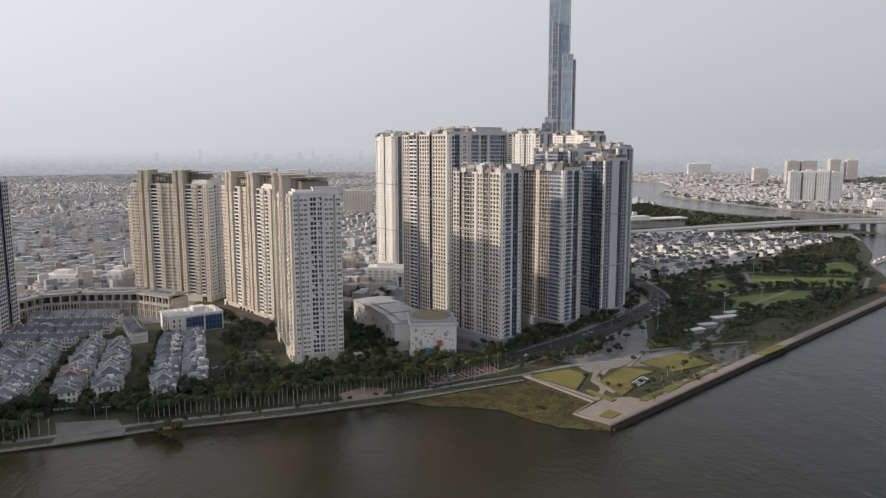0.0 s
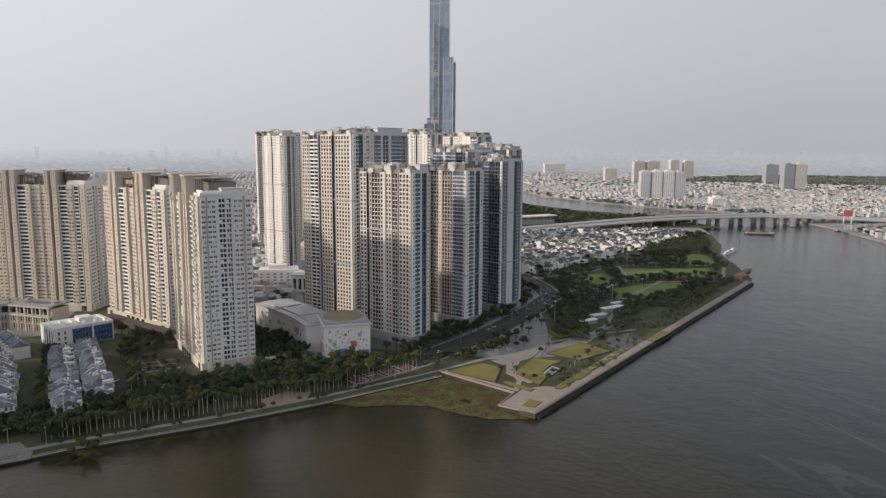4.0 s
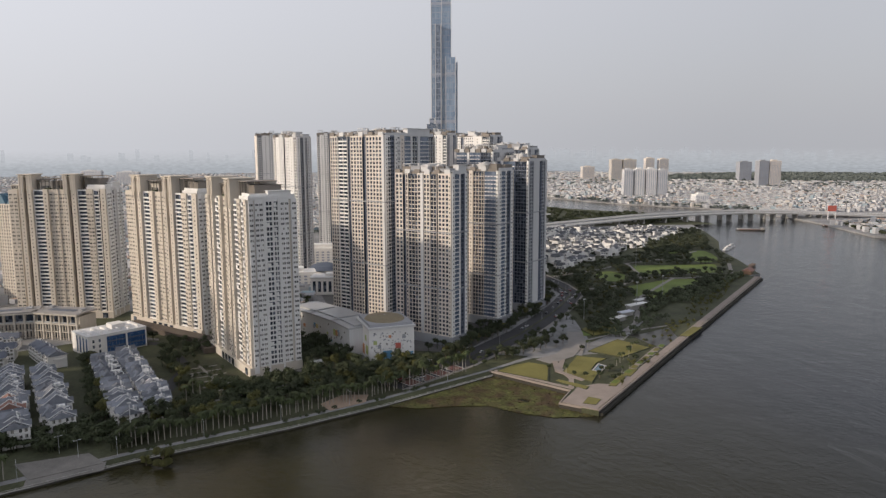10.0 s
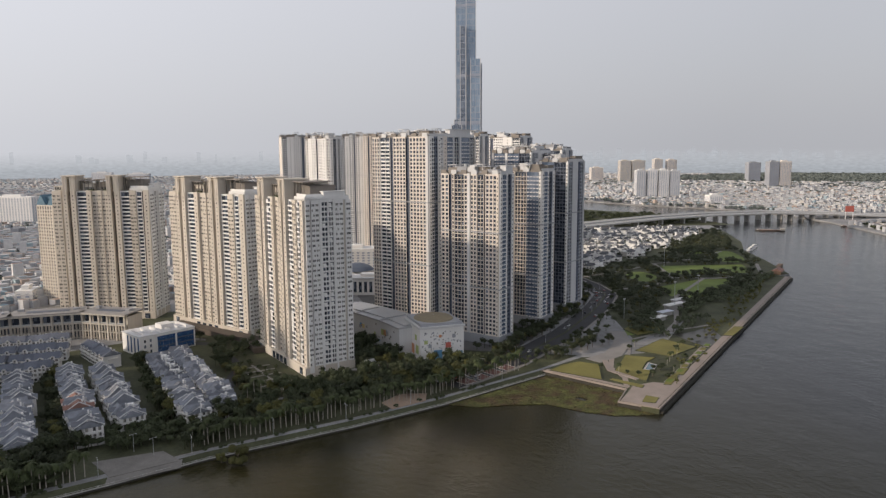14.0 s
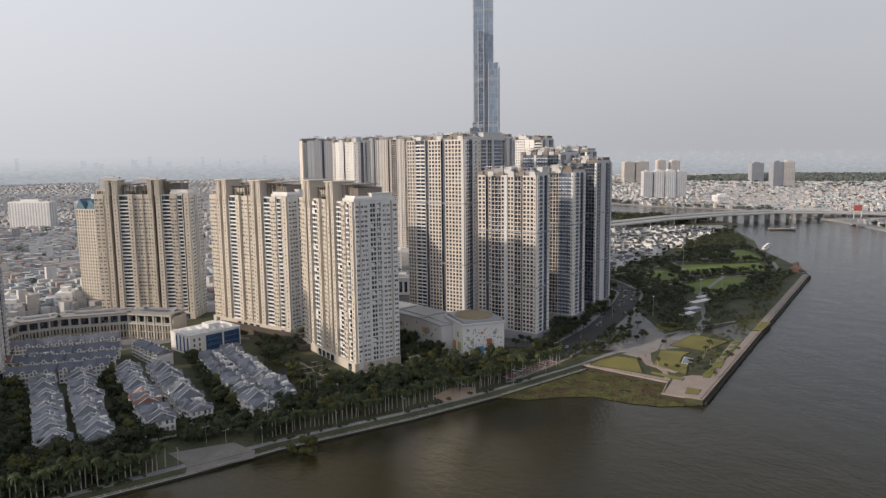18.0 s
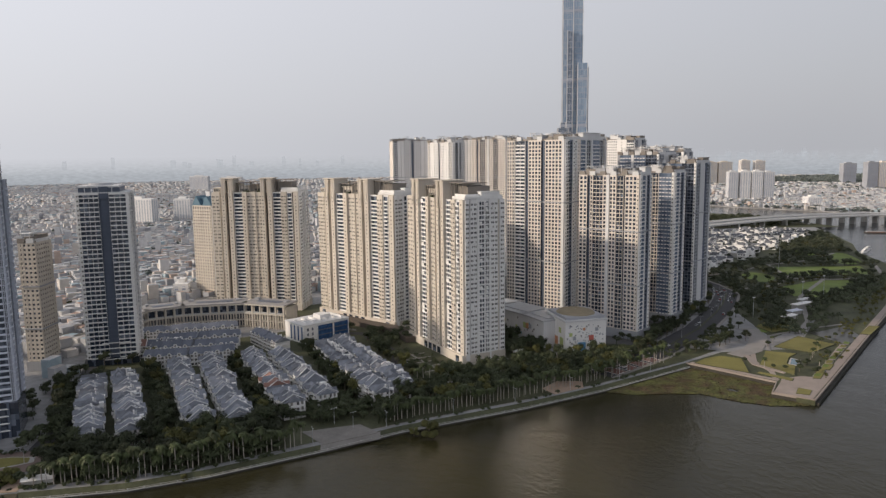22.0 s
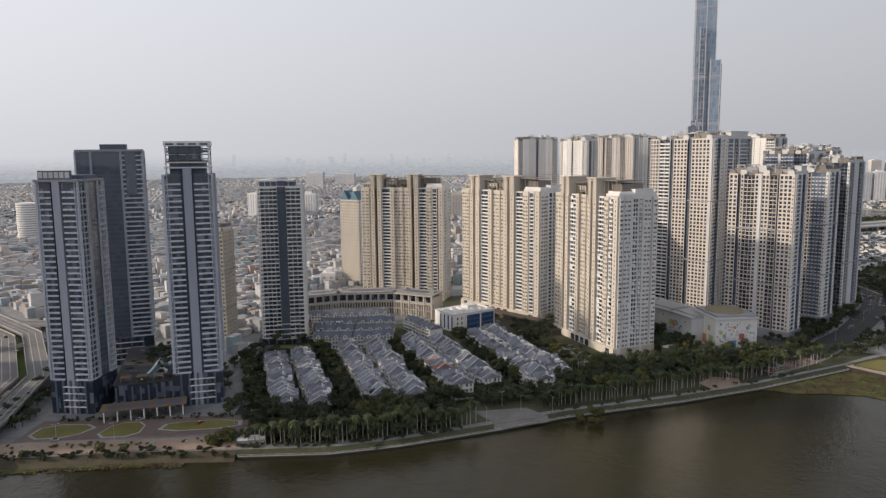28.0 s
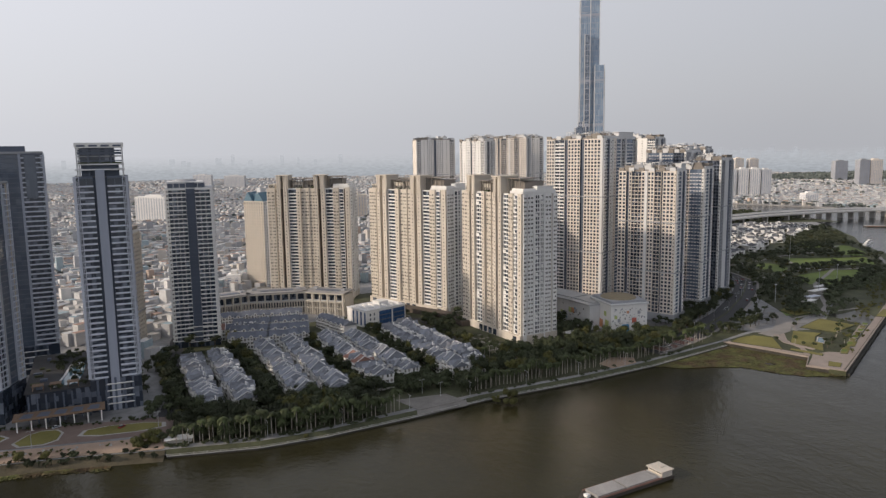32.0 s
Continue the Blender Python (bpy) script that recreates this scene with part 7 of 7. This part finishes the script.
sv = [small_villa(12, 10, 7.5), small_villa(14, 11, 8.5), small_villa(10, 10, 7)]
r6 = random.Random(3)
cx_ = Vector((0.78, 0.62, 0))
for i in range(30):
    for j in range(24):
        p = Vector((182, 760, 3)) + cx_ * (i * 19.5) + Vector((-0.62, 0.78, 0)) * (j * 20)
        edge = 806 + (p.x - 246) * 0.62
        if edge < p.y < 1180 and 206 < p.x < 640:
            c = copy_thing(r6.choice(sv), pose(p.x + r6.uniform(-3, 3), p.y + r6.uniform(-3, 3), 2.9, 0, 0, 38 + r6.choice((0, 0, 90, 180, 270)) + r6.uniform(-4, 4)))
            c.scale = (r6.uniform(0.8, 1.12), r6.uniform(0.8, 1.1), r6.uniform(0.75, 1.2))
for p in sv:
    p.matrix_world = pose(214 + 15 * sv.index(p), 925, 2.9, 0, 0, 38)

# ---- water plants ----
lily = Mesh()
r7 = random.Random(8)
LZ = [(-62, 420), (-40, 408), (-20, 406), (0, 401), (14, 384), (30, 372), (53, 367), (39, 385), (54, 403), (38, 428), (20, 454), (-20, 438)]
pts_x = np.array([r7.uniform(-64, 56) for _ in range(46000)])
pts_y = np.array([r7.uniform(366, 456) for _ in range(46000)])
inside = in_poly(pts_x, pts_y, LZ)
for x, y in zip(pts_x[inside], pts_y[inside]):
    if noise.noise(Vector((x * 0.06, y * 0.06, 3))) < -0.52:
        continue
    s, a, z = r7.uniform(0.3, 0.8), r7.uniform(0, 6.28), r7.uniform(0.05, 0.45)
    lily.face(*[(x + s * math.cos(a + 1.2566 * k), y + s * math.sin(a + 1.2566 * k), z + r7.uniform(-0.1, 0.15)) for k in range(5)])
tagged(new("water_hyacinth", lily.done("water_hyacinth", LILY)), "mat of yellow-green floating water plants", "water plants", kind="stuff")
lily2 = Mesh()
for _ in range(1600):
    x = r7.uniform(-490, -395)
    y = shore_y(x) - 8.5 - abs(r7.gauss(0, 2.2))
    s, a = r7.uniform(0.3, 0.8), r7.uniform(0, 6.28)
    lily2.face(*[(x + s * math.cos(a + 1.2566 * k), y + s * math.sin(a + 1.2566 * k), 0.15 + r7.uniform(0, 0.5)) for k in range(5)])
tagged(new("bank_weeds", lily2.done("bank_weeds", LILY)), "weeds along the muddy bank", "weeds", kind="stuff")


# ---- cars, lamps, boats and small things ----
def car(mat):
    t = thing("car", pose(0, 0, -60), "car standing on the road", "car", "cars on the park road")
    part("body", Mesh().box(-2.1, -0.9, 0.35, 2.1, 0.9, 0.95), mat, t)
    cb = Mesh()
    i = len(cb.v)
    cb.v += [(-1.5, -0.8, 0.95), (1.1, -0.8, 0.95), (1.1, 0.8, 0.95), (-1.5, 0.8, 0.95), (-1.0, -0.7, 1.5), (0.5, -0.7, 1.5), (0.5, 0.7, 1.5), (-1.0, 0.7, 1.5)]
    cb.f += [(0, 1, 5, 4), (1, 2, 6, 5), (2, 3, 7, 6), (3, 0, 4, 7)]
    part("cabin", cb, GLASS_B, t)
    part("roof", Mesh().box(-1.0, -0.7, 1.5, 0.5, 0.7, 1.55), mat, t)
    for x in (-1.35, 1.35):
        for y in (-0.9, 0.7):
            wheel = Mesh()
            n = 10
            wheel.v += [(x + 0.34 * math.cos(6.2832 * k / n), yy, 0.34 + 0.34 * math.sin(6.2832 * k / n)) for yy in (y, y + 0.2) for k in range(n)]
            wheel.f += [(k, (k + 1) % n, n + (k + 1) % n, n + k) for k in range(n)] + [tuple(range(n)), tuple(range(n, 2 * n))]
            part("wheel", wheel, SLATE, t)
    return t


car0 = car(CARPAINT)
r8 = random.Random(17)
for k in range(30):
    seg = r8.randrange(len(road_line) - 1)
    a, b = Vector(road_line[seg]), Vector(road_line[seg + 1])
    d = (b - a).normalized()
    side = r8.choice((-7.5, -4, 4, 7.5))
    p = a.lerp(b, r8.random()) + Vector((-d.y, d.x, 0)) * side
    copy_thing(car0, pose(p.x, p.y, 3.12, 0, 0, math.degrees(math.atan2(d.y, d.x))))
for x, y, a in ((-400, 376, 60), (-436, 384, 40), (-470, 357, 2), (-378, 420, 92), (-379, 466, 94), (-60, 470, 30), (-52, 474, 30), (-44, 478, 30), (-70, 466, 30), (-92, 484, 80), (-172, 500, 60), (-186, 480, 70)):
    copy_thing(car0, pose(x, y, 3.2, 0, 0, a))
for k in range(9):
    a, b = Vector(hw_line[1]), Vector(hw_line[3])
    p = a.lerp(b, (k + 0.3) / 9) + Vector((-8 - 7 * (k % 3) - (10 if k in (3, 4, 5) else 0), 0, 0))
    copy_thing(car0, pose(p.x - 4, p.y, 9.02, 0, 0, 105))
car0.matrix_world = pose(30, 498, 3.13, 0, 0, 41)


def street_lamp(h):
    t = thing("street_lamp", pose(0, 0, -60), "slim grey street lamp", "street lamp", "street lamps")
    part("pole", Mesh().tube(0, 0, 0, h, 0.14, 0.08, 6), STEEL, t)
    part("arm", Mesh().box(-1.6, -0.05, h - 0.1, 1.6, 0.05, h), STEEL, t)
    part("lamp_head", Mesh().box(-1.9, -0.15, h - 0.15, -1.2, 0.15, h + 0.03).box(1.2, -0.15, h - 0.15, 1.9, 0.15, h + 0.03), PALE, t)
    return t


lamp0 = street_lamp(9)
for k in range(14):
    f = k / 13 * (len(road_line) - 1.01)
    p = Vector(road_line[int(f)]).lerp(Vector(road_line[int(f) + 1]), f - int(f))
    copy_thing(lamp0, pose(p.x, p.y, 3.2, 0, 0, 130))
for x in range(-360, 0, 40):
    copy_thing(lamp0, pose(x, shore_y(x) + 3, 3, 0, 0, 100 + x % 7))
for x, y in ((-218, 384), (-228, 392), (-380, 372), (-440, 358), (-470, 358)):
    copy_thing(lamp0, pose(x, y, 3, 0, 0, 30))
lamp0.matrix_world = pose(-12, shore_y(-12) + 3, 3)
mast = thing("lamp_mast", pose(-196, 400, 3), "tall pale lamp mast among the palms", "lamp mast")
part("pole", Mesh().tube(0, 0, 0, 20, 0.3, 0.18, 8), PALE, mast)
part("lamp_head", Mesh().box(-1, -0.3, 19.6, 1, 0.3, 20.2), PALE, mast)
for x, y, h in ((214, 590, 26), (262, 622, 24), (340, 800, 34), (150, 570, 18)):
    mm = thing("lamp_mast", pose(x, y, 3), "tall slim park light mast", "lamp mast", "park light masts")
    part("pole", Mesh().tube(0, 0, 0, h, 0.3, 0.15, 6), STEEL, mm)
    part("lamp_head", Mesh().box(-1.2, -0.3, h - 0.4, 1.2, 0.3, h + 0.3), PALE, mm)

# quay railing
rail = thing("railing", pose(0, 0, 0), "grey concrete river railing with posts", "railing")
for (x0, y0), (x1, y1) in zip(QUAY, QUAY[1:]):
    a, b = Vector((x0, y0, 1.2)), Vector((x1, y1, 1.2))
    n = int((b - a).length / 6)
    for k in range(n):
        p = a.lerp(b, k / n)
        part("post", Mesh().box(p.x - 0.25, p.y - 0.25, 1.2, p.x + 0.25, p.y + 0.25, 2.1), CONC, rail)
ribbon("top_rail", [(x, y, 1.85) for x, y in QUAY], 0.22, 0, 0.14, CONC, "", "", rail)


def barge(m, length, width, label, load):
    t = thing("barge", m, label, "barge")
    L, W = length / 2, width / 2
    part("hull", Mesh().prism([(-L, -W), (L * 0.8, -W), (L, -W * 0.3), (L, W * 0.3), (L * 0.8, W), (-L, W)], -0.5, 1.6), material("barge_hull_paint", (0.07, 0.06, 0.05)), t)
    part("bulwark", Mesh().box(-L * 0.7, -W, 1.6, L * 0.8, -W + 0.3, 2.4).box(-L * 0.7, W - 0.3, 1.6, L * 0.8, W, 2.4), REDTILE, t)
    if load:
        part("hatch_cover", Mesh().box(-L * 0.62, -W + 0.8, 1.6, L * 0.1, W - 0.8, 2.8), ROOFGREY, t)
        part("hatch_cover", Mesh().box(L * 0.14, -W + 0.8, 1.6, L * 0.76, W - 0.8, 2.8), ROOFGREY, t)
    part("deckhouse", Mesh().box(-L * 0.97, -W + 0.6, 1.6, -L * 0.72, W - 0.6, 4.4), CREAM, t)
    part("deckhouse_roof", Mesh().box(-L * 1.0, -W + 0.2, 4.4, -L * 0.68, W - 0.2, 4.7).box(-L * 0.92, -W * 0.4, 4.7, -L * 0.82, W * 0.2, 5.1), CREAM, t)
    part("mast", Mesh().tube(-L * 0.8, 0, 4.7, 7.5, 0.1, 0.06, 6), STEEL, t)
    part("rail", Mesh().box(-L * 0.69, -W + 0.3, 1.6, -L * 0.68, W - 0.3, 2.6), STEEL, t)
    part("bow_winch", Mesh().box(L * 0.82, -1.2, 1.6, L * 0.9, 1.2, 2.7), WHITE, t)
    part("small_panes", Mesh().box(-L * 0.72, -W + 1, 3.4, -L * 0.715, W - 1, 4.5), GLASS, t, kind="stuff")
    return t


barge(pose(-159, 252.5, 0, 0, 0, 198), 52, 10, "loaded river barge with pale hatch covers", True)
barge(pose(770, 1118, 0, 0, 0, 150), 50, 11, "dark river barge under way", True)
barge(pose(962, 1128, 0, 0, 0, 170), 34, 9, "yellow dredging barge by the bank", False)
for x, y, a in ((560, 912, 20), (590, 940, 200), (575, 926, 15)):
    bt = thing("motor_boat", pose(x, y, 0, 0, 0, a), "white moored motor boat", "boat", "moored boats")
    part("hull", Mesh().prism([(-7, -2.2), (4, -2.2), (8, 0), (4, 2.2), (-7, 2.2)], -0.3, 1.8), WHITE, bt)
    part("cabin", Mesh().box(-4, -1.6, 1.8, 3, 1.6, 4.4), WHITE, bt)
    part("cabin_window", Mesh().box(-3.6, -1.65, 2.8, 2.6, 1.65, 3.7), GLASS_B, bt)
jt = thing("jetty", pose(470, 760, 0, 0, 0, 40), "timber jetty at the park's edge", "jetty")
part("deck", Mesh().box(-4, -6, 2, 40, 0, 2.5), TIMBER, jt)
for k in range(10):
    part("pile", Mesh().tube(-2 + 4.4 * k, -5.5, -3, 3.2, 0.3, 0.3, 6), TIMBER, jt)
pv = thing("pavilion", pose(440, 712, 3, 0, 0, 40), "red-brown pavilion at the river's edge", "pavilion")
part("wall", Mesh().box(0, 0, 0, 14, 9, 4), TIMBER, pv)
part("roof", Mesh().gable(-1, -1, 15, 10, 4, 7.5, 0.6, "x"), REDTILE, pv)
for x, y, w, d, h, a, m, lb in ((168, 548, 18, 6, 4, 25, WHITE, "white flat-roofed kiosk in the park"), (205, 585, 26, 7, 5, 20, WHITE, "long white-roofed canteen in the park"), (186, 566, 16, 7, 4, 18, BLUEPALE, "blue-grey shed among park trees"), (222, 600, 20, 6, 6, 22, PALE, "pale pavilion among park trees"),
                                (150, 540, 10, 6, 4, 30, REDTILE, "red-roofed kiosk in the park"), (345, 890, 26, 16, 7, 30, PALE, "pale-roofed hall in the park")):
    kk = thing("park_kiosk", pose(x, y, 3, 0, 0, a), lb, "kiosk", "park buildings")
    part("wall", Mesh().box(1, 1, 0, w - 1, d - 1, h - 0.6), CONC, kk)
    part("roof", Mesh().box(0, 0, h - 0.6, w, d, h), m, kk)
    for k in range(4):
        part("post", Mesh().box(0.2 + k * (w - 0.6) / 3, 0.2, 0, 0.4 + k * (w - 0.6) / 3, 0.4, h - 0.6), STEEL, kk)
sh = thing("boat_shed", pose(-372, 346, 2, 0, 0, 4), "white-roofed shed at the water's edge", "shed")
part("wall", Mesh().box(0, 0, -2, 13, 6, 3), CONC, sh)
part("roof", Mesh().gable(0, 0, 13, 6, 3, 4.4, 0.6, "x"), WHITE, sh)
sg = thing("billboard", pose(1050, 1215, 3, 0, 0, -12), "red billboard on two posts by the bridge", "billboard")
part("panel", Mesh().box(-9, 0, 16, 9, 1.5, 28), REDPAINT, sg)
for x in (-8, 8):
    part("post", Mesh().box(x - 0.6, 0.4, 0, x + 0.6, 1.4, 18), WHITE, sg)
# kiosk lobby pavilion beside the cream tower
lb_ = thing("entrance_canopy", pose(-92, 494, 3, 0, 0, 18), "small white entrance canopy", "canopy")
part("roof", Mesh().box(0, 0, 3.6, 10, 6, 4.2), WHITE, lb_)
for x in (0.4, 9.2):
    for y in (0.4, 5.2):
        part("post", Mesh().box(x, y, 0, x + 0.4, y + 0.4, 3.6), WHITE, lb_)
# rocks along the bare bank
r9 = random.Random(2)
for k in range(40):
    x = r9.uniform(-486, -396)
    s = r9.uniform(0.4, 1.1)
    rk = Mesh()
    n = 6
    rk.v += [(s * math.cos(6.2832 * q / n) * r9.uniform(0.8, 1.2), s * math.sin(6.2832 * q / n) * r9.uniform(0.8, 1.2), -0.2) for q in range(n)]
    rk.v += [(s * 0.6 * math.cos(6.2832 * q / n + 0.4), s * 0.6 * math.sin(6.2832 * q / n + 0.4), s * r9.uniform(0.6, 0.9)) for q in range(n)]
    rk.f += [(q, (q + 1) % n, n + (q + 1) % n, n + q) for q in range(n)] + [tuple(range(n, 2 * n))]
    ro = new("rock", rk.done("rock", CONC))
    ro.location = (x, 350 + r9.gauss(0, 1.2) + (x + 440) * 0.02, 3.1)
    tagged(ro, "grey-brown boulder on the bare bank", "rock", "bank boulders")
